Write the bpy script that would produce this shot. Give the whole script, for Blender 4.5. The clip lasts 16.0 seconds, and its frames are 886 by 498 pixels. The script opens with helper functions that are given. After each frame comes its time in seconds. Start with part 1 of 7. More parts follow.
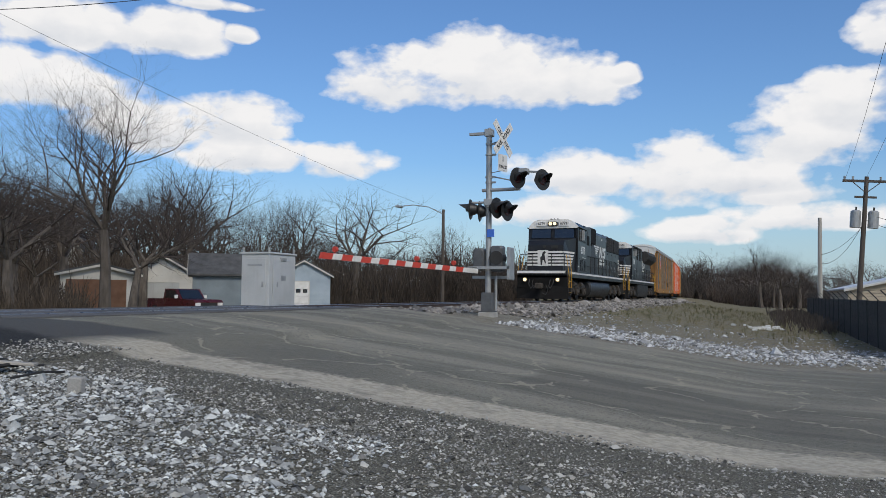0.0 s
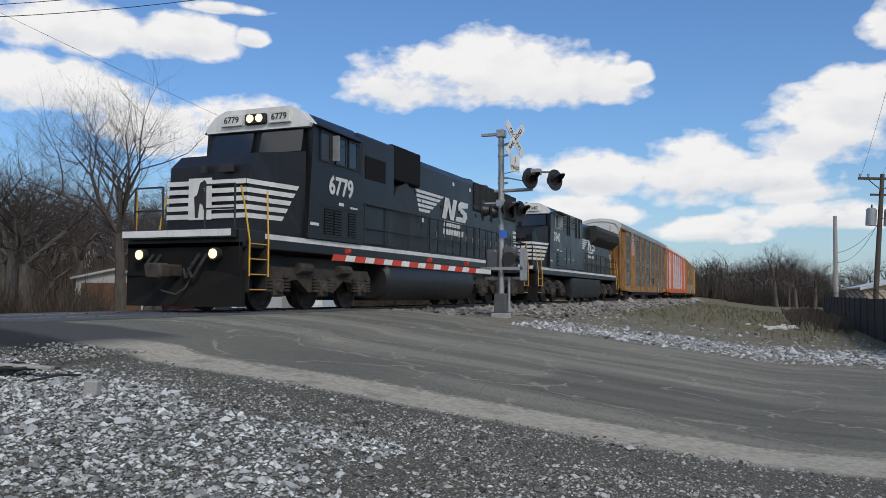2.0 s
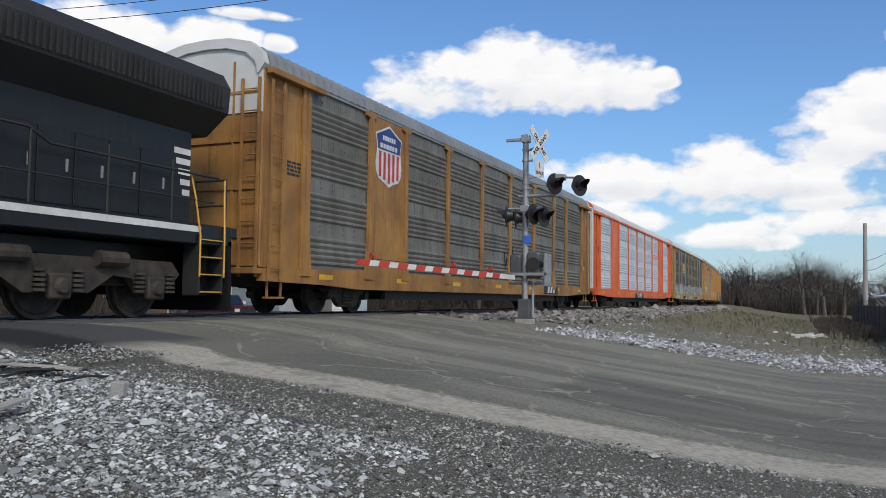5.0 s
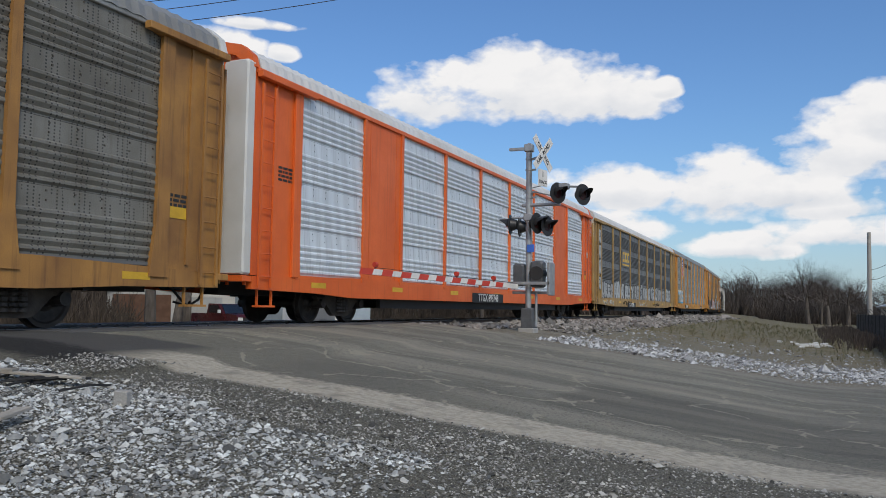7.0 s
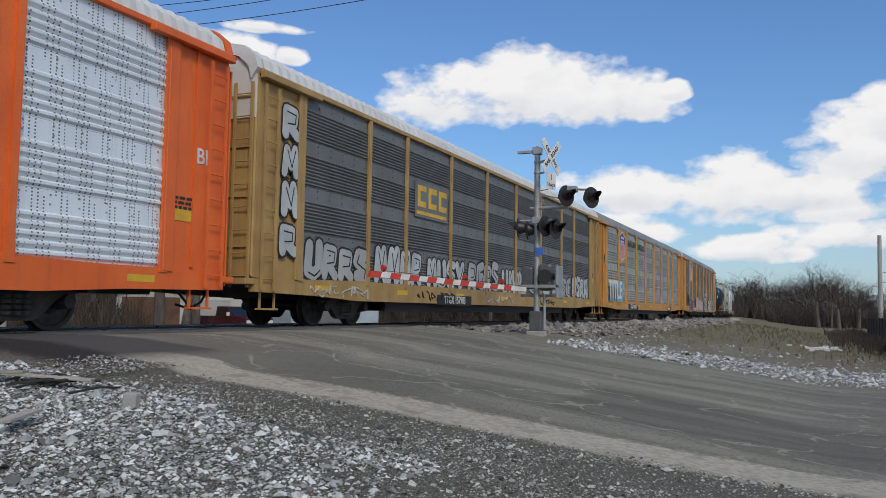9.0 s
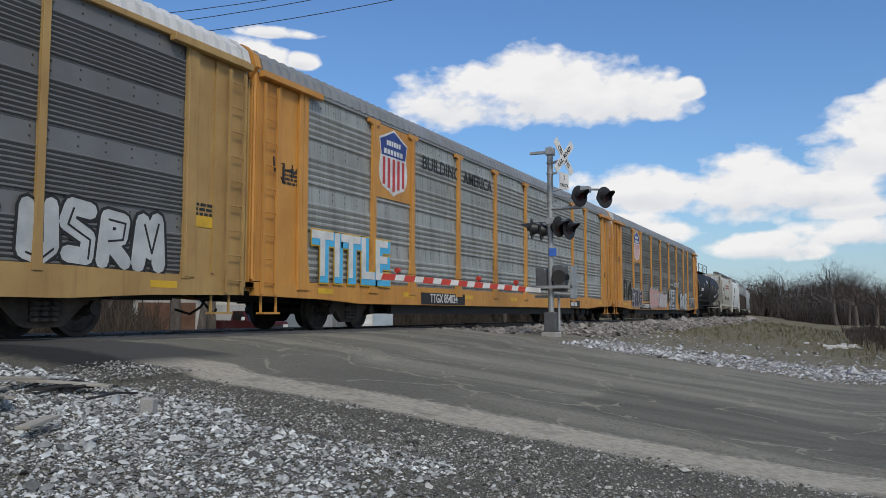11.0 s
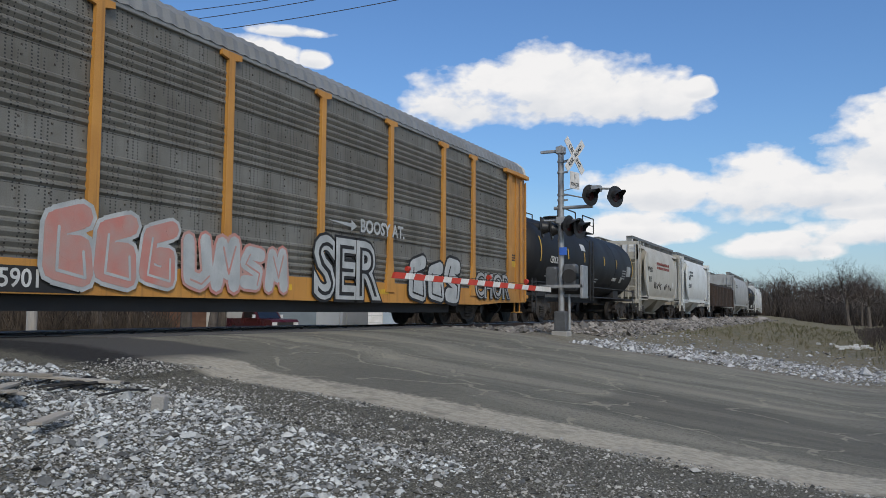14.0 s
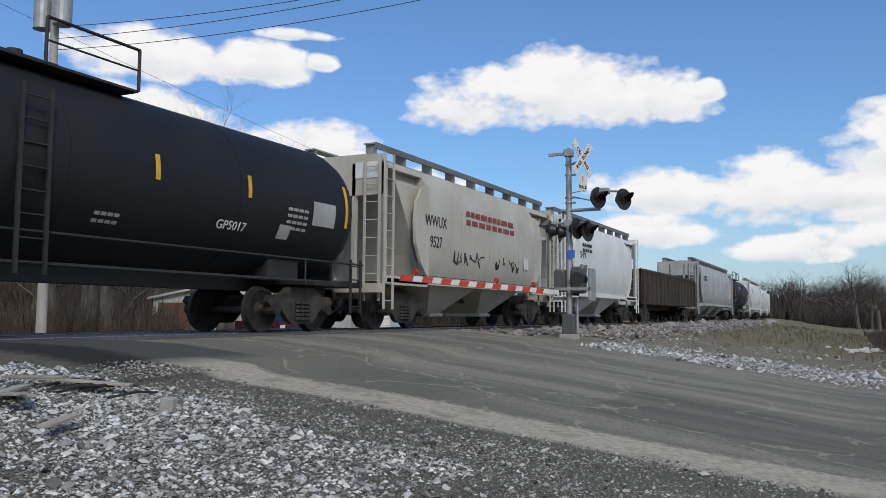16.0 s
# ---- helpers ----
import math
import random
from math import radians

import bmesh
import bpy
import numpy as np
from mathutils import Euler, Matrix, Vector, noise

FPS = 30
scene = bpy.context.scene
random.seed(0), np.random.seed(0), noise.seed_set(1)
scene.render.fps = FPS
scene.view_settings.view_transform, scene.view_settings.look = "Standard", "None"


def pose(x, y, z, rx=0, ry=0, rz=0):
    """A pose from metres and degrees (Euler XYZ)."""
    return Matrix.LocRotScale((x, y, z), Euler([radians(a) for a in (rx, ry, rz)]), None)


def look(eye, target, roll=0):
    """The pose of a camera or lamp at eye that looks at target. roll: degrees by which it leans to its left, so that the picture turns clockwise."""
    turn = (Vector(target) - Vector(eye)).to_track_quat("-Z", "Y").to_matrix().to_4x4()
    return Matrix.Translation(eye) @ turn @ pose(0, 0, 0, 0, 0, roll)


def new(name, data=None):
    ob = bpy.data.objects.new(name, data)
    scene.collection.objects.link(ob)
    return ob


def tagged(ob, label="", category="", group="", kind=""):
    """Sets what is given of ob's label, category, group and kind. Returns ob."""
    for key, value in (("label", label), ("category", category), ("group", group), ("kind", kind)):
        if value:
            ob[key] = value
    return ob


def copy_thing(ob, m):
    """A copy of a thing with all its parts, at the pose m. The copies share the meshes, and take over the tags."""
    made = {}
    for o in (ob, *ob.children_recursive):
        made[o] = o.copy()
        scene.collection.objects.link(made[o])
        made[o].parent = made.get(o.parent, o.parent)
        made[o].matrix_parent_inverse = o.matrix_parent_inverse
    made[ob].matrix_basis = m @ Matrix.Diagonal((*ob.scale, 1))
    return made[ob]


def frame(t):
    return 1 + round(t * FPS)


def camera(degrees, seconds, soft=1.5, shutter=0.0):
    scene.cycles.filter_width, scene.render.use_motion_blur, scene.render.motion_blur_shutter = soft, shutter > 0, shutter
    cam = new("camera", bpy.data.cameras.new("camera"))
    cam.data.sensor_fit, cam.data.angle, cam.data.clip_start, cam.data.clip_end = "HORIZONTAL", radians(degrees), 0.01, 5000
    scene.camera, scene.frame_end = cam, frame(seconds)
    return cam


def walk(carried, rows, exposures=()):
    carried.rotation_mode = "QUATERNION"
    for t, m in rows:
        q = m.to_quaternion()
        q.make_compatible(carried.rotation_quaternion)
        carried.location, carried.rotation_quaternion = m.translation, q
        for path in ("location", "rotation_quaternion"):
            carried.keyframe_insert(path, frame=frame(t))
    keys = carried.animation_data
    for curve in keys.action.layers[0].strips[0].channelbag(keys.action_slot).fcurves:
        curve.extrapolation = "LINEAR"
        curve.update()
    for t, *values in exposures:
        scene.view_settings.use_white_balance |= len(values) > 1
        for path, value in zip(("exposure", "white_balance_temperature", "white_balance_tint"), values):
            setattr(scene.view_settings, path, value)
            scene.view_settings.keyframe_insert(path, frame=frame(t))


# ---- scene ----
# The rails run along +y beside the road crossing; rail top is z = 0, the camera stands at x = y = 0.
EYE = (0.0, 0.0, 0.406)
TRACK_X, BEND_Y, BEND = -11.54, 63.9, 0.00083

cam = camera(56.8, 16.0, soft=0.8)
walk(cam, [(t, pose(*EYE, rx, ry, rz)) for t, rx, ry, rz in (
    (0.0, 93.04, -0.63, 21.09),
    (0.5, 93.09, -0.56, 21.39),
    (1.0, 93.16, -0.47, 21.64),
    (1.5, 93.14, -0.38, 21.90),
    (2.0, 93.12, -0.26, 22.00),
    (2.5, 93.22, -0.26, 22.16),
    (3.0, 93.28, -0.30, 22.51),
    (3.5, 93.29, -0.32, 23.37),
    (4.0, 93.32, -0.52, 23.52),
    (6.5, 93.89, -0.90, 23.73),
    (7.0, 94.08, -0.76, 23.87),
    (7.5, 94.09, -0.75, 23.92),
    (8.0, 94.07, -0.72, 24.03),
    (8.5, 94.32, -0.79, 24.11),
    (9.0, 94.28, -0.82, 24.44),
    (9.2, 94.12, -0.74, 24.52),
    (11.5, 94.45, -0.15, 25.59),
    (12.0, 94.44, -0.31, 25.60),
    (12.5, 94.51, -0.30, 25.78),
    (13.0, 94.47, -0.22, 26.02),
    (13.5, 94.38, -0.26, 26.04),
    (14.0, 94.32, -0.41, 26.14),
    (14.5, 94.23, -0.54, 26.27),
    (15.0, 94.23, -0.57, 26.41),
    (15.5, 94.39, -0.49, 26.62),
    (16.0, 94.51, -0.43, 26.68),
)], [(0, -0.1), (2.5, -0.1), (3.3, 0.15), (4.2, 0.12), (6.5, -0.1), (9.0, -0.1), (13.0, -0.12), (16.0, -0.04)])

# ---- light ----
SUN_AZ, SUN_EL = 138.0, 40.0     # degrees clockwise from +y
world = bpy.data.worlds.new("sky")
scene.world = world
world.use_nodes = True


def nodes_of(tree):
    tree.nodes.clear()

    def n(kind, **props):
        node = tree.nodes.new(kind)
        for key, value in props.items():
            if key == "operation":
                node.operation = value
            elif key == "blend":
                node.data_type, node.blend_type = "RGBA", value
            elif key == "sub":
                node.sky_type = value
        return node

    def link(a, b):
        tree.links.new(a, b)

    def math_(op, a, b=None, clamp=False):
        node = tree.nodes.new("ShaderNodeMath")
        node.operation, node.use_clamp = op, clamp
        for i, value in enumerate((a, b)):
            if value is None:
                continue
            if isinstance(value, (int, float)):
                node.inputs[i].default_value = value
            else:
                link(value, node.inputs[i])
        return node.outputs[0]
    return n, link, math_


def mix_rgb(tree, fac, a, b, blend="MIX"):
    node = tree.nodes.new("ShaderNodeMix")
    node.data_type, node.blend_type = "RGBA", blend
    for socket, value in ((node.inputs[0], fac), (node.inputs[6], a), (node.inputs[7], b)):
        if isinstance(value, (int, float)):
            socket.default_value = value
        elif isinstance(value, tuple):
            socket.default_value = (*value[:3], 1)
        else:
            tree.links.new(value, socket)
    return node.outputs[2]


def build_sky():
    tree = world.node_tree
    n, link, m = nodes_of(tree)
    sky = n("ShaderNodeTexSky", sub="NISHITA")
    sky.sun_disc, sky.sun_elevation, sky.sun_rotation = False, radians(SUN_EL), radians(SUN_AZ)
    sky.air_density, sky.dust_density, sky.ozone_density = 1.2, 1.0, 2.0
    co = n("ShaderNodeTexCoord")
    sep = n("ShaderNodeSeparateXYZ")
    link(co.outputs["Generated"], sep.inputs[0])
    x, y, z = sep.outputs
    az = m("MULTIPLY", m("ARCTAN2", x, y), 57.296)
    el = m("MULTIPLY", m("ARCSINE", z), 57.296)
    # puffy edges: two noises in the direction's space
    puff = n("ShaderNodeTexNoise")
    puff.inputs["Scale"].default_value, puff.inputs["Detail"].default_value = 26.0, 8.0
    puff.inputs["Roughness"].default_value = 0.52
    stretch = n("ShaderNodeMapping")
    stretch.inputs["Scale"].default_value = (1, 1, 1.7)
    link(co.outputs["Generated"], stretch.inputs[0])
    link(stretch.outputs[0], puff.inputs["Vector"])
    big = n("ShaderNodeTexNoise")
    big.inputs["Scale"].default_value, big.inputs["Detail"].default_value = 11.0, 4.0
    link(stretch.outputs[0], big.inputs["Vector"])
    wob = m("ADD", m("MULTIPLY", m("SUBTRACT", puff.outputs[0], 0.5), 2.0), m("MULTIPLY", m("SUBTRACT", big.outputs[0], 0.5), 2.2))
    total, shade = None, None
    # cumulus: azimuth, elevation, half widths, base elevation
    for a, e, ra, re in CLOUDS:
        ra, re = ra * 1.1, re * (1.25 if e > 12 else 1.5)
        da = m("DIVIDE", m("SUBTRACT", az, a), ra)
        de = m("DIVIDE", m("SUBTRACT", el, e), re)
        under = m("MULTIPLY", m("MINIMUM", de, 0.0), 1.5)
        over = m("MAXIMUM", de, 0.0)
        d2 = m("ADD", m("MULTIPLY", da, da), m("ADD", m("MULTIPLY", under, under), m("MULTIPLY", over, over)))
        v = m("SUBTRACT", 1.0, d2)
        total = v if total is None else m("MAXIMUM", total, v)
        low = m("MULTIPLY", m("SUBTRACT", 0.15, de), m("MAXIMUM", v, 0.0))
        shade = low if shade is None else m("MAXIMUM", shade, low)
    # loose clouds all round outside the built ones
    rest = n("ShaderNodeTexNoise")
    rest.inputs["Scale"].default_value, rest.inputs["Detail"].default_value = 3.2, 5.0
    link(stretch.outputs[0], rest.inputs["Vector"])
    away = m("MULTIPLY", m("SUBTRACT", m("ABSOLUTE", m("ADD", az, 22.0)), 48.0), 0.05, True)
    loose = m("SUBTRACT", m("MULTIPLY", m("SUBTRACT", rest.outputs[0], 0.47), 5.0), m("SUBTRACT", 1.6, m("MULTIPLY", away, 1.6)))
    total = m("MAXIMUM", total, loose)
    mask = m("MULTIPLY", m("ADD", total, wob), 1.7, True)
    mask = m("MULTIPLY", mask, m("MULTIPLY", m("ADD", el, 0.5), 0.9, True))
    grey = m("ADD", m("MULTIPLY", shade, 1.1, True), m("MULTIPLY", m("SUBTRACT", 0.55, puff.outputs[0]), 0.9), True)
    cloud = mix_rgb(tree, grey, CLOUD_LIGHT, CLOUD_DARK)
    hsv = n("ShaderNodeHueSaturation")
    hsv.inputs["Saturation"].default_value = 1.0
    link(sky.outputs[0], hsv.inputs["Color"])
    scaled = mix_rgb(tree, 1.0, hsv.outputs[0], SKY_TINT, "MULTIPLY")
    haze = m("MULTIPLY", m("SUBTRACT", 9.0, el), 0.055, True)
    hazed = mix_rgb(tree, haze, scaled, HAZE)
    out = mix_rgb(tree, mask, hazed, cloud)
    bg = n("ShaderNodeBackground")
    bg.inputs["Strength"].default_value = SKY_STRENGTH
    link(out, bg.inputs[0])
    link(bg.outputs[0], n("ShaderNodeOutputWorld").inputs[0])


SKY_STRENGTH = 0.1
SKY_TINT = (0.71, 0.99, 1.36)
HAZE = (6.4, 7.9, 9.1)
CLOUD_LIGHT, CLOUD_DARK = (9.6, 9.5, 9.5), (5.9, 6.4, 7.2)
CLOUDS = [
    (-24.6, 14.3, 4.8, 2.4), (-19.0, 14.8, 4.4, 2.6), (-14.2, 14.4, 4.3, 2.3), (-11.1, 13.9, 2.7, 1.5), (-8.6, 14.7, 1.1, 0.7), (-46.2, 16.3, 6.3, 1.7),
    (-40.0, 16.5, 3.9, 1.6), (-48.0, 12.6, 6.0, 1.9), (-35.4, 11.2, 4.1, 1.5), (-41.6, 10.4, 4.5, 1.5), (-28.5, 8.8, 3.7, 1.2), (-34.3, 9.0, 4.9, 1.1),
    (-11.5, 8.0, 5.0, 1.4), (-5.4, 7.7, 4.1, 1.9), (-1.5, 7.6, 5.6, 1.2), (-13.4, 5.5, 4.7, 1.1), (-3.3, 4.1, 3.9, 0.8), (2.6, 4.9, 5.0, 0.9),
    (3.3, 10.2, 4.3, 2.1), (6.0, 12.1, 3.5, 2.4), (7.3, 15.7, 1.9, 1.7), (1.3, 6.6, 3.4, 0.9), (-37.1, 18.7, 3.0, 0.4), (-35.4, 17.0, 1.1, 0.7),
]
build_sky()

sun = new("sun", bpy.data.lights.new("sun", "SUN"))
sun.data.energy, sun.data.angle, sun.data.color = 2.0, radians(12), (1.0, 0.92, 0.79)
sun.matrix_world = look((0, 0, 0), (-math.sin(radians(SUN_AZ)) * math.cos(radians(SUN_EL)),
                                   -math.cos(radians(SUN_AZ)) * math.cos(radians(SUN_EL)), -math.sin(radians(SUN_EL))))


# ---- materials ----
def mat(name, c1, c2=None, scale=3.0, rough=0.6, metal=0.0, bump=0.15, fine=60.0, streak=None, streak_amount=0.5,
        island=0.0, per_object=0.0, glow=None, stretch=(1, 1, 1), rough_var=0.15, spec=0.5, extra=None):
    ma = bpy.data.materials.new(name)
    ma.use_nodes = True
    tree = ma.node_tree
    n, link, m = nodes_of(tree)
    bsdf, out = n("ShaderNodeBsdfPrincipled"), n("ShaderNodeOutputMaterial")
    link(bsdf.outputs[0], out.inputs[0])
    co, mp = n("ShaderNodeTexCoord"), n("ShaderNodeMapping")
    mp.inputs["Scale"].default_value = stretch
    link(co.outputs["Object"], mp.inputs[0])

    def noise_(s, detail=4.0, src=mp):
        t = n("ShaderNodeTexNoise")
        t.inputs["Scale"].default_value, t.inputs["Detail"].default_value = s, detail
        link(src.outputs[0], t.inputs["Vector"])
        return t.outputs[0]
    c2 = c2 or tuple(v * 0.72 for v in c1)
    wide, grain = noise_(scale), noise_(fine, 3.0)
    f = m("MULTIPLY", m("SUBTRACT", wide, 0.32), 2.8, True)
    col = mix_rgb(tree, f, c1, c2)
    col = mix_rgb(tree, m("MULTIPLY", m("SUBTRACT", grain, 0.35), 0.9, True), col, tuple(v * 0.62 for v in c2))
    if extra:
        col = extra(tree, n, link, m, co, col)
    if streak:
        ms = n("ShaderNodeMapping")
        ms.inputs["Scale"].default_value = (7, 7, 0.45)
        link(co.outputs["Object"], ms.inputs[0])
        s = m("MULTIPLY", m("SUBTRACT", noise_(1.6, 6.0, ms), 0.54), 5.0 * streak_amount, True)
        col = mix_rgb(tree, s, col, streak)
    if island:
        geo = n("ShaderNodeNewGeometry")
        v = m("ADD", m("MULTIPLY", geo.outputs["Random Per Island"], 2 * island), 1 - island)
        col = mix_rgb(tree, 1.0, col, v, "MULTIPLY")
    if per_object:
        info = n("ShaderNodeObjectInfo")
        v = m("ADD", m("MULTIPLY", info.outputs["Random"], 2 * per_object), 1 - per_object)
        col = mix_rgb(tree, 1.0, col, v, "MULTIPLY")
    link(col, bsdf.inputs["Base Color"])
    link(m("ADD", m("MULTIPLY", m("SUBTRACT", wide, 0.5), 2 * rough_var), rough, True), bsdf.inputs["Roughness"])
    bsdf.inputs["Metallic"].default_value = metal
    bsdf.inputs["Specular IOR Level"].default_value = spec
    if glow:
        bsdf.inputs["Emission Color"].default_value = (*glow[:3], 1)
        bsdf.inputs["Emission Strength"].default_value = glow[3]
    if bump:
        b = n("ShaderNodeBump")
        b.inputs["Strength"].default_value, b.inputs["Distance"].default_value = bump, 0.02
        link(m("ADD", m("MULTIPLY", wide, 0.5), grain), b.inputs["Height"])
        link(b.outputs[0], bsdf.inputs["Normal"])
    return ma


def holes(tree, n, link, m, co, col):
    # rows of small punched holes in the rack panels, in columns
    sep = n("ShaderNodeSeparateXYZ")
    link(co.outputs["Object"], sep.inputs[0])
    a = m("GREATER_THAN", m("SINE", m("MULTIPLY", sep.outputs[1], 62.0)), 0.62)
    b = m("GREATER_THAN", m("SINE", m("MULTIPLY", sep.outputs[2], 120.0)), 0.05)
    c = m("GREATER_THAN", m("SINE", m("ADD", m("MULTIPLY", sep.outputs[1], 14.0), m("MULTIPLY", m("FLOOR", m("MULTIPLY", sep.outputs[2], 1.52)), 1.3))), -0.25)
    return mix_rgb(tree, m("MULTIPLY", m("MULTIPLY", a, b), m("MULTIPLY", c, 0.85)), col, (0.02, 0.02, 0.02))


RUST = (0.10, 0.045, 0.022)
M = dict(
    asphalt=mat("asphalt", (0.115, 0.11, 0.105), (0.062, 0.061, 0.06), 0.5, 0.9, bump=0.5, fine=45),
    white=mat("white_paint", (0.78, 0.77, 0.74), (0.62, 0.6, 0.56), 2.0, 0.5, streak=(0.3, 0.27, 0.22), streak_amount=0.25),
    black_loco=mat("black_loco_paint", (0.008, 0.0085, 0.010), (0.014, 0.0145, 0.016), 1.2, 0.36, bump=0.05, streak=(0.04, 0.038, 0.035), streak_amount=0.28, spec=0.35),
    black=mat("black_steel", (0.014, 0.014, 0.014), (0.03, 0.028, 0.026), 2.0, 0.7),
    grime=mat("truck_grime", (0.066, 0.053, 0.041), (0.028, 0.023, 0.018), 4.0, 0.85, bump=0.4),
    wheel=mat("wheel_steel", (0.06, 0.052, 0.045), (0.025, 0.022, 0.02), 5.0, 0.6, 0.4),
    rail=mat("rail_steel", (0.13, 0.085, 0.06), (0.07, 0.045, 0.035), 4.0, 0.6, 0.3),
    railtop=mat("rail_head", (0.42, 0.41, 0.4), (0.3, 0.29, 0.28), 4.0, 0.3, 0.9, bump=0.05),
    tie=mat("tie_wood", (0.075, 0.06, 0.048), (0.04, 0.033, 0.028), 2.0, 0.9, stretch=(0.6, 6, 6), bump=0.5, per_object=0.25),
    rack_yellow=mat("yellow_paint", (0.60, 0.29, 0.06), (0.49, 0.225, 0.046), 1.2, 0.55, bump=0.06, streak=RUST, streak_amount=0.32),
    rack_dirty=mat("dirty_yellow_paint", (0.43, 0.215, 0.05), (0.24, 0.115, 0.035), 1.2, 0.6, bump=0.06, streak=RUST, streak_amount=0.6),
    rack_orange=mat("orange_paint", (0.78, 0.15, 0.022), (0.66, 0.115, 0.018), 1.0, 0.5, bump=0.06, streak=(0.2, 0.06, 0.025), streak_amount=0.22),
    rack_tan=mat("tan_paint", (0.44, 0.285, 0.10), (0.33, 0.2, 0.07), 1.3, 0.6, bump=0.06, streak=RUST, streak_amount=0.28),
    panel_grey=mat("galvanised_panel", (0.46, 0.475, 0.45), (0.29, 0.295, 0.265), 0.9, 0.55, 0.25, bump=0.08, streak=(0.13, 0.115, 0.085), streak_amount=0.3, extra=holes),
    panel_dirty=mat("dirty_panel", (0.25, 0.243, 0.212), (0.13, 0.12, 0.098), 0.9, 0.6, 0.2, bump=0.08, streak=(0.11, 0.085, 0.055), streak_amount=0.35, extra=holes),
    panel_blue=mat("bright_panel", (0.80, 0.85, 0.88), (0.68, 0.73, 0.77), 0.8, 0.5, 0.25, bump=0.05, streak=(0.27, 0.26, 0.25), streak_amount=0.12, extra=holes),
    panel_dark=mat("dark_panel", (0.19, 0.195, 0.195), (0.14, 0.142, 0.14), 0.9, 0.6, 0.2, bump=0.06),
    roof_white=mat("white_roof", (0.68, 0.68, 0.66), (0.55, 0.54, 0.5), 1.0, 0.5, bump=0.05),
    roof_grey=mat("grey_roof", (0.33, 0.33, 0.31), (0.24, 0.235, 0.215), 1.0, 0.5, 0.3, bump=0.05),
    galv=mat("galvanised_steel", (0.42, 0.43, 0.43), (0.32, 0.325, 0.325), 4.0, 0.5, 0.5, bump=0.08),
    plow_black=mat("plough_black", (0.006, 0.006, 0.006), (0.013, 0.012, 0.011), 2.0, 0.85, spec=0.2),
    signal_black=mat("signal_black", (0.012, 0.012, 0.013), (0.02, 0.02, 0.02), 4.0, 0.5),
    lens=mat("red_lens", (0.05, 0.004, 0.004), (0.03, 0.003, 0.003), 4.0, 0.45),
    red=mat("red_reflective", (0.58, 0.055, 0.03), (0.5, 0.045, 0.025), 3.0, 0.45, bump=0.03),
    yellow_rail=mat("yellow_handrail", (0.72, 0.40, 0.04), (0.55, 0.28, 0.03), 3.0, 0.5),
    glass=mat("dark_glass", (0.012, 0.016, 0.022), (0.016, 0.02, 0.026), 2.0, 0.06, bump=0.0, rough_var=0.02, spec=0.8),
    lamp=mat("headlight", (1, 0.9, 0.7), None, 3.0, 0.3, glow=(1.0, 0.72, 0.3, 1.6)),
    tank_black=mat("tank_black", (0.008, 0.009, 0.011), (0.013, 0.013, 0.014), 0.8, 0.62, bump=0.04, streak=(0.022, 0.022, 0.022), streak_amount=0.2, spec=0.35),
    hopper_tan=mat("hopper_cream", (0.52, 0.50, 0.435), (0.42, 0.39, 0.325), 0.8, 0.55, bump=0.05, streak=(0.24, 0.2, 0.15), streak_amount=0.3),
    hopper_white=mat("hopper_white", (0.72, 0.74, 0.72), (0.62, 0.63, 0.6), 0.8, 0.5, bump=0.05, streak=(0.35, 0.33, 0.29), streak_amount=0.2),
    hopper_grey=mat("hopper_grey", (0.42, 0.43, 0.42), (0.33, 0.335, 0.325), 0.8, 0.6, bump=0.05, streak=(0.18, 0.16, 0.13), streak_amount=0.3),
    sign_blue=mat("sign_blue", (0.05, 0.16, 0.6), None, 3.0, 0.5),
    shield_red=mat("shield_red", (0.6, 0.05, 0.05), None, 3.0, 0.55),
    shield_blue=mat("shield_blue", (0.03, 0.06, 0.25), None, 3.0, 0.55),
    spray_white=mat("spray_white", (0.52, 0.54, 0.53), (0.36, 0.38, 0.38), 2.5, 0.7),
    spray_blue=mat("spray_blue", (0.09, 0.47, 0.76), (0.07, 0.38, 0.62), 2.5, 0.7),
    spray_pink=mat("spray_pink", (0.55, 0.2, 0.16), (0.45, 0.3, 0.26), 2.5, 0.7),
    spray_black=mat("spray_black", (0.02, 0.02, 0.02), None, 2.5, 0.7),
    decal_white=mat("decal_white", (0.75, 0.75, 0.72), None, 3.0, 0.5),
    decal_yellow=mat("decal_yellow", (0.75, 0.45, 0.03), None, 3.0, 0.5),
    lettering_dark=mat("lettering_dark", (0.03, 0.03, 0.03), None, 3.0, 0.6),
    lettering_red=mat("lettering_red", (0.3, 0.06, 0.04), None, 3.0, 0.6),
    bolt=mat("bolt_heads", (0.10, 0.085, 0.07), (0.06, 0.05, 0.04), 8.0, 0.7, bump=0.0),
    machine_grey=mat("dark_machine_grey", (0.13, 0.135, 0.14), (0.085, 0.088, 0.092), 4.0, 0.55, 0.3, bump=0.08),
    spray_purple=mat("spray_purple", (0.06, 0.035, 0.055), None, 2.5, 0.7),
    concrete=mat("concrete", (0.4, 0.39, 0.36), (0.3, 0.29, 0.27), 3.0, 0.9, bump=0.4),
)


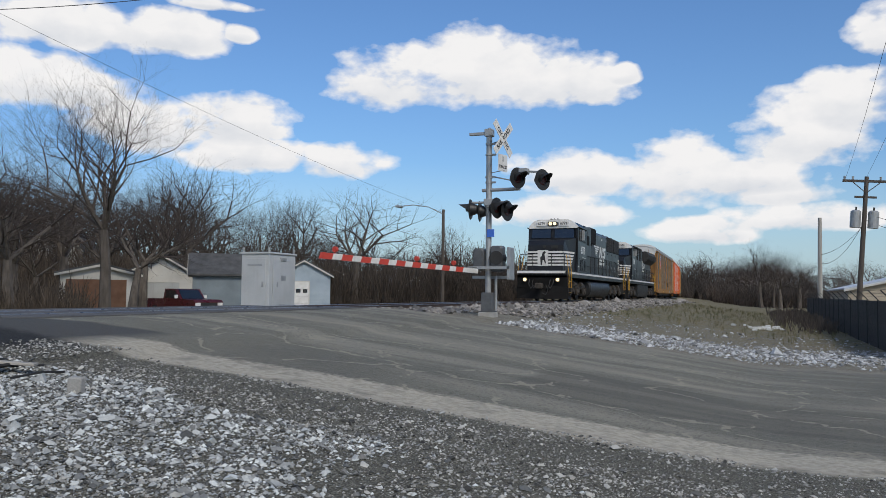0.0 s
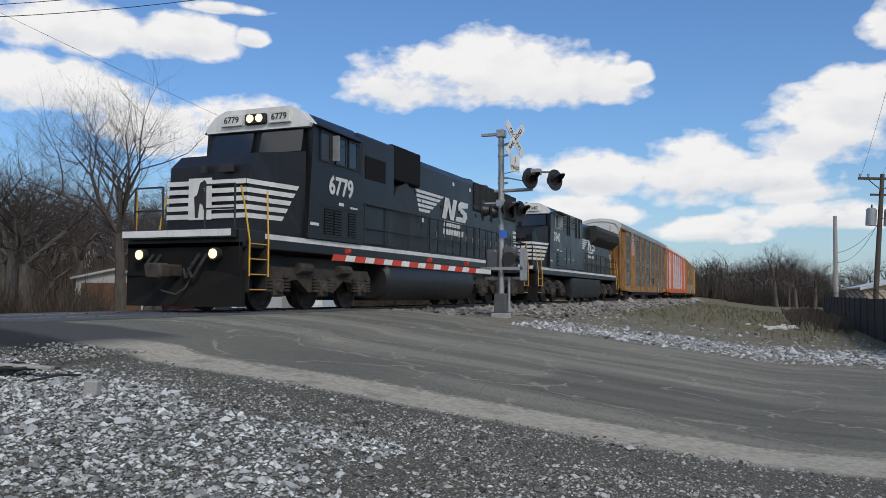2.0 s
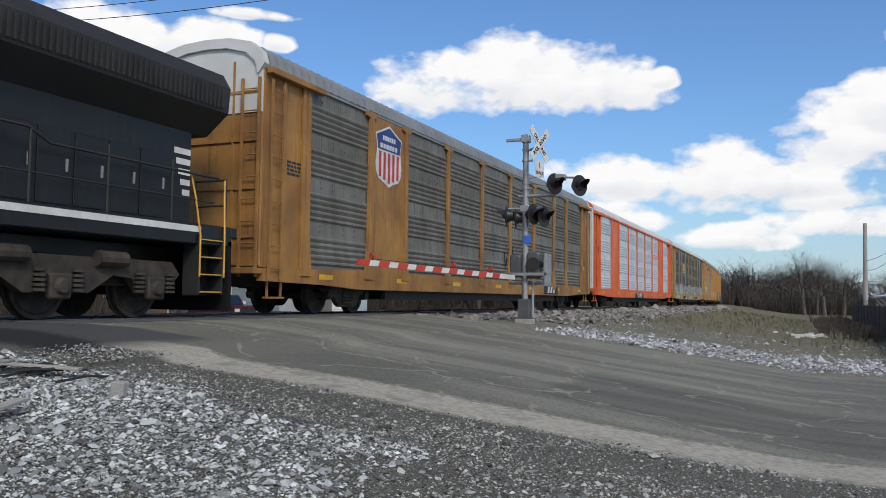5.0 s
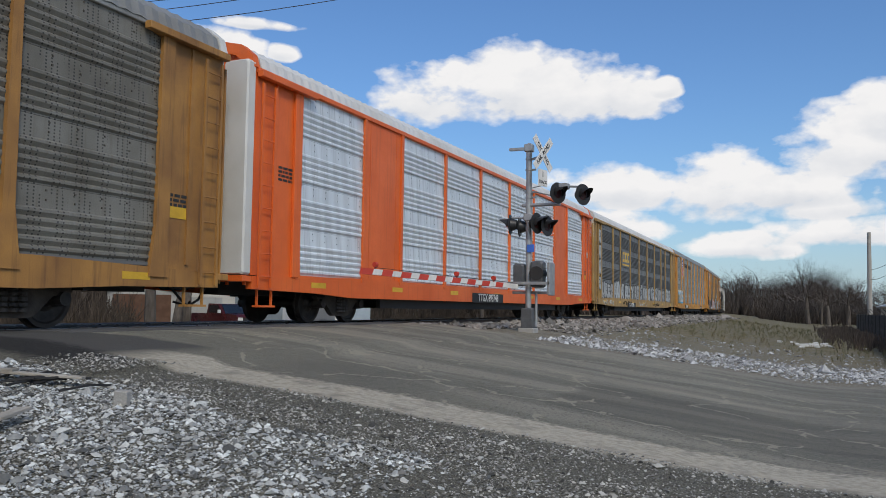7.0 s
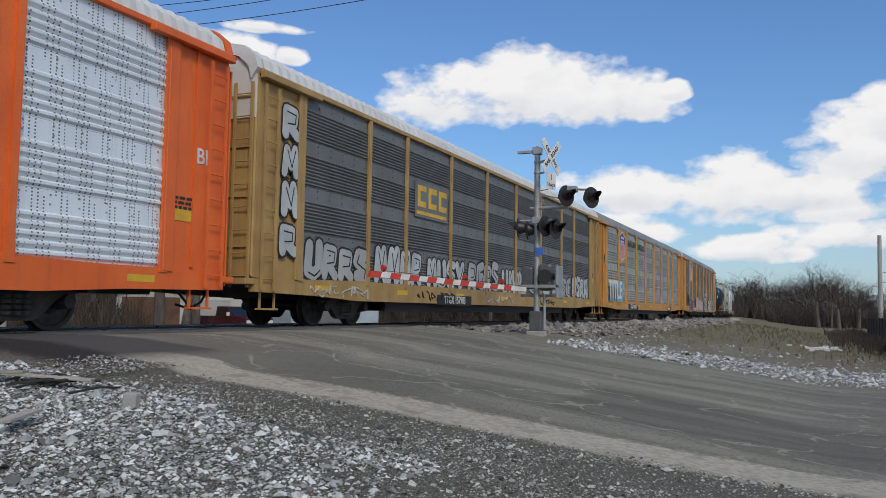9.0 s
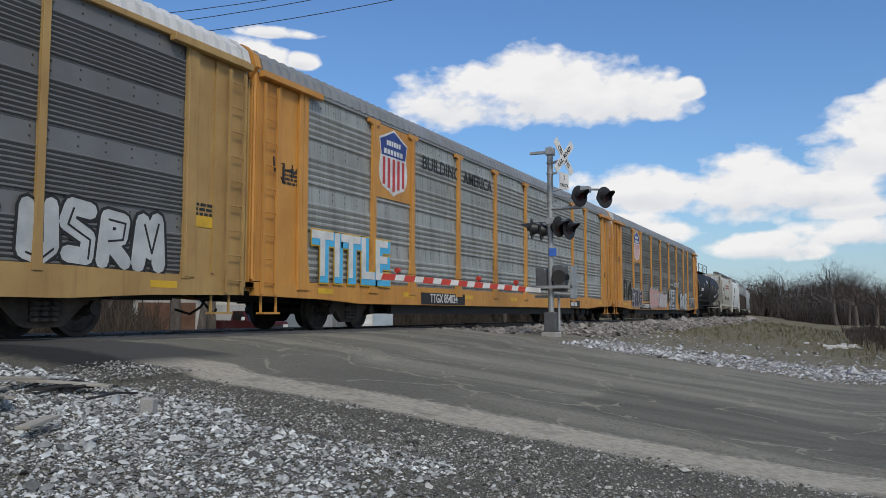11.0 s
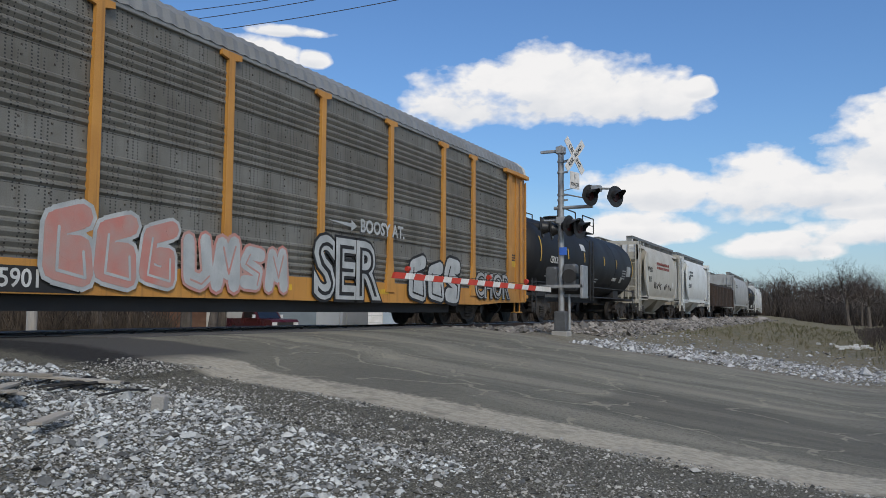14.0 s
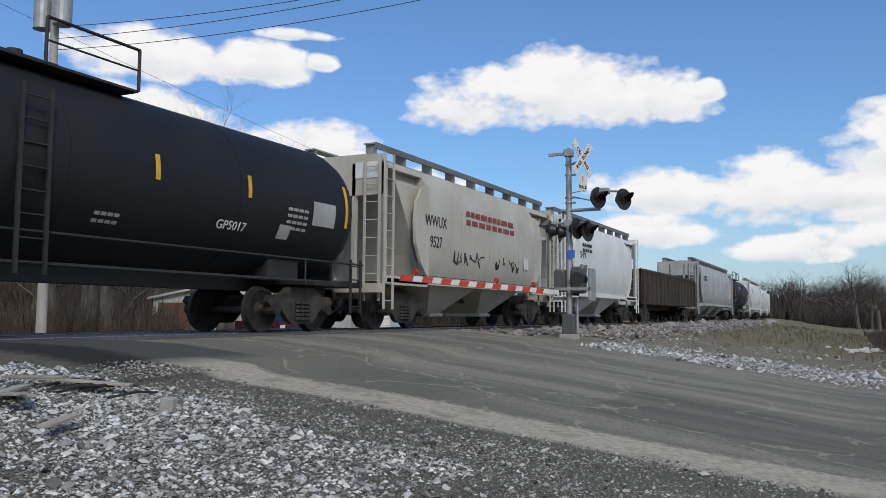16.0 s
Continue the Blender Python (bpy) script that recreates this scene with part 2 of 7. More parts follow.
# ---- mesh helpers ----
class G:
    """A growing list of corners and faces."""

    def __init__(self):
        self.v, self.f = [], []

    def add(self, vs, fs):
        o = len(self.v)
        self.v += [tuple(p) for p in vs]
        self.f += [tuple(i + o for i in f) for f in fs]
        return self

    def box(self, x0, x1, y0, y1, z0, z1, c=0.0):
        if c <= 0:
            return self.add([(x, y, z) for x in (x0, x1) for y in (y0, y1) for z in (z0, z1)],
                            [(0, 1, 3, 2), (4, 6, 7, 5), (0, 4, 5, 1), (2, 3, 7, 6), (0, 2, 6, 4), (1, 5, 7, 3)])
        p = [(x0 + c, z0), (x1 - c, z0), (x1, z0 + c), (x1, z1 - c), (x1 - c, z1), (x0 + c, z1), (x0, z1 - c), (x0, z0 + c)]
        return self.loft([(y0, p, c), (y0 + c, p, 0), (y1 - c, p, 0), (y1, p, c)])

    def loft(self, rings):
        """Rings of (y, [(x, z)...], inset), joined and capped."""
        vs, fs = [], []
        k = len(rings[0][1])
        for y, p, inset in rings:
            cx, cz = sum(a for a, _ in p) / k, sum(b for _, b in p) / k
            for a, b in p:
                if inset:
                    a += inset * ((cx > a) - (cx < a)) * 0.7
                    b += inset * ((cz > b) - (cz < b)) * 0.7
                vs.append((a, y, b))
        for r in range(len(rings) - 1):
            for i in range(k):
                j = (i + 1) % k
                fs.append((r * k + i, r * k + j, (r + 1) * k + j, (r + 1) * k + i))
        fs += [tuple(range(k - 1, -1, -1)), tuple(range((len(rings) - 1) * k, len(rings) * k))]
        return self.add(vs, fs)

    def prism(self, p, y0, y1):
        return self.loft([(y0, p, 0), (y1, p, 0)])

    def slab(self, p, x0, x1):
        """A profile of (y, z) extruded in x."""
        k = len(p)
        vs = [(x, a, b) for x in (x0, x1) for a, b in p]
        fs = [(i, (i + 1) % k, k + (i + 1) % k, k + i) for i in range(k)] + [tuple(range(k - 1, -1, -1)), tuple(range(k, 2 * k))]
        return self.add(vs, fs)

    def cyl(self, p, q, r, r2=None, n=8, caps=True):
        p, q = Vector(p), Vector(q)
        r2 = r if r2 is None else r2
        d = (q - p).normalized()
        a = d.orthogonal().normalized()
        b = d.cross(a)
        vs = []
        for c, s in ((p, r), (q, r2)):
            for i in range(n):
                t = 2 * math.pi * i / n
                vs.append(c + (a * math.cos(t) + b * math.sin(t)) * s)
        fs = [(i, (i + 1) % n, n + (i + 1) % n, n + i) for i in range(n)]
        if caps:
            fs += [tuple(range(n - 1, -1, -1)), tuple(range(n, 2 * n))]
        return self.add(vs, fs)

    def tube(self, pts, r, n=6):
        for p, q in zip(pts, pts[1:]):
            self.cyl(p, q, r, n=n)
        return self

    def mesh(self, name, material=None, smooth=False):
        me = bpy.data.meshes.new(name)
        me.from_pydata(self.v, [], self.f)
        bm = bmesh.new()
        bm.from_mesh(me)
        bmesh.ops.recalc_face_normals(bm, faces=bm.faces)
        if smooth:
            for f in bm.faces:
                f.smooth = len(f.verts) <= 4
            for e in bm.edges:
                if len(e.link_faces) == 2 and e.calc_face_angle(0) > 0.6:
                    e.smooth = False
        bm.to_mesh(me)
        bm.free()
        if material:
            me.materials.append(material)
        return me


def thing(name, label, category, m=None, group="", kind=""):
    ob = new(name)
    ob.empty_display_size = 0.2
    if m is not None:
        ob.matrix_basis = m
    return tagged(ob, label, category, group, kind)


def part(name, g, material, parent, label="", m=None, smooth=False):
    me = g if isinstance(g, bpy.types.Mesh) else g.mesh(name, material, smooth)
    ob = new(name, me)
    ob.parent = parent
    if m is not None:
        ob.matrix_basis = m
    if label:
        ob["label"] = label
    return ob


def solid(name, g, material, label, category, m=None, kind="", group="", smooth=False):
    ob = new(name, g.mesh(name, material, smooth))
    if m is not None:
        ob.matrix_basis = m
    return tagged(ob, label, category, group, kind)


def letters(name, text, size, material, parent, m, bold=0.0, squeeze=1.0):
    """Flat raised lettering; the text's own plane is x to the right, y up."""
    cu = bpy.data.curves.new(name, "FONT")
    cu.body, cu.size, cu.extrude, cu.offset, cu.align_x, cu.align_y = text, size, 0.004, bold, "CENTER", "CENTER"
    cu.resolution_u = 3
    tmp = new("tmp", cu)
    me = bpy.data.meshes.new_from_object(tmp.evaluated_get(bpy.context.evaluated_depsgraph_get()))
    bpy.data.objects.remove(tmp)
    me.transform(Matrix.Diagonal((squeeze, 1, 1, 1)))
    me.materials.append(material)
    return part(name, me, material, parent, m=m)


def side_plane(x, y, z):
    """A pose for flat things on a side that faces +x: text runs towards +y."""
    return Matrix.Translation((x, y, z)) @ Matrix(((0, 0, 1, 0), (1, 0, 0, 0), (0, 1, 0, 0), (0, 0, 0, 1)))


# ---- the track's line and the train's way along it ----
def on_track(s):
    if s <= BEND_Y:
        return TRACK_X, s, 0.0
    a = (s - BEND_Y) * BEND
    return TRACK_X - (1 - math.cos(a)) / BEND, BEND_Y + math.sin(a) / BEND, a


def train_at(t):
    """How far along the line the orange car's leading end stands at t seconds."""
    return 13.42 - 14.593 * (t - 7) + 0.0443 * (t - 7) ** 2 + 0.35 * max(0.0, 2 - t) ** 2


def car_pose(centre, bogie, t):
    s = train_at(t) + centre
    x0, y0, _ = on_track(s - bogie)
    x1, y1, _ = on_track(s + bogie)
    return Matrix.Translation(((x0 + x1) / 2, (y0 + y1) / 2, 0)) @ Matrix.Rotation(math.atan2(-(x1 - x0), y1 - y0), 4, "Z")


TRAIN = []

# ---- ground, road, rails ----
def ground_z(x, y):
    """Height of the ground: level with the rails at the line, lower on both sides."""
    bend = 0.0 if y < BEND_Y else BEND * (y - BEND_Y) ** 2 / 2
    u = x - TRACK_X + bend
    if u >= 0:
        base = float(np.interp(u, (0, 2.2, 4.3, 7.0, 11.5, 16.0, 60.0), (-0.17, -0.17, -0.25, -0.57, -1.13, -1.25, -1.6)))
    else:
        base = float(np.interp(-u, (0, 2.2, 4.5, 12.0, 40.0, 90.0, 300.0), (-0.17, -0.17, -0.5, -1.15, -1.45, 2.5, 9.0)))
    # the road's ramp meets the rails
    w = max(0.0, min(1.0, (8.2 - abs(y - 13.2)) / 1.6)) if abs(u) < 9 else 0.0
    deck = float(np.interp(abs(u), (0, 1.6, 3.0, 5.0, 9.0), (-0.02, -0.02, -0.06, -0.26, base if abs(u) > 5 else -0.5)))
    z = base * (1 - w) + max(base, deck) * w if abs(u) < 5 else base
    return z + 0.025 * noise.noise((x * 0.35, y * 0.35, 0.0)) * min(1.0, max(0.0, (abs(u) - 1.6)))


ROAD_NEAR, ROAD_FAR = 8.1, 19.2


def ground_colour():
    ma = bpy.data.materials.new("ground_surface")
    ma.use_nodes = True
    tree = ma.node_tree
    n, link, m = nodes_of(tree)
    bsdf, out = n("ShaderNodeBsdfPrincipled"), n("ShaderNodeOutputMaterial")
    link(bsdf.outputs[0], out.inputs[0])
    co, sep = n("ShaderNodeTexCoord"), n("ShaderNodeSeparateXYZ")
    link(co.outputs["Object"], sep.inputs[0])
    x, y, _ = sep.outputs

    def noise_(s, detail=5.0, stretch=None):
        t = n("ShaderNodeTexNoise")
        t.inputs["Scale"].default_value, t.inputs["Detail"].default_value = s, detail
        if stretch:
            mp = n("ShaderNodeMapping")
            mp.inputs["Scale"].default_value = stretch
            link(co.outputs["Object"], mp.inputs[0])
            link(mp.outputs[0], t.inputs["Vector"])
        else:
            link(co.outputs["Object"], t.inputs["Vector"])
        return t.outputs[0]

    def band(value, centre, half, soft):
        return m("MULTIPLY", m("SUBTRACT", half, m("ABSOLUTE", m("SUBTRACT", value, centre))), 1.0 / soft, True)

    def ramp(v, lo, hi):
        return m("MULTIPLY", m("SUBTRACT", v, lo), 1.0 / (hi - lo), True)
    big, mid, fine, speck = noise_(0.35), noise_(1.6), noise_(14.0), noise_(70.0, 2.0)
    wander = m("MULTIPLY", m("SUBTRACT", noise_(0.5, 3.0), 0.5), 1.1)
    yy = m("ADD", y, wander)
    # dirt and gravel base, with dry grass further off
    dirt = mix_rgb(tree, ramp(mid, 0.35, 0.65), (0.15, 0.13, 0.10), (0.215, 0.192, 0.15))
    dirt = mix_rgb(tree, ramp(fine, 0.46, 0.66), dirt, (0.24, 0.232, 0.21))
    dirt = mix_rgb(tree, ramp(speck, 0.56, 0.7), dirt, (0.42, 0.42, 0.41))
    grass = mix_rgb(tree, ramp(noise_(3.0), 0.4, 0.62), (0.25, 0.205, 0.135), (0.135, 0.135, 0.07))
    grass = mix_rgb(tree, ramp(fine, 0.45, 0.7), grass, (0.10, 0.088, 0.055))
    far = m("MULTIPLY", ramp(m("ADD", y, m("MULTIPLY", big, 24.0)), 33.0, 48.0), ramp(mid, 0.33, 0.52))
    beyond = ramp(m("SUBTRACT", -16.5, x), 0.0, 3.0)
    col = mix_rgb(tree, m("MAXIMUM", far, beyond), dirt, grass)
    # fine grey-green chippings between the road and the stones
    chips = mix_rgb(tree, ramp(speck, 0.4, 0.65), (0.05, 0.048, 0.042), (0.21, 0.205, 0.185))
    col = mix_rgb(tree, m("MULTIPLY", band(yy, 4.4, 3.9, 0.5), 0.92), col, chips)
    # asphalt: old, with darker patches, lighter wheel tracks, pale dusty edges
    tar = mix_rgb(tree, ramp(big, 0.4, 0.6), (0.133, 0.13, 0.115), (0.106, 0.104, 0.094))
    lane = noise_(0.9, 5.0, (0.12, 1.3, 1.0))
    tar = mix_rgb(tree, ramp(lane, 0.46, 0.62), tar, (0.20, 0.193, 0.17))
    tar = mix_rgb(tree, m("MULTIPLY", ramp(speck, 0.5, 0.7), 0.75), tar, (0.25, 0.24, 0.225))
    tar = mix_rgb(tree, m("MULTIPLY", ramp(noise_(24.0, 4.0), 0.52, 0.7), 0.6), tar, (0.05, 0.048, 0.045))
    patch = m("MULTIPLY", band(yy, 11.3, 1.45, 0.12), band(m("ADD", x, wander), 1.2, 4.4, 0.2))
    tar = mix_rgb(tree, m("MULTIPLY", patch, 0.45), tar, (0.07, 0.067, 0.063))
    crack = n("ShaderNodeTexVoronoi")
    crack.feature = "DISTANCE_TO_EDGE"
    crack.inputs["Scale"].default_value = 0.55
    bent = n("ShaderNodeVectorMath")
    bent.operation = "ADD"
    wobble = n("ShaderNodeTexNoise")
    wobble.inputs["Scale"].default_value, wobble.inputs["Detail"].default_value = 1.4, 5.0
    link(co.outputs["Object"], wobble.inputs["Vector"])
    link(co.outputs["Object"], bent.inputs[0])
    link(wobble.outputs["Color"], bent.inputs[1])
    link(bent.outputs[0], crack.inputs["Vector"])
    line = m("MULTIPLY", m("LESS_THAN", crack.outputs["Distance"], 0.014), ramp(mid, 0.44, 0.5))
    tar = mix_rgb(tree, m("MULTIPLY", line, 0.8), tar, (0.25, 0.235, 0.2))
    pale = m("MULTIPLY", band(yy, 13.5, 0.5, 0.45), ramp(noise_(1.1, 5.0, (0.4, 1.2, 1)), 0.4, 0.6))
    tar = mix_rgb(tree, m("MULTIPLY", pale, 0.7), tar, (0.26, 0.24, 0.21))
    tar = mix_rgb(tree, 1.0, tar, (1.27, 1.25, 1.12), "MULTIPLY")
    col = mix_rgb(tree, 1.0, col, (0.95, 0.935, 0.84), "MULTIPLY")
    edge_y = m("SUBTRACT", y, m("MULTIPLY", x, 0.1))
    road = m("MULTIPLY", ramp(m("ADD", edge_y, m("MULTIPLY", fine, 0.35)), 8.3, 8.5), ramp(m("SUBTRACT", 0.0, m("ADD", yy, m("MULTIPLY", fine, 0.25))), -19.7, -19.4))
    apron = m("MULTIPLY", ramp(m("SUBTRACT", -7.2, x), 0.0, 0.4), ramp(yy, 6.6, 6.9))
    apron = m("MULTIPLY", apron, ramp(m("SUBTRACT", 0.0, yy), -9.0, -8.8))
    col = mix_rgb(tree, road, col, tar)
    col = mix_rgb(tree, apron, col, (0.085, 0.083, 0.078))
    seal = m("MULTIPLY", ramp(m("SUBTRACT", -6.7, m("ADD", x, wander)), 0.0, 0.6), band(m("ADD", y, m("MULTIPLY", fine, 0.5)), 7.0, 0.6, 0.25))
    col = mix_rgb(tree, seal, col, mix_rgb(tree, ramp(speck, 0.5, 0.7), (0.022, 0.022, 0.022), (0.06, 0.06, 0.058)))
    sand = m("MULTIPLY", band(m("ADD", m("ADD", edge_y, m("MULTIPLY", fine, 0.3)), m("MULTIPLY", wander, 0.25)), 8.5, 0.56, 0.16), ramp(m("ADD", x, 7.6), 0.0, 0.6))
    sand = m("MULTIPLY", sand, ramp(noise_(3.0, 6.0), 0.22, 0.46))
    col = mix_rgb(tree, m("MULTIPLY", sand, 0.9), col, mix_rgb(tree, ramp(fine, 0.4, 0.7), (0.50, 0.455, 0.365), (0.33, 0.3, 0.24)))
    dust = m("MULTIPLY", band(yy, 19.3, 0.6, 0.5), ramp(mid, 0.35, 0.6))
    col = mix_rgb(tree, m("MULTIPLY", dust, 0.6), col, (0.27, 0.25, 0.21))
    link(col, bsdf.inputs["Base Color"])
    bsdf.inputs["Roughness"].default_value = 0.92
    bsdf.inputs["Specular IOR Level"].default_value = 0.25
    b = n("ShaderNodeBump")
    b.inputs["Strength"].default_value, b.inputs["Distance"].default_value = 0.85, 0.035
    link(m("ADD", fine, m("MULTIPLY", speck, 0.7)), b.inputs["Height"])
    link(b.outputs[0], bsdf.inputs["Normal"])
    return ma


def build_ground():
    def steps(*spans):
        out = []
        for a, b, d in spans:
            out += list(np.arange(a, b, d))
        return out + [spans[-1][1]]
    xs = steps((-900, -100, 80), (-100, -28, 6), (-28, -17, 1.0), (-17, 6, 0.3), (6, 20, 1.4), (20, 100, 10), (100, 900, 80))
    ys = steps((-300, -20, 28), (-20, 0, 2.0), (0, 28, 0.3), (28, 64, 1.0), (64, 160, 6), (160, 1500, 67))
    g = G()
    g.v = [(x, y, ground_z(x, y)) for y in ys for x in xs]
    k = len(xs)
    g.f = [(j * k + i, j * k + i + 1, (j + 1) * k + i + 1, (j + 1) * k + i) for j in range(len(ys) - 1) for i in range(k - 1)]
    return solid("ground", g, ground_colour(), "worn asphalt road and gravel rising to a railway crossing", "ground", kind="structure", smooth=True)


build_ground()


def stones(name, label, count, pick, size, material, seed):
    """Loose crushed stones as one mesh of small irregular lumps."""
    rng = np.random.default_rng(seed)
    base = np.array([(1, 0, 0), (-1, 0, 0), (0, 1, 0), (0, -1, 0), (0, 0, 1), (0, 0, -0.6), (0.6, 0.6, 0.45), (-0.6, -0.6, 0.45)])
    tris = [(4, 0, 6), (4, 6, 2), (6, 0, 2), (4, 2, 1), (4, 1, 7), (4, 7, 3), (7, 1, 3), (4, 3, 0), (5, 2, 0), (5, 1, 2), (5, 3, 1), (5, 0, 3)]
    g = G()
    made = 0
    while made < count:
        x, y, k = pick(rng)
        s = size * k * rng.lognormal(0, 0.5)
        a = rng.uniform(0, 6.28)
        p = base * rng.uniform(0.6, 1.25, (8, 1)) * np.array([s * rng.uniform(0.8, 1.5), s, s * rng.uniform(0.5, 1.0)])
        c, d = math.cos(a), math.sin(a)
        tilt = rng.normal(0, 0.25)
        q = np.stack([p[:, 0] * c - p[:, 1] * d + x, p[:, 0] * d + p[:, 1] * c + y, p[:, 2] + p[:, 0] * tilt + ground_z(x, y) + s * 0.18], 1)
        g.add(q.tolist(), tris)
        made += 1
    me = bpy.data.meshes.new(name)
    me.from_pydata(g.v, [], g.f)
    me.materials.append(material)
    return tagged(new(name, me), label, "stones", kind="stuff")


M["stone"] = mat("limestone", (0.46, 0.475, 0.46), (0.27, 0.275, 0.265), 3.0, 0.85, bump=0.3, island=0.85)
M["chip"] = mat("gravel_chips", (0.34, 0.335, 0.31), (0.2, 0.195, 0.175), 3.0, 0.85, bump=0.0, island=0.9)
M["ballast"] = mat("ballast_stone", (0.27, 0.25, 0.225), (0.18, 0.165, 0.145), 3.0, 0.85, bump=0.3, island=0.55)


M["verge_stone"] = mat("verge_limestone", (0.44, 0.45, 0.45), (0.28, 0.28, 0.275), 3.0, 0.85, bump=0.3, island=0.6)


def pick_chips(rng):
    while True:
        x, y = rng.uniform(-7.5, 3.0), rng.uniform(2.6, 8.1)
        if math.hypot(x, y) > 3.2 and x / y < 0.35 and rng.random() < 0.4 + 0.6 * (noise.noise((x * 0.9, y * 0.9, 5.0)) > -0.1) and y < 7.95 + 0.1 * x + 0.3 * noise.noise((x, 0, 1)):
            return x, y, 1.0


def pick_yard(rng):
    while True:
        x, y = rng.uniform(-8.2, 1.0), rng.uniform(2.2, 7.2)
        d = math.hypot(x, y)
        edge = y - 6.0 - 0.5 * noise.noise((x * 0.6, 0, 0))
        heap = 1.0 if x < -2.6 + 0.7 * noise.noise((y * 0.8, 3.0, 0)) - 0.25 * (y - 4.5) else 0.16
        if edge < 0 and d > 3.2 and rng.random() < heap * (0.45 + 0.55 * (noise.noise((x * 0.7, y * 0.7, 2.0)) > -0.15)):
            return x, y, 1.0 if rng.random() < 0.8 else 0.55


def pick_ballast(rng):
    while True:
        y = 21.0 + 70 * rng.random() ** 1.6
        bend = 0.0 if y < BEND_Y else BEND * (y - BEND_Y) ** 2 / 2
        u = rng.uniform(0.8, 5.5)
        if u > 3.6 and rng.random() < (u - 3.6) / 2.2:
            continue
        if y < 24 and u > 3.2:
            continue
        return TRACK_X + u - bend, y, 1.0 + y / 90


def pick_verge(rng):
    while True:
        x, y = rng.uniform(-6.3, 6.5), rng.uniform(19.9, 34.0)
        if rng.random() < max(0.04, 1.0 - abs(y - 23.0 - 0.35 * x) / 3.6):
            return x, y, 0.9 + 0.5 * rng.random()


stones("yard_stones", "pale grey crushed limestone lying loose by the road", 26000, pick_yard, 0.0122, M["stone"], 3)
stones("ballast_stones", "grey-brown crushed stone ballast beside the rails", 12000, pick_ballast, 0.036, M["ballast"], 4)
stones("verge_stones", "spread of pale crushed stone beyond the road", 9000, pick_verge, 0.021, M["verge_stone"], 5)
stones("stone_chips", "fine grey chippings scattered over packed dirt", 46000, pick_chips, 0.0072, M["chip"], 6)


def build_track():
    for side in (-0.7525, 0.7525):
        web, head = G(), G()
        s = -60.0
        while s < 300:
            e = s + (4.0 if s > BEND_Y - 4 else 20.0)
            x0, y0, a0 = on_track(s)
            x1, y1, a1 = on_track(e)

            def strip(g, prof):
                vs = [(x + p * math.cos(a), y + p * math.sin(a), z) for x, y, a in ((x0, y0, a0), (x1, y1, a1)) for p, z in prof]
                k = len(prof)
                g.add(vs, [(i, (i + 1) % k, k + (i + 1) % k, k + i) for i in range(k)])
            o = side
            strip(web, [(o - 0.07, -0.16), (o + 0.07, -0.16), (o + 0.07, -0.145), (o + 0.012, -0.12), (o + 0.012, -0.05), (o + 0.035, -0.035),
                        (o + 0.035, -0.012), (o - 0.035, -0.012), (o - 0.035, -0.035), (o - 0.012, -0.05), (o - 0.012, -0.12), (o - 0.07, -0.145)])
            strip(head, [(o - 0.033, -0.011), (o + 0.033, -0.011), (o + 0.028, 0.0), (o - 0.028, 0.0)])
            s = e
        rail = thing("rail", "rusty steel rail with a worn bright head", "rail", group="rails of the track", kind="structure")
        part("web", web, M["rail"], rail)
        part("head", head, M["railtop"], rail, "polished running surface")
    tie = G().box(-1.3, 1.3, -0.115, 0.115, -0.32, -0.135, 0.012).mesh("tie", M["tie"])
    bed = thing("sleepers", "dark creosoted wooden sleepers under the rails", "sleepers", kind="structure")
    for i in range(170):
        s = 20.6 + i * 0.53
        x, y, a = on_track(s)
        part("tie", tie, None, bed, m=Matrix.Translation((x, y, 0.015 * math.sin(i * 7.1))) @ Matrix.Rotation(a + 0.02 * math.sin(i * 3.3), 4, "Z"))
    g = G()
    for u0, u1 in ((-1.9, -0.86), (-0.62, 0.62), (0.86, 1.9)):
        for j in range(5):
            y0 = 8.6 + j * 2.14
            g.box(TRACK_X + u0, TRACK_X + u1, y0, y0 + 2.1, -0.2, -0.006, 0.012)
    solid("crossing_deck", g, M["asphalt"], "dark worn crossing planks between the rails", "crossing deck", kind="structure")


build_track()

# ---- railway vehicles: every one stands with its middle at y = 0, rail top at z = 0, the camera's side is +x ----
def turned(profile, n=24):
    """A body of revolution about x from (x, radius) pairs."""
    vs, fs = [], []
    for x, r in profile:
        vs += [(x, r * math.cos(2 * math.pi * i / n), r * math.sin(2 * math.pi * i / n)) for i in range(n)]
    for k in range(len(profile) - 1):
        fs += [(k * n + i, k * n + (i + 1) % n, (k + 1) * n + (i + 1) % n, (k + 1) * n + i) for i in range(n)]
    return G().add(vs, fs + [tuple(range(n)), tuple(range((len(profile) - 1) * n, len(profile) * n))])


WHEELS = {}


def wheelset(r, parent, y):
    if r not in WHEELS:
        for sx in (-1, 1):
            WHEELS[r, sx] = turned([(sx * x, q) for x, q in ((0.66, 0.12), (0.66, r + 0.025), (0.69, r + 0.025), (0.70, r), (0.80, r - 0.005), (0.80, r - 0.07), (0.775, r - 0.1), (0.76, 0.2), (0.8, 0.13), (0.87, 0.1))]).mesh("wheel", M["wheel"], True)
        WHEELS[r] = turned([(-0.98, 0.08), (0.98, 0.08)], 8).mesh("axle", M["wheel"], True)
    for sx in (-1, 1):
        part("wheel", WHEELS[r, sx], None, parent, m=pose(0, y, r))
    part("axle", WHEELS[r], None, parent, m=pose(0, y, r))


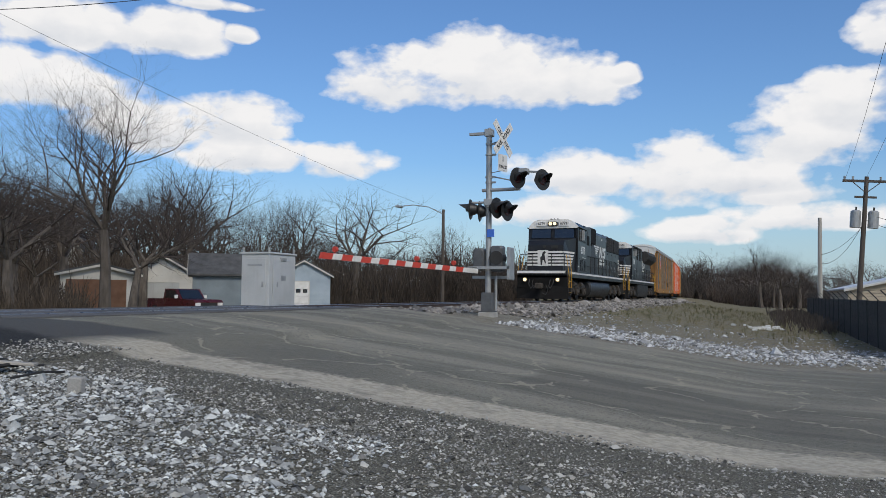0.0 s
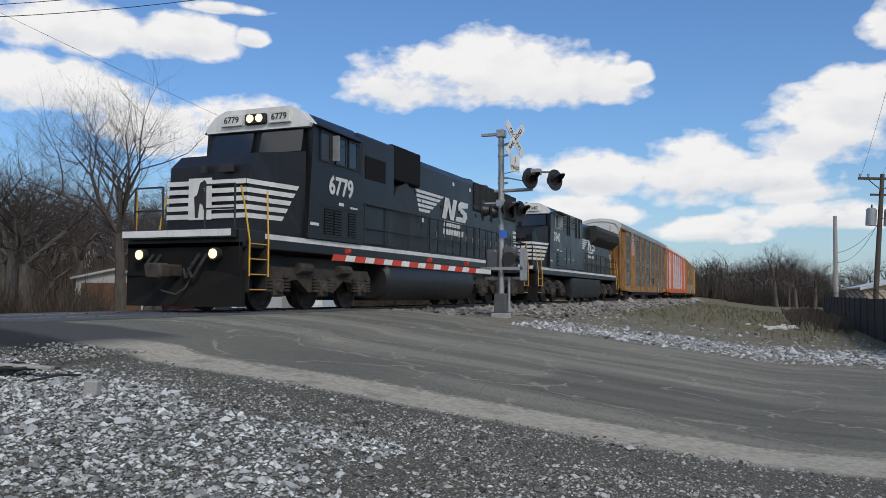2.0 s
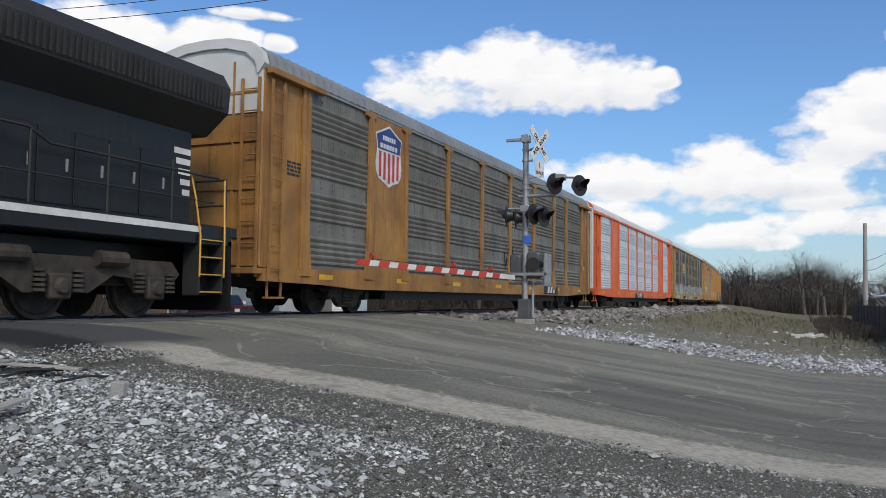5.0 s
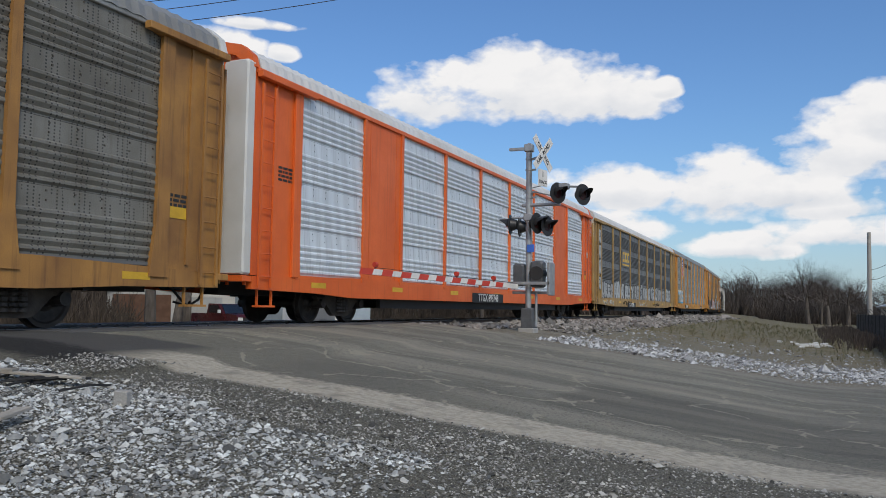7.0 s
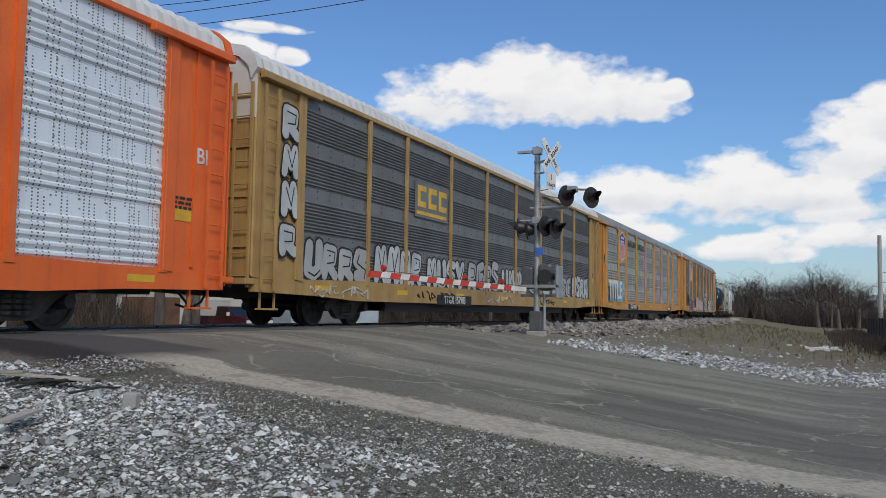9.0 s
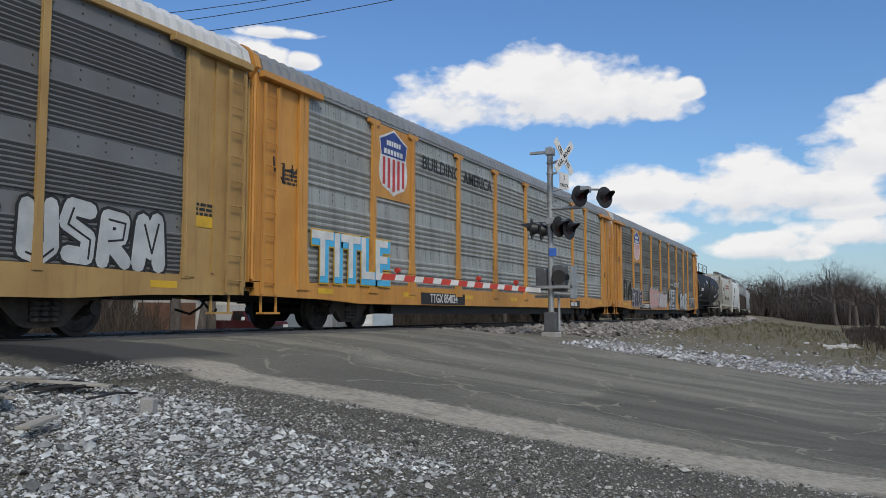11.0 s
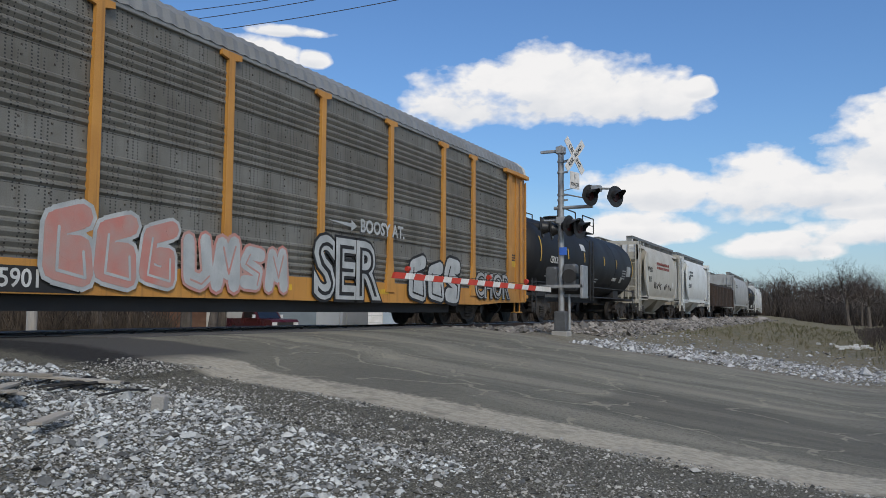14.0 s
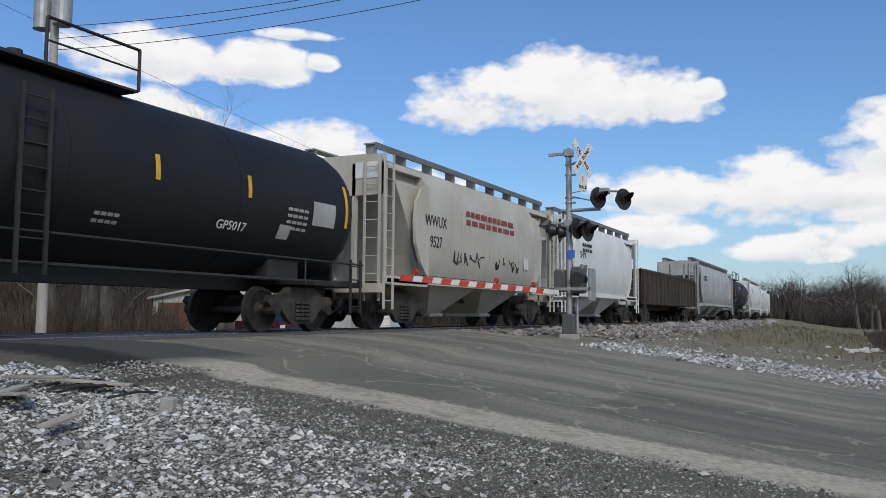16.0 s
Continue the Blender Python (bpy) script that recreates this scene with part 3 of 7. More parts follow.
def freight_truck(parent, y):
    base = G().box(-0.95, 0.95, -0.2, 0.2, 0.42, 0.78, 0.03)
    t = part("truck", base, M["grime"], parent, "grimy cast steel truck", pose(0, y, 0))
    for sx in (-1, 1):
        p = [(-1.12, 0.62), (-1.05, 0.74), (-0.7, 0.76), (-0.45, 0.92), (0.45, 0.92), (0.7, 0.76), (1.05, 0.74), (1.12, 0.62), (1.0, 0.52),
             (0.72, 0.5), (0.42, 0.22), (0.3, 0.17), (-0.3, 0.17), (-0.42, 0.22), (-0.72, 0.5), (-1.0, 0.52)]
        part("sideframe", G().slab(p, sx * 1.0, sx * 1.13), M["grime"], t)
        for k in (-0.16, 0.0, 0.16):
            s = G()
            for j in range(5):
                s.cyl((sx * 1.07, k, 0.26 + j * 0.08), (sx * 1.07, k, 0.31 + j * 0.08), 0.085, n=9)
            part("spring", s, M["wheel"], t, "coil spring", pose(sx * 0.075, 0, 0))
        for k in (-0.89, 0.89):
            part("bearing", G().cyl((sx * 0.95, k, 0.46), (sx * 1.2, k, 0.46), 0.13, 0.11, n=10), M["wheel"], t)
    for k in (-0.89, 0.89):
        wheelset(0.46, t, k)
    return t


def loco_truck(parent, y):
    t = part("truck", G().box(-0.9, 0.9, -1.7, 1.7, 0.55, 0.8, 0.03), M["grime"], parent, "dusty three-axle truck", pose(0, y, 0))
    for sx in (-1, 1):
        p = [(-2.65, 0.78), (-2.45, 1.0), (2.45, 1.0), (2.65, 0.78), (2.45, 0.55), (2.25, 0.42), (1.75, 0.42), (1.5, 0.68), (1.1, 0.72), (0.6, 0.42),
             (-0.6, 0.42), (-1.1, 0.72), (-1.5, 0.68), (-1.75, 0.42), (-2.25, 0.42), (-2.45, 0.55)]
        part("sideframe", G().slab(p, sx * 1.02, sx * 1.2), M["grime"], t)
        for k in (-2.0, 0.0, 2.0):
            part("axle_box", G().box(min(sx * 1.16, sx * 1.3), max(sx * 1.16, sx * 1.3), k - 0.2, k + 0.2, 0.32, 0.72, 0.03).cyl((sx * 1.3, k, 0.52), (sx * 1.36, k, 0.52), 0.14, 0.1, n=12), M["grime"], t)
            for e in (-0.36, 0.36):
                s = G()
                for j in range(5):
                    s.cyl((sx * 1.24, k + e, 0.44 + j * 0.075), (sx * 1.24, k + e, 0.485 + j * 0.075), 0.1, n=9)
                part("spring", s, M["grime"], t)
        for k in (-1.2, 0.7):
            part("brake_cylinder", G().cyl((sx * 1.24, k, 0.98), (sx * 1.24, k + 0.6, 0.98), 0.13, n=10), M["grime"], t)
    for k in (-2.0, 0.0, 2.0):
        wheelset(0.52, t, k)
    return t


def coupler(parent, y, sgn):
    g = G().box(-0.12, 0.12, min(y, y + sgn * 0.75), max(y, y + sgn * 0.75), 0.72, 0.98, 0.03)
    g.box(-0.2, 0.2, min(y + sgn * 0.45, y + sgn * 0.78), max(y + sgn * 0.45, y + sgn * 0.78), 0.68, 1.0, 0.05)
    part("coupler", g, M["grime"], parent, "rusty knuckle coupler")
    part("brake_hose", G().tube([(0.35, y, 0.75), (0.4, y + sgn * 0.25, 0.5), (0.36, y + sgn * 0.5, 0.36), (0.2, y + sgn * 0.75, 0.45)], 0.025), M["black"], parent)


def ladder(parent, x, y, z0, z1, width, material, along="y", rungs=None):
    g = G()
    rungs = rungs or int((z1 - z0) / 0.42)
    for e in (-width / 2, width / 2):
        if along == "y":
            g.box(x - 0.02, x + 0.02, y + e - 0.03, y + e + 0.03, z0, z1)
        else:
            g.box(x + e - 0.03, x + e + 0.03, y - 0.02, y + 0.02, z0, z1)
    for i in range(rungs):
        z = z0 + (i + 0.5) * (z1 - z0) / rungs
        if along == "y":
            g.cyl((x, y - width / 2, z), (x, y + width / 2, z), 0.014, n=5)
        else:
            g.cyl((x - width / 2, y, z), (x + width / 2, y, z), 0.014, n=5)
    part("ladder", g, material, parent)


def bolt_rows(w, z0, z1, rows):
    """Rows of bolt heads along the plain strips of a rack panel."""
    g = G()
    h = (z1 - z0) / rows
    n = max(3, int(w / 0.5))
    for r in range(rows):
        for zz in (z0 + r * h + h * 0.79, z0 + r * h + h * 0.93):
            for i in range(n + 1):
                y = -w / 2 + w * i / n
                g.box(-0.002, 0.014, y - 0.013, y + 0.013, zz - 0.013, zz + 0.013)
    return g


def rib_panel(w, z0, z1, rows, ribs, depth):
    """A rack panel: stacked sheets, each a plain strip above a field of pressed ribs."""
    prof = []
    h = (z1 - z0) / rows
    for r in range(rows):
        zb = z0 + r * h
        prof += [(0.0, zb), (0.0, zb + 0.02)]
        rh = h * 0.68 / ribs
        for i in range(ribs):
            a = zb + 0.03 + i * rh
            prof += [(depth, a + rh * 0.22), (depth, a + rh * 0.5), (0.0, a + rh * 0.72)]
        prof += [(0.0, zb + h - 0.006), (-0.012, zb + h - 0.003)]
    g = G()
    vs = [(x, y, z) for y in (-w / 2, w / 2) for x, z in prof]
    k = len(prof)
    g.add(vs, [(i, i + 1, k + i + 1, k + i) for i in range(k - 1)])
    g.add([(-0.03, -w / 2, z0), (-0.03, w / 2, z0), (-0.03, w / 2, z1), (-0.03, -w / 2, z1)], [(0, 1, 2, 3)])
    return g


BAYS = (1.57, 2.9, 2.05, 2.97, 2.97, 2.97, 2.97, 2.97, 2.05, 2.9, 1.57)
HALF = 13.945


def blob(cy, cz, ry, rz, seed, n=22, jag=0.25):
    rng = random.Random(seed)
    ph = [rng.uniform(0, 6.28) for _ in range(3)]
    out = []
    for i in range(n):
        a = 2 * math.pi * i / n
        r = 1 + jag * (0.5 * math.sin(3 * a + ph[0]) + 0.35 * math.sin(5 * a + ph[1]) + 0.25 * math.sin(8 * a + ph[2]))
        out.append((cy + ry * r * math.cos(a), cz + rz * r * math.sin(a)))
    return out


STROKES = (
    ((0.9, 0.9), (0.3, 0.95), (0.1, 0.65), (0.8, 0.4), (0.7, 0.05), (0.1, 0.08)),
    ((0.1, 0.0), (0.25, 0.95), (0.55, 0.3), (0.8, 1.0), (0.9, 0.0)),
    ((0.1, 0.0), (0.15, 0.9), (0.75, 0.85), (0.7, 0.5), (0.2, 0.45), (0.9, 0.0)),
    ((0.85, 0.95), (0.2, 0.8), (0.15, 0.15), (0.85, 0.05), (0.8, 0.45), (0.5, 0.45)),
    ((0.1, 1.0), (0.45, 0.4), (0.9, 1.0), (0.5, 0.45), (0.45, 0.0)),
    ((0.15, 0.95), (0.1, 0.1), (0.55, 0.0), (0.9, 0.2), (0.85, 1.0)),
)


def spray_line(g, pts, r, x, lift):
    """A flat painted line with round joints; every piece lies a hair above the last."""
    for p, q in zip(pts, pts[1:]):
        d = math.hypot(q[0] - p[0], q[1] - p[1]) or 1.0
        ny, nz = -(q[1] - p[1]) / d * r, (q[0] - p[0]) / d * r
        lift += 0.0002
        g.slab([(p[0] + ny, p[1] + nz), (q[0] + ny, q[1] + nz), (q[0] - ny, q[1] - nz), (p[0] - ny, p[1] - nz)], x, x + lift)
    for p in pts:
        lift += 0.0002
        g.slab([(p[0] + r * math.cos(k * 0.785), p[1] + r * math.sin(k * 0.785)) for k in range(8)], x, x + lift)


def sprayed(parent, x, y0, y1, z0, z1, count, seed, fill, edge):
    """Spray-painted shapes that cannot be read: fat bent strokes with an outline and thin inner lines."""
    rng = random.Random(seed)
    w, h = (y1 - y0) / count, z1 - z0
    for i in range(count):
        base = rng.choice(STROKES)
        lean, top = rng.uniform(-0.12, 0.12), rng.uniform(0.82, 1.0)
        pts = [(y0 + i * w + w * (a * 0.8 + 0.1 + lean * (b - 0.5)), z0 + h * (0.12 + b * 0.76 * top)) for a, b in base]
        r = min(w * 0.2, h * 0.15) * rng.uniform(0.85, 1.1)
        outline, body, thin = G(), G(), G()
        spray_line(outline, pts, r * 1.4, x, 0.002)
        spray_line(body, pts, r, x, 0.006)
        spray_line(thin, [(a + r * 0.25, b - r * 0.25) for a, b in pts[1:-1]], r * 0.13, x, 0.0095)
        part("graffiti_outline", outline, M[edge], parent)
        part("graffiti_fill", body, M[fill], parent)
        part("graffiti_stroke", thin, M[edge], parent)


def scrawl(parent, x, y0, y1, z0, z1, seed, material):
    rng = random.Random(seed)
    g = G()
    y = y0
    while y < y1:
        pts = [(x, y + rng.uniform(-0.1, 0.22) + k * 0.06, rng.uniform(z0, z1)) for k in range(5)]
        g.tube(pts, 0.016, 4)
        y += rng.uniform(0.25, 0.4)
    part("graffiti_scrawl", g, material, parent)


def bars(parent, x, y, z, w, h, rows, material, seed=1):
    """Small lettering too fine to read, as bars."""
    rng = random.Random(seed)
    g = G()
    for r in range(rows):
        zz = z - r * h * 1.7
        yy = y
        while yy < y + w * rng.uniform(0.75, 1.0):
            l = rng.uniform(1.2, 3.2) * h
            g.box(x, x + 0.006, yy, yy + l, zz - h / 2, zz + h / 2)
            yy += l + h * 0.7
    part("lettering", g, material, parent)


def autorack(label, body, panel, roof, plain=(), panel_rows=4, ribs=5, end_top=None, chord=None, flare=True, z0=1.1):
    car = thing("autorack", label, "railway car", group="cars of the train")
    b, pm = M[body], M[panel]
    # underframe: deep side sill with flared pockets under the posts
    sill = G()
    sill.slab([(-HALF, 0.98), (-HALF, 0.72), (-11.6, 0.68), (-10.0, 0.60), (10.0, 0.60), (11.6, 0.68), (HALF, 0.72), (HALF, 0.98), (10, 1.08), (-10, 1.08)], 1.36, 1.5)
    part("side_sill", sill, b, car)
    part("side_sill", G().slab([(-HALF, 0.98), (-HALF, 0.72), (-10.0, 0.60), (10.0, 0.60), (HALF, 0.72), (HALF, 0.98), (10, 1.08), (-10, 1.08)], -1.5, -1.36), b, car)
    under = G().box(-0.25, 0.25, -13.4, 13.4, 0.62, 1.0).box(-1.36, 1.36, -HALF, HALF, 0.98, 1.06)
    under.box(1.18, 1.3, -8.2, 8.2, 0.36, 0.66).box(-1.3, -1.18, -8.2, 8.2, 0.36, 0.66)
    for i in range(10):
        under.box(-1.36, 1.36, -11 + i * 2.44, -10.85 + i * 2.44, 0.6, 0.98)
    under.box(0.3, 1.0, -2.0, -0.8, 0.35, 0.7).cyl((0.7, 1.0, 0.6), (0.7, 2.2, 0.6), 0.22, n=12).tube([(0.9, -9, 0.62), (0.9, 9, 0.62)], 0.03)
    part("underframe", under, M["black"], car, "dark dirty underframe")
    z1 = 5.1
    part("far_side", G().box(-1.5, -1.44, -HALF, HALF, 1.0, 5.12), pm, car)
    y = -HALF
    ids = {}
    edges = []
    for i, w in enumerate(BAYS):
        c = y + w / 2
        edges.append(y)
        if i in (0, len(BAYS) - 1):
            g = G().box(1.40, 1.46, c - w / 2, c + w / 2, 1.0, 5.12)
            inner = c + (w / 2 - 0.1) * (1 if i == 0 else -1)
            part("door_post", G().box(1.461, 1.53, inner - 0.12, inner + 0.12, 1.0, 5.1, 0.01), b, car)
            part("door_seam", G().box(1.461, 1.5, c - 0.1, c - 0.04, 1.1, 5.0), b, car)
            part("end_bay", g, b, car)
            part("door_track", G().box(1.5, 1.64, c - w / 2 - (0.5 if i else 0), c + w / 2 + (0 if i else 0.5), 5.0, 5.13, 0.01), b, car)
        elif i in plain:
            g = G().box(1.42, 1.475, c - w / 2, c + w / 2, 1.05, 5.1)
            for e in (-0.35, 0.35):
                g.box(1.475, 1.483, c + e * w - 0.02, c + e * w + 0.02, 1.1, 5.05)
            part("plain_panel", g, b, car)
        else:
            if w not in ids:
                ids[w] = (rib_panel(w - 0.02, z0, z1, panel_rows, ribs, 0.04).mesh("panel", pm), bolt_rows(w - 0.3, z0, z1, panel_rows).mesh("bolts", M["bolt"] if panel != "panel_blue" else M["galv"]))
            p = part("panel", ids[w][0], None, car, m=pose(1.436, c, 0))
            tagged(part("bolts", ids[w][1], None, p), kind="stuff")
            part("panel_foot", G().box(1.40, 1.47, c - w / 2, c + w / 2, z0 - 0.06, z0 - 0.004), b if chord else M["panel_dark"], car)
        y += w
    part("top_chord", G().box(1.40, 1.49 if chord is None else 1.53, -HALF, HALF, 5.09, 5.2, 0.012), M[chord or roof], car)
    for e in edges[1:]:
        if flare:
            g = G().slab([(e - 0.22, 0.86), (e + 0.22, 0.86), (e + 0.19, 1.12), (e + 0.10, 1.75), (e + 0.08, 4.98), (e + 0.27, 5.02), (e + 0.27, 5.12), (e - 0.27, 5.12), (e - 0.27, 5.02), (e - 0.08, 4.98), (e - 0.10, 1.75), (e - 0.19, 1.12)], 1.46, 1.535)
        else:
            g = G().slab([(e - 0.09, 0.98), (e + 0.09, 0.98), (e + 0.065, 1.5), (e + 0.065, 5.09), (e - 0.065, 5.09), (e - 0.065, 1.5)], 1.46, 1.52)
        part("post", g, b, car)
    # roof: a shallow arch of ribbed sheets
    arch = [(-1.5, 5.16), (-1.42, 5.42), (-1.15, 5.64), (-0.6, 5.77), (0, 5.8), (0.6, 5.77), (1.15, 5.64), (1.42, 5.42), (1.5, 5.16)]
    rings, n = [], 176
    for i in range(n + 1):
        yy = -HALF + 0.15 + (2 * HALF - 0.3) * i / n
        k = 0.022 if i % 2 else 0.0
        rings.append((yy, [(a * (1 + k * 0.4), z + k) for a, z in arch], 0))
    part("roof", G().loft(rings), M[roof], car)
    for s in (-1, 1):
        ye = s * HALF
        ends = G()
        poly = [(-1.46, 1.0)] + [(a * 0.97, z) for a, z in arch] + [(1.46, 1.0)]
        ends.loft([(ye - s * 0.02, poly, 0), (ye + s * 0.03, poly, 0.06)] if s > 0 else [(ye + 0.02 - 0.05, poly, 0.06), (ye + 0.02, poly, 0)])
        part("end_door", ends, b, car)
        if end_top == "roof_white":
            upper = [(-1.43, 4.2)] + [(a * 0.955, z - 0.02) for a, z in arch] + [(1.43, 4.2)]
            part("end_upper", G().loft([(min(ye, ye + s * 0.055), upper, 0), (max(ye, ye + s * 0.055), upper, 0)]), M["roof_white"], car, "white upper end")
        cap = [(a * 1.01, z + 0.03) for a, z in arch] + [(a * 0.9, z - 0.18) for a, z in reversed(arch)]
        part("roof_end", G().loft([(ye - 0.12, cap, 0), (ye + 0.06, cap, 0)]), M[end_top or body], car)
        g = G().box(-0.75, -0.69, ye - 0.06, ye + 0.06, 1.1, 5.3).box(0.69, 0.75, ye - 0.06, ye + 0.06, 1.1, 5.3)
        for z in (1.6, 2.6, 3.6, 4.6):
            g.box(-1.4, 1.4, min(ye, ye + s * 0.07), max(ye, ye + s * 0.07), z, z + 0.06)
        part("door_frame", g, b, car)
        ladder(car, 1.56, ye - s * 0.35, 0.75, 4.9, 0.42, b)
        ladder(car, 1.2, ye + s * 0.12, 0.8, 4.9, 0.42, b, "x")
        step = G().box(1.3, 1.5, ye - s * 0.55 - 0.25, ye - s * 0.55 + 0.25, 0.36, 0.40)
        for e in (-0.24, 0.24):
            step.box(1.38, 1.42, ye - s * 0.55 + e - 0.02, ye - s * 0.55 + e + 0.02, 0.38, 0.8)
        part("step", step, b, car)
        part("end_platform", G().box(-1.5, 1.5, min(ye, ye + s * 0.3), max(ye, ye + s * 0.3), 0.86, 0.98, 0.01), b, car)
        coupler(car, ye, s)
        freight_truck(car, s * 9.9)
    # reflective strips and small stencils on the sill
    for i in range(7):
        part("reflector", G().box(1.5, 1.505, -11.8 + i * 3.9, -11.2 + i * 3.9, 0.80, 0.92), M["decal_yellow"], car)
    bars(car, 1.465, -13.1, 3.3, 0.9, 0.05, 4, M["lettering_dark"], 5)
    bars(car, 1.465, 12.3, 2.3, 0.8, 0.05, 4, M["lettering_dark"], 6)
    part("placard", G().box(1.465, 1.472, 12.4, 13.1, 1.9, 2.1), M["decal_yellow"], car)
    return car


def shield(parent, x, cy, cz, w, h):
    def outline(k):
        pts = [(-0.5, 0.33), (-0.34, 0.38), (0, 0.5), (0.34, 0.38), (0.5, 0.33), (0.44, 0.12), (0.5, -0.14), (0.47, -0.28), (0.38, -0.38), (0.15, -0.44), (0.0, -0.5), (-0.15, -0.44), (-0.38, -0.38), (-0.47, -0.28), (-0.5, -0.14), (-0.44, 0.12)]
        return [(cy + a * w * k, cz + b * h * k) for a, b in pts]
    part("shield_edge", G().slab(outline(1.07), x, x + 0.005), M["decal_white"], parent)
    part("shield_field", G().slab([(cy + a * w, cz + b * h) for a, b in ((-0.44, 0.07), (0.44, 0.07), (0.5, -0.14), (0.47, -0.28), (0.38, -0.38), (0.15, -0.44), (0.0, -0.5), (-0.15, -0.44), (-0.38, -0.38), (-0.47, -0.28), (-0.5, -0.14))], x, x + 0.008), M["decal_white"], parent)
    part("shield_head", G().slab([(cy + a * w, cz + b * h) for a, b in ((-0.5, 0.33), (-0.34, 0.38), (0, 0.5), (0.34, 0.38), (0.5, 0.33), (0.44, 0.09), (-0.44, 0.09))], x, x + 0.01), M["shield_blue"], parent)
    st = G()
    for i in range(5):
        c = -0.36 + i * 0.18
        low = -0.46 + abs(c) * 0.24
        st.box(x, x + 0.011, cy + (c - 0.045) * w, cy + (c + 0.045) * w, cz + low * h, cz + 0.06 * h)
    part("shield_stripes", st, M["shield_red"], parent)
    for r, (a, b) in enumerate(((-0.27, 0.27), (-0.36, 0.36))):
        for k in range(6):
            y0 = cy + (a + (b - a) * k / 6) * w
            bt = G().box(x, x + 0.013, y0, y0 + (b - a) * w / 8, cz + (0.3 - 0.14 * r) * h - 0.04 * h, cz + (0.3 - 0.14 * r) * h + 0.04 * h)
            part("shield_bar", bt, M["decal_white"], parent)


def on_train(car, start, end, bogie):
    TRAIN.append((car, (start + end) / 2, bogie))


def build_racks():
    a = autorack("dull yellow auto-carrier with dirty grey ribbed panels", "rack_dirty", "panel_dirty", "roof_grey", plain=(2,), end_top="roof_white")
    part("name_board", G().box(1.5, 1.507, 5.9, 8.0, 0.64, 1.0), M["black"], a)
    for k in range(3):
        part("emblem_letter", G().slab([(6.4 + k * 0.42, 0.7), (6.66 + k * 0.42, 0.7), (6.76 + k * 0.42, 0.98), (6.5 + k * 0.42, 0.98)], 1.507, 1.512), M["decal_white"], a)
    scrawl(a, 1.485, 2.3, 3.9, 1.3, 1.95, 8, M["spray_black"])
    scrawl(a, 1.485, 0.9, 1.7, 1.3, 2.6, 18, M["spray_black"])
    shield(a, 1.484, -8.45, 4.15, 1.4, 1.55)
    on_train(a, -15.08 - HALF, -15.08 + HALF, 9.9)
    o = autorack("orange auto-carrier with pale blue-grey ribbed panels", "rack_orange", "panel_blue", "roof_white", plain=(2, 8), end_top="rack_orange", chord="rack_orange", flare=False, z0=1.06)
    part("end_cover", G().box(0.9, 1.5, -14.25, -13.97, 1.0, 5.3, 0.04), M["roof_white"], o, "white end door edge")
    part("number_board", G().box(1.5, 1.507, -2.2, 0.8, 0.58, 0.9), M["black"], o)
    letters("number", "TTGX 693748", 0.36, M["decal_white"], o, side_plane(1.51, -0.7, 0.74), 0.004, 0.9)
    part("emblem", G().slab([(4.7, 3.56), (4.85, 3.82), (7.2, 3.82), (7.3, 3.56)], 1.484, 1.488), M["rack_orange"], o)
    for k in range(8):
        part("emblem_bar", G().slab([(5.0 + k * 0.27, 3.62), (5.18 + k * 0.27, 3.62), (5.22 + k * 0.27, 3.76), (5.04 + k * 0.27, 3.76)], 1.488, 1.492), M["decal_white"], o)
    letters("code", "BI", 0.4, M["decal_white"], o, side_plane(1.47, 13.3, 3.1), 0.006)
    part("roundel", G().slab(blob(12.5, 2.85, 0.15, 0.15, 1, jag=0), 1.46, 1.472), M["decal_white"], o)
    on_train(o, 13.83 - HALF, 13.83 + HALF, 9.9)
    c = autorack("tan auto-carrier with dark grey ribbed panels and graffiti", "rack_tan", "panel_dark", "roof_white", ribs=9, end_top="roof_white", chord="rack_tan", flare=False, z0=1.05)
    part("emblem_board", G().box(1.476, 1.484, -6.9, -4.7, 3.0, 4.0), M["panel_dark"], c)
    em = G()
    for i, yy in enumerate((-6.75, -6.05, -5.35)):
        em.slab([(yy, 3.3), (yy + 0.55, 3.3), (yy + 0.55, 3.46), (yy + 0.18, 3.46), (yy + 0.18, 3.74), (yy + 0.55, 3.74), (yy + 0.55, 3.9), (yy, 3.9)], 1.484, 1.49)
    em.box(1.484, 1.49, -6.8, -4.8, 3.08, 3.18)
    part("emblem", em, M["decal_yellow"], c)
    for k in range(8):
        y0 = -12.2 + k * 3.05
        sprayed(c, 1.482, y0, y0 + 2.75, 1.05, 1.95 + 0.2 * (k % 2), 4, 20 + k, "spray_white" if k % 3 else "hopper_grey", "spray_black")
    for k in range(4):
        scrawl(c, 1.51, -12.0 + k * 5.2, -9.5 + k * 5.2, 0.66, 0.95, 60 + k, M["spray_black" if k % 2 else "spray_white"])
    scrawl(c, 1.47, -13.3, -12.3, 1.3, 2.0, 4, M["spray_white"])
    for j in range(4):
        sprayed(c, 1.515, -13.2, -12.55, 1.5 + j * 0.82, 2.25 + j * 0.82, 1, 77 + j, "spray_white", "spray_black")
    part("number_board", G().box(1.5, 1.507, -5.4, -2.8, 0.56, 0.86), M["black"], c)
    letters("number", "TTGX 157903", 0.32, M["decal_white"], c, side_plane(1.51, -4.1, 0.71), 0.004, 0.85)
    on_train(c, 42.65 - HALF, 42.65 + HALF, 9.9)
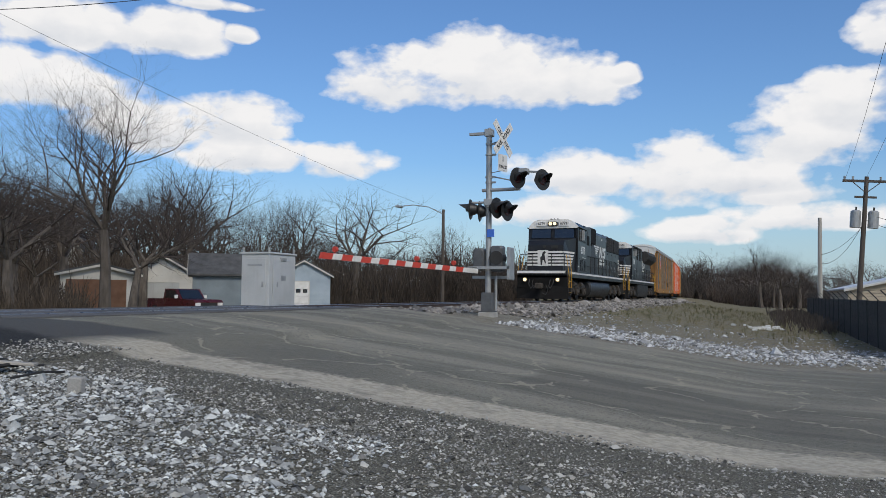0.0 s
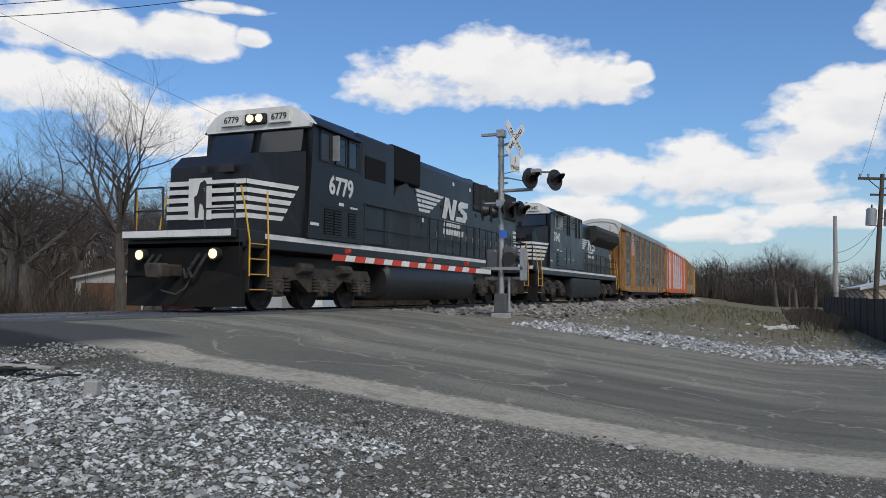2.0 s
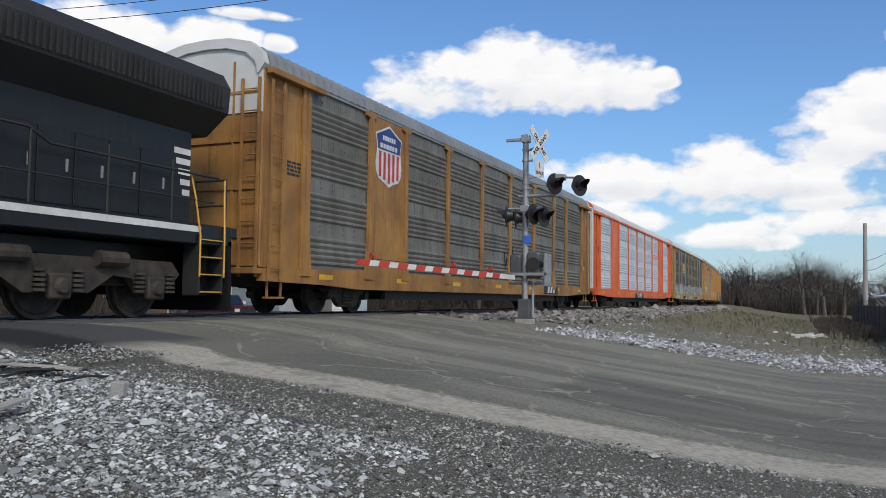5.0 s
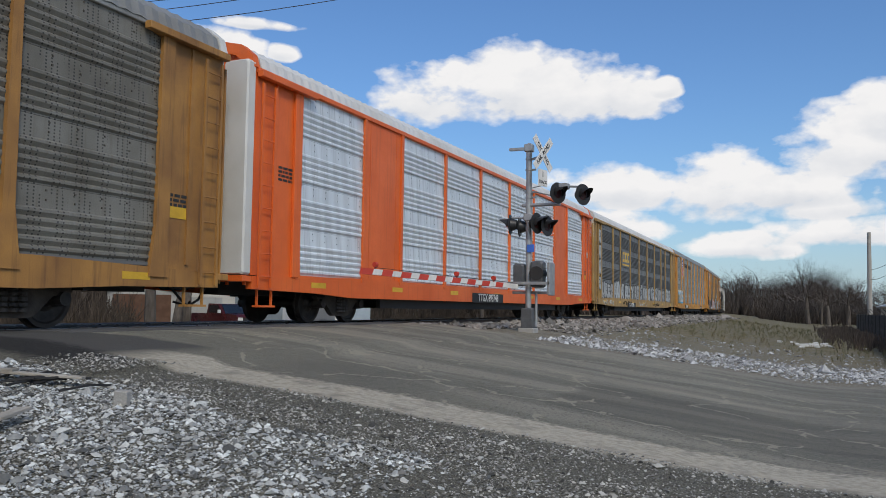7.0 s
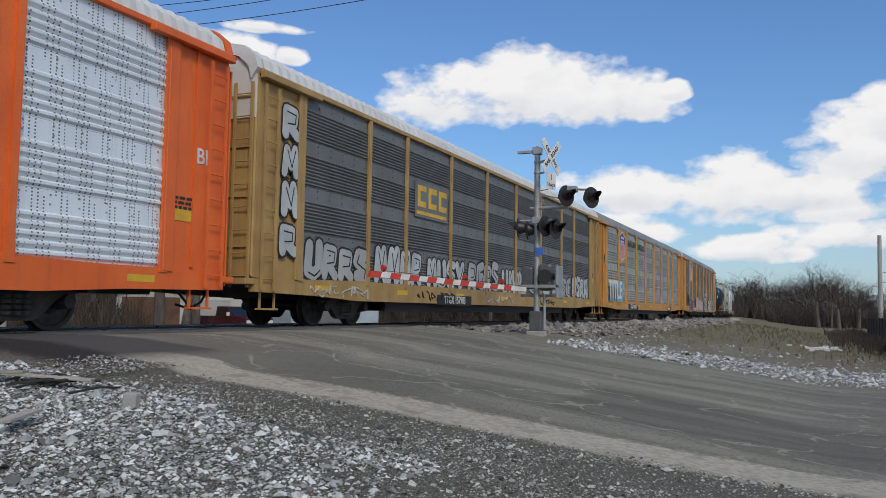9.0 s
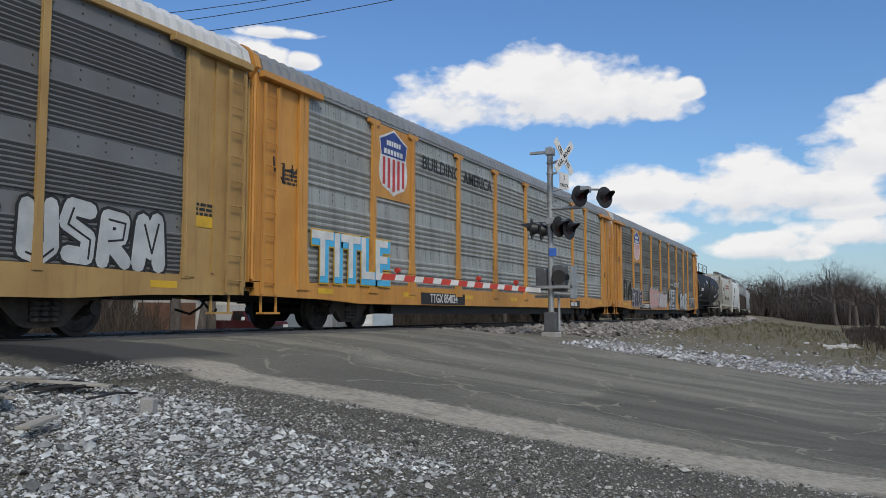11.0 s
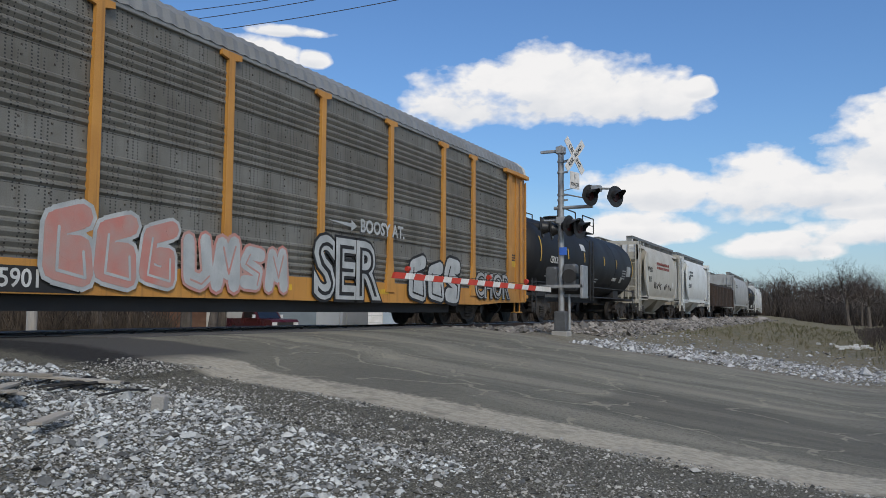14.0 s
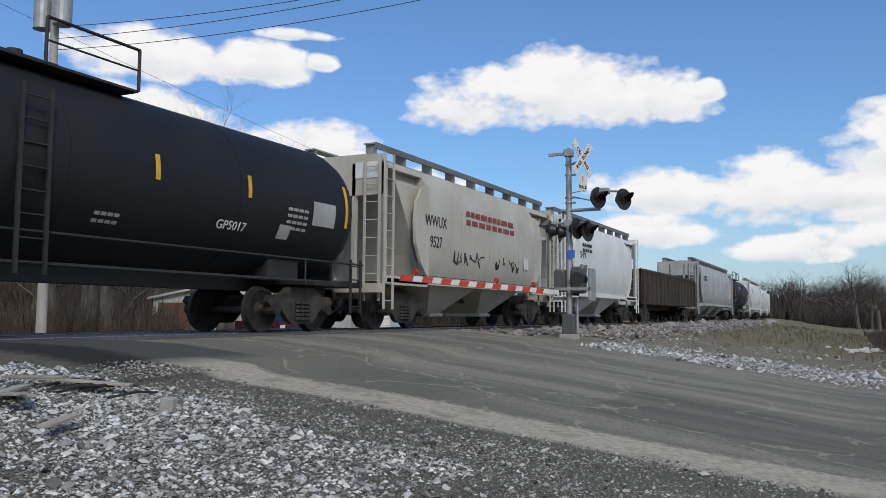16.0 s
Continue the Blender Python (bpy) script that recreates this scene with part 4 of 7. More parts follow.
    u = autorack("yellow auto-carrier with grey ribbed panels and blue graffiti", "rack_yellow", "panel_grey", "roof_grey")
    part("shield_board", G().box(1.462, 1.479, -9.48, -7.43, 3.25, 5.09), M["rack_yellow"], u)
    shield(u, 1.48, -8.45, 4.2, 1.4, 1.6)
    letters("slogan", "BUILDING  AMERICA", 0.52, M["lettering_dark"], u, side_plane(1.482, -4.3, 4.5), 0.006, 1.05)
    letters("graffiti_edge", "TITLE", 1.35, M["decal_yellow"], u, side_plane(1.537, -10.4, 1.55), 0.13, 1.0)
    letters("graffiti_outline", "TITLE", 1.35, M["spray_blue"], u, side_plane(1.545, -10.4, 1.55), 0.1, 1.0)
    letters("graffiti_word", "TITLE", 1.35, M["decal_white"], u, side_plane(1.553, -10.48, 1.62), 0.03, 1.0)
    part("number_board", G().box(1.5, 1.507, -6.9, -4.0, 0.62, 0.94), M["black"], u)
    letters("number", "TTGX 854024", 0.34, M["decal_white"], u, side_plane(1.51, -5.45, 0.78), 0.004, 0.9)
    part("name_board", G().box(1.5, 1.507, 7.0, 8.4, 0.62, 0.92), M["black"], u)
    bars(u, 1.507, 7.1, 0.77, 1.0, 0.16, 1, M["decal_white"], 3)
    scrawl(u, 1.47, -13.4, -12.4, 3.0, 3.6, 9, M["lettering_dark"])
    on_train(u, 70.87 - HALF, 70.87 + HALF, 9.9)
    v = autorack("yellow auto-carrier with weathered panels and large graffiti", "rack_yellow", "panel_dirty", "roof_grey", end_top="roof_white")
    part("shield_board", G().box(1.462, 1.479, -9.48, -7.43, 3.25, 5.09), M["rack_yellow"], v)
    shield(v, 1.48, -8.45, 4.2, 1.4, 1.6)
    sprayed(v, 1.54, -10.1, -7.5, 0.72, 1.85, 4, 14, "spray_purple", "spray_white")
    scrawl(v, 1.485, -12.0, -10.0, 1.15, 2.2, 15, M["spray_black"])
    sprayed(v, 1.54, -5.3, -2.7, 0.7, 1.95, 3, 41, "spray_pink", "spray_white")
    sprayed(v, 1.54, -2.6, 0.3, 0.75, 1.75, 4, 42, "spray_white", "spray_pink")
    for word, size, yy, zz, fill in (("SER", 1.75, 2.5, 1.25, "spray_white"), ("CHOR", 1.0, 10.9, 1.15, "hopper_grey")):
        letters("graffiti_outline", word, size, M["spray_black"], v, side_plane(1.541, yy, zz), 0.13 * size / 1.6, 0.95)
        letters("graffiti_word", word, size, M[fill], v, side_plane(1.55, yy, zz), 0.075 * size / 1.6, 0.95)
        letters("graffiti_stroke", word, size, M["spray_black"], v, side_plane(1.558, yy + 0.03, zz - 0.03), -0.035 * size / 1.6, 0.95)
    letters("graffiti_tag", "BOOSY AT.", 0.42, M["spray_white"], v, side_plane(1.545, 4.05, 2.34), 0.012, 1.0)
    part("graffiti_arrow", G().slab([(1.7, 2.38), (2.7, 2.38), (2.7, 2.46), (2.95, 2.33), (2.7, 2.2), (2.7, 2.29)], 1.484, 1.49), M["spray_white"], v)
    sprayed(v, 1.54, 5.3, 8.5, 0.62, 1.95, 3, 44, "spray_white", "spray_black")
    part("number_board", G().box(1.5, 1.507, -7.9, -4.6, 0.62, 0.98), M["black"], v)
    letters("number", "TTGX 985901", 0.36, M["decal_white"], v, side_plane(1.51, -6.25, 0.8), 0.004, 0.95)
    on_train(v, 99.58 - HALF, 99.58 + HALF, 9.9)


build_racks()

# ---- locomotives ----
def horse_badge(parent, y, x0, z0, w, h):
    """A white field with a dark rearing figure, as plain shapes, on a face towards -y."""
    def flat(g, pts, d):
        k = len(pts)
        g.add([(x0 + a * w, yy, z0 + b * h) for yy in (y, y - d) for a, b in pts],
              [tuple(range(k)), tuple(range(k, 2 * k))] + [(i, (i + 1) % k, k + (i + 1) % k, k + i) for i in range(k)])
    bg = G()
    flat(bg, [(0, 0), (1, 0), (1, 1), (0, 1)], 0.006)
    part("badge_field", bg, M["white"], parent)
    fg = G()
    flat(fg, [(0.3, 0.05), (0.42, 0.05), (0.5, 0.4), (0.62, 0.35), (0.72, 0.15), (0.8, 0.18), (0.72, 0.5), (0.66, 0.75), (0.8, 0.85), (0.7, 0.95), (0.5, 0.88), (0.38, 0.6), (0.25, 0.55), (0.28, 0.3)], 0.012)
    part("badge_figure", fg, M["black"], parent)


def loco(kind, number, label):
    car = thing("locomotive", label, "locomotive", group="locomotives of the train")
    K = M["black_loco"]
    wide = kind == "wide"
    L = 10.65
    cab0, cab1 = (-8.15, -5.4) if not wide else (-8.35, -5.75)
    # frame, sill stripe, pilot, anticlimber
    part("frame", G().box(-1.45, 1.45, -L, L, 1.34, 1.72, 0.02).box(-0.6, 0.6, -L + 0.3, L - 0.3, 0.9, 1.3), K, car)
    stripe = G().box(1.45, 1.458, -L + 0.9, L - 0.9, 1.56, 1.67).box(-1.458, -1.45, -L + 0.9, L - 0.9, 1.56, 1.67)
    part("sill_stripe", stripe, M["white"], car, "white painted sill stripe")
    for s in (-1, 1):
        ye = s * L
        pilot = G()
        pilot.box(-1.45, 1.45, min(ye, ye - s * 0.12), max(ye, ye - s * 0.12), 0.75, 1.45, 0.01)
        part("pilot", pilot, M["plow_black"], car)
        plow = G()
        a, b = ye - s * 0.05, ye + s * 0.45
        plow.add([(-1.5, a, 0.12), (0, b, 0.12), (1.5, a, 0.12), (-1.5, a, 0.85), (0, a + s * 0.12, 0.85), (1.5, a, 0.85), (-1.5, a - s * 0.1, 0.12), (1.5, a - s * 0.1, 0.12), (-1.5, a - s * 0.1, 0.85), (1.5, a - s * 0.1, 0.85)],
                 [(0, 1, 4, 3), (1, 2, 5, 4), (6, 8, 9, 7), (3, 4, 5, 9, 8), (0, 3, 8, 6), (2, 7, 9, 5), (0, 6, 7, 2, 1)])
        part("snow_plough", plow, M["plow_black"], car, "black steel snow plough")
        part("anticlimber", G().box(-1.4, 1.4, min(ye, ye + s * 0.22), max(ye, ye + s * 0.22), 1.52, 1.72, 0.02), K, car)
        if s < 0:
            part("front_edge", G().box(-1.4, 1.4, ye - 0.228, ye - 0.221, 1.56, 1.70), M["white"], car, "white line on the front edge")
        coupler(car, ye + s * 0.1, s)
        for hx in (-0.7, -0.5, 0.5, 0.7):
            part("hose", G().tube([(hx, ye + s * 0.06, 1.2), (hx, ye + s * 0.3, 0.95), (hx * 0.8, ye + s * 0.34, 0.7), (hx * 0.6, ye + s * 0.3, 0.9)], 0.03, 5), M["black"], car)
        for sx in (-1, 1):
            st = G()
            for k in range(4):
                tread = G().box(min(sx * 1.12, sx * 1.48), max(sx * 1.12, sx * 1.48), ye - s * 0.62 - 0.3, ye - s * 0.62 + 0.3, 0.45 + k * 0.32, 0.49 + k * 0.32)
                part("step", tread, M["black"], car)
                part("step_edge", G().box(min(sx * 1.482, sx * 1.49), max(sx * 1.482, sx * 1.49), ye - s * 0.62 - 0.3, ye - s * 0.62 + 0.3, 0.462 + k * 0.32, 0.482 + k * 0.32), M["yellow_rail"], car)
            st.box(min(sx * 1.10, sx * 1.14), max(sx * 1.10, sx * 1.14), ye - s * 0.62 - 0.33, ye - s * 0.62 + 0.33, 0.4, 1.5)
            for e in (-0.32, 0.32):
                st.box(min(sx * 1.12, sx * 1.48), max(sx * 1.12, sx * 1.48), ye - s * 0.62 + e - 0.02, ye - s * 0.62 + e + 0.02, 0.42, 1.5)
            part("stair_side", st, M["black"], car)
            for e in (-0.34, 0.34):
                bent = G().tube([(sx * 1.5, ye - s * 0.62 + e, 0.75), (sx * 1.5, ye - s * 0.62 + e, 1.5), (sx * 1.42, ye - s * 0.62 + e * 1.2, 2.2), (sx * 1.36, ye - s * 0.62 + e * 1.4, 2.62)], 0.019, 6)
                part("grab_rail", bent, M["yellow_rail"], car, "yellow grab rail")
        for hx in (-1.3, -0.55, 0.55, 1.3):
            part("end_post", G().cyl((hx, ye - s * 0.03, 1.6), (hx, ye - s * 0.03, 2.65), 0.022, n=6), M["black"], car)
        for sx in (-1, 1):
            for z in (2.15, 2.65):
                part("end_rail", G().cyl((sx * 1.3, ye - s * 0.03, z), (sx * 0.55, ye - s * 0.03, z), 0.02, n=6), M["black"], car)
    for hx in (-0.95, 0.95):
        part("ditch_light", G().cyl((hx, -L - 0.2, 1.2), (hx, -L - 0.05, 1.2), 0.13, 0.13, n=16), M["black"], car)
        part("ditch_lens", G().cyl((hx, -L - 0.215, 1.2), (hx, -L - 0.2, 1.2), 0.1, n=16), M["lamp"] if not wide else M["glass"], car, "lit ditch light" if not wide else "unlit ditch light")
    # nose: wide short hood with sloping top
    hw = 1.42
    nose = [(-L + 0.75, 1.70), (cab0 + 0.05, 1.70), (cab0 + 0.05, 3.72), (-L + 1.2, 3.5), (-L + 0.85, 3.2)]
    g = G().slab(nose, -hw, hw)
    vs = []
    for x, y, z in g.v:
        k = 0.74 if y < -L + 1.3 else 1.0
        vs.append((x * (k if z > 1.72 or y < -L + 0.9 else 1.0), y, z))
    g.v = vs
    part("nose", g, K, car, "black wide nose")
    fy = -L + 0.745
    n_ = G()
    for k in range(5):
        z = 2.02 + k * 0.185
        n_.box(-hw * 0.74, hw * 0.74, fy - 0.012, fy - 0.004, z, z + 0.105)
    part("nose_stripes", n_, M["white"], car, "white nose stripes")
    for sx in (-1, 1):
        side = G()
        for k in range(5):
            z = 2.02 + k * 0.185
            # the nose flares back to the cab in one flat sheet
            run = (cab0 + 0.05) - (fy + 0.005)
            yc = cab0 - (0.7 if not wide else 0.42) + 0.115 * k
            f = (yc - fy) / run
            x0, x1 = sx * (hw * 0.74 + 0.012), sx * (hw * (0.74 + 0.26 * f) + 0.012)
            x2 = sx * (hw * (0.74 + 0.26 * (f + 0.05)) + 0.012)
            side.add([(x0, fy, z), (x1, yc, z), (x2, yc + 0.06, z + 0.105), (x0, fy, z + 0.105)], [(0, 1, 2, 3)])
        part("side_stripe", side, M["white"], car, "white stripes round the nose")
    horse_badge(car, fy - 0.014, -0.45, 2.0, 0.62, 0.92)
    part("nose_door", G().box(0.35, 0.75, fy - 0.03, fy - 0.01, 3.02, 3.2, 0.01).box(-0.12, 0.02, fy - 0.03, fy - 0.01, 3.04, 3.2), M["black"], car)
    # cab
    cw = 1.52
    prof = [(-cw, 1.70), (cw, 1.70), (cw, 4.40), (1.2, 4.72), (0.9, 4.84), (-0.9, 4.84), (-1.2, 4.72), (-cw, 4.40)]
    cg = G()
    lean = 0.34
    k = len(prof)
    cg.add([(x, cab0 + (lean if z > 3.5 else 0.0) * max(0.0, (z - 3.6) / 1.2), z) for x, z in prof] + [(x, cab1, z) for x, z in prof],
           [tuple(range(k)), tuple(range(k, 2 * k))] + [(i, (i + 1) % k, k + (i + 1) % k, k + i) for i in range(k)])
    part("cab", cg, K, car)
    visor = G().prism([(-1.46, 4.33), (1.46, 4.33), (1.5, 4.42), (1.21, 4.73), (0.91, 4.86), (-0.91, 4.86), (-1.21, 4.73), (-1.5, 4.42)], cab0 + 0.1, cab0 + 0.45)
    part("cab_brow", visor, M["white"], car, "white brow over the windscreen")
    for x0, x1 in ((-1.3, -0.12), (0.12, 1.3)):
        win = G()
        z0, z1 = 3.74, 4.3
        y0, y1 = cab0 + 0.02, cab0 + 0.17
        win.add([(x0, y0, z0), (x1, y0, z0), (x1 * 0.98, y1, z1), (x0 * 0.98, y1, z1), (x0, y0 + 0.05, z0), (x1, y0 + 0.05, z0), (x1 * 0.98, y1 + 0.05, z1), (x0 * 0.98, y1 + 0.05, z1)],
                [(0, 1, 2, 3), (4, 7, 6, 5), (0, 4, 5, 1), (1, 5, 6, 2), (2, 6, 7, 3), (3, 7, 4, 0)])
        part("windscreen", win, M["glass"], car, "dark reflecting windscreen")
    for sx in (-1, 1):
        nb = part("number_board", G().box(min(sx * 0.38, sx * 0.98), max(sx * 0.38, sx * 0.98), cab0 + 0.02, cab0 + 0.12, 4.46, 4.74, 0.01), M["white"], car, "white number board")
        letters("number", number, 0.22, M["lettering_dark"], nb, Matrix.Translation((sx * 0.68, cab0 + 0.012, 4.60)) @ Matrix.Rotation(radians(90), 4, "X"), 0.002)
    part("headlight_case", G().box(-0.3, 0.3, cab0 + 0.0, cab0 + 0.2, 4.46, 4.72, 0.03), M["black"], car)
    for hx in (-0.13, 0.13):
        part("headlight", G().cyl((hx, cab0 - 0.012, 4.60), (hx, cab0 + 0.02, 4.60), 0.1, n=16), M["lamp"] if not wide else M["galv"], car, "lit headlight" if not wide else "unlit headlight")
    for sx in (-1, 1):
        x = sx * cw
        panes = ((cab0 + 0.55, cab0 + 0.95), (cab0 + 1.3, cab0 + 1.75), (cab0 + 1.95, cab0 + 2.35)) if not wide else ((cab0 + 1.05, cab0 + 1.65), (cab0 + 1.72, cab0 + 2.38))
        za, zb = (3.62, 4.26) if not wide else (3.72, 4.34)
        for y0, y1 in panes:
            fr = G()
            for f0, f1, g0, g1 in ((y0 - 0.05, y0, za - 0.05, zb + 0.05), (y1, y1 + 0.05, za - 0.05, zb + 0.05), (y0, y1, za - 0.05, za), (y0, y1, zb, zb + 0.05)):
                fr.box(min(x, x + sx * 0.03), max(x, x + sx * 0.03), f0, f1, g0, g1)
            wn = part("window_frame", fr, M["signal_black"] if not wide else M["galv"], car)
            part("cab_window", G().box(min(x + sx * 0.004, x + sx * 0.012), max(x + sx * 0.004, x + sx * 0.012), y0, y1, za, zb), M["glass"], wn, "dark cab side window")
        part("sun_visor", G().slab([(panes[0][0] - 0.3, zb + 0.14), (panes[-1][1] + 0.15, zb + 0.1), (panes[-1][1] + 0.15, zb + 0.06), (panes[0][0] - 0.3, zb + 0.1)], min(x, x + sx * (0.12 if not wide else 0.3)), max(x, x + sx * (0.12 if not wide else 0.3))), K, car)
        part("rear_grab", G().tube([(x + sx * 0.05, cab1 - 0.14, za - 0.1), (x + sx * 0.05, cab1 - 0.14, zb + 0.05)], 0.02, 6), M["black"], car)
        mirror = G().box(min(x + sx * 0.03, x + sx * 0.2), max(x + sx * 0.03, x + sx * 0.2), panes[0][1] + 0.12, panes[0][1] + 0.17, za + 0.02, zb)
        part("wind_wing", mirror, M["galv"], car, "glass wind deflector")
    letters("number", number, 0.62, M["decal_white"], car, side_plane(cw + 0.006, cab0 + (1.58 if not wide else 1.4), 3.03 if not wide else 3.22), 0.016, 1.0)
    bars(car, cw + 0.004, cab0 + 1.45, 2.62, 0.25, 0.08, 1, M["decal_white"], 2)
    bars(car, cw + 0.004, cab0 + 2.05, 2.58, 0.35, 0.05, 1, M["decal_white"], 3)
    for c in (cab0 + 0.95, cab0 + 1.4, cab0 + 2.15) if not wide else (cab0 + 1.55,):
        lou = part("louvre_panel", G().box(cw, cw + 0.006, c - 0.2, c + 0.2, 1.83, 2.45), M["plow_black"], car, "dark louvred panel")
        for i in range(9):
            part("louvre", G().box(cw + 0.006, cw + 0.024, c - 0.19, c + 0.19, 1.85 + i * 0.066, 1.885 + i * 0.066), K, lou)
    # seams, hatches and small white notices on the cab side
    for y0, y1, z in ((cab0 + 0.5, cab1 - 0.05, 2.5), (cab0 + 0.5, cab1 - 0.05, 1.79)):
        part("seam", G().box(cw, cw + 0.012, y0, y1, z, z + 0.025), M["black"], car)
    part("notice", G().box(cw, cw + 0.006, cab0 + 0.12, cab0 + 0.5, 2.0, 2.07), M["decal_white"], car)
    roof_kit = G().box(-0.5, 0.5, cab0 + 0.9, cab0 + 1.9, 4.8, 4.93, 0.04)
    for i in range(3):
        roof_kit.cyl((-0.2 + i * 0.2, cab0 + 0.5, 4.9), (-0.2 + i * 0.2, cab0 + 0.85, 4.9), 0.06, 0.04, n=8)
    part("roof_equipment", roof_kit, M["black"], car)
    # long hood
    hx = 1.06
    hood_end = 9.87
    top = 4.74 if not wide else 4.68
    hp = [(-hx, 1.70), (hx, 1.70), (hx, top - 0.25), (hx - 0.25, top), (-hx + 0.25, top), (-hx, top - 0.25)]
    part("long_hood", G().prism(hp, cab1, hood_end), K, car, "black engine hood with many doors")
    leaf = G().box(hx, hx + 0.018, 0, 0.62, 1.78, 2.95, 0.006).mesh("hood_door", K)
    latch = G().box(hx + 0.018, hx + 0.04, 0.52, 0.56, 2.3, 2.5).mesh("latch", M["galv"])
    y = -1.2 if not wide else -0.5
    while y < hood_end - 0.8:
        d = part("hood_door", leaf, None, car, m=pose(0, y, 0))
        part("latch", latch, None, d)
        y += 0.7
    if not wide:
        part("intake_box", G().box(-1.36, 1.36, cab1, -3.15, 1.7, 4.68, 0.05), K, car)
        part("intake_grille", G().box(1.36, 1.372, -5.0, -3.75, 3.5, 4.12, 0.005), M["plow_black"], car, "black intake screen")
        part("filter_box", G().box(-1.3, 1.3, -3.15, -1.1, 3.72, 4.76, 0.04), M["plow_black"], car, "dull black filter housing")
        part("blower_duct", G().slab([(-3.3, 1.7), (-1.0, 1.7), (-1.0, 2.3), (-1.45, 3.4), (-2.2, 3.72), (-2.9, 3.5), (-3.25, 2.9)], 0.9, 1.32), M["signal_black"], car, "curved black blower duct")
        bar = G().box(hx + 0.03, hx + 0.042, 0, 0.05, 3.58, 4.56).mesh("screen_bar", M["black"])
        for y0 in (4.4, 7.2):
            rad = part("radiator_screen", G().slab([(y0, 3.54), (y0 + 2.62, 3.54), (y0 + 2.62, 4.6), (y0, 4.6)], hx - 0.02, hx + 0.03), M["plow_black"], car, "black radiator screen")
            for i in range(26):
                part("screen_bar", bar, None, rad, m=pose(0, y0 + 0.03 + i * 0.1, 0))
        # square notices and lifting lugs along the hood
        for i in range(6):
            part("lug", G().box(hx, hx + 0.03, -0.6 + i * 1.75, -0.54 + i * 1.75, 3.3, 3.42), M["signal_black"], car)
        for yy, zz in ((-0.9, 4.25), (2.2, 4.2), (3.9, 4.2), (-0.5, 2.7), (6.9, 2.1), (7.9, 2.1)):
            part("notice", G().box(hx + 0.019, hx + 0.025, yy, yy + 0.16, zz, zz + 0.13), M["decal_white"], car)
        for y in (5.2, 7.1, 8.9):
            part("roof_fan", G().cyl((0, y, 4.74), (0, y, 4.84), 0.72, 0.68, n=24).cyl((0, y, 4.84), (0, y, 4.88), 0.3, n=12), M["black"], car)
        part("exhaust", G().box(-0.35, 0.35, -0.4, 0.5, 4.7, 4.86, 0.03).cyl((0, 2.4, 4.72), (0, 2.4, 4.82), 0.5, n=20), M["black"], car)
        tank = (-3.6, 3.55)
        logo_y, logo_z = -1.0, 2.98
    else:
        part("equipment_cab", G().box(-1.42, 1.42, cab1, -0.6, 1.7, 4.66, 0.05), K, car)
        for y0 in (-5.45, -3.5):
            lv = part("louvre_panel", G().box(1.42, 1.43, y0, y0 + 0.85, 4.02, 4.6), M["galv"], car, "grey framed louvre panel")
            for i in range(6):
                part("louvre", G().box(1.43, 1.455, y0 + 0.06, y0 + 0.79, 4.06 + i * 0.085, 4.11 + i * 0.085), M["grime"], lv)
        part("roof_rail", G().tube([(1.5, cab1 + 0.1, 3.95), (1.5, -1.6, 3.95)], 0.02), M["black"], car)
        for yy in (-4.3, -3.9, -2.3, -1.5):
            part("upright", G().box(1.42, 1.47, yy, yy + 0.05, 3.5, 4.62), M["signal_black"], car)
        for yy in (-5.4, -4.55, -3.6):
            part("hatch", G().box(1.42, 1.435, yy, yy + 0.75, 2.0, 2.75, 0.005), K, car)
            part("notice", G().box(1.436, 1.441, yy + 0.45, yy + 0.6, 2.22, 2.29), M["decal_white"], car)
        part("brace", G().tube([(1.45, -0.95, 4.6), (1.12, 0.55, 3.0)], 0.025, 6), M["black"], car)
        wing = [(-1.06, 3.45), (1.06, 3.45), (1.56, 3.86), (1.6, 4.34), (1.42, 4.62), (-1.42, 4.62), (-1.6, 4.34), (-1.56, 3.86)]
        part("radiator_wing", G().prism(wing, 3.0, 10.3), M["black"], car, "overhanging black radiator wings")
        slat = G()
        for i in range(60):
            slat.box(1.575, 1.612, 3.15 + i * 0.117, 3.20 + i * 0.117, 3.92, 4.3)
        part("radiator_slats", slat, M["black"], car)
        part("exhaust", G().box(-0.4, 0.4, 0.6, 1.6, 4.66, 4.82, 0.04), M["black"], car)
        tank = (-3.3, 4.6)
        logo_y, logo_z = 0.4, 3.06
    # name and emblem as plain shapes: bands that run into two slanted blocks, two rows of bars
    X = hx + 0.02
    lw, lh = (4.75, 0.74) if not wide else (4.15, 0.62)

    def flat(pts, d=0.008):
        return G().slab([(logo_y + a * lw, logo_z + b * lh) for a, b in pts], X, X + d)
    for i in range(5):
        z = 1.0 - i * 0.2
        end = 0.5 - 0.06 * i
        part("emblem_band", flat([(0.012 * i - 0.01, z), (end, z), (end - 0.035, z - 0.13), (0.012 * i + 0.0, z - 0.13)]), M["decal_white"], car)
    part("emblem_block", flat([(0.47, 0.0), (0.545, 0.0), (0.585, 0.62), (0.63, 0.0), (0.7, 0.0), (0.765, 1.0), (0.69, 1.0), (0.655, 0.42), (0.60, 1.0), (0.53, 1.0)]), M["decal_white"], car, "white slanted emblem")
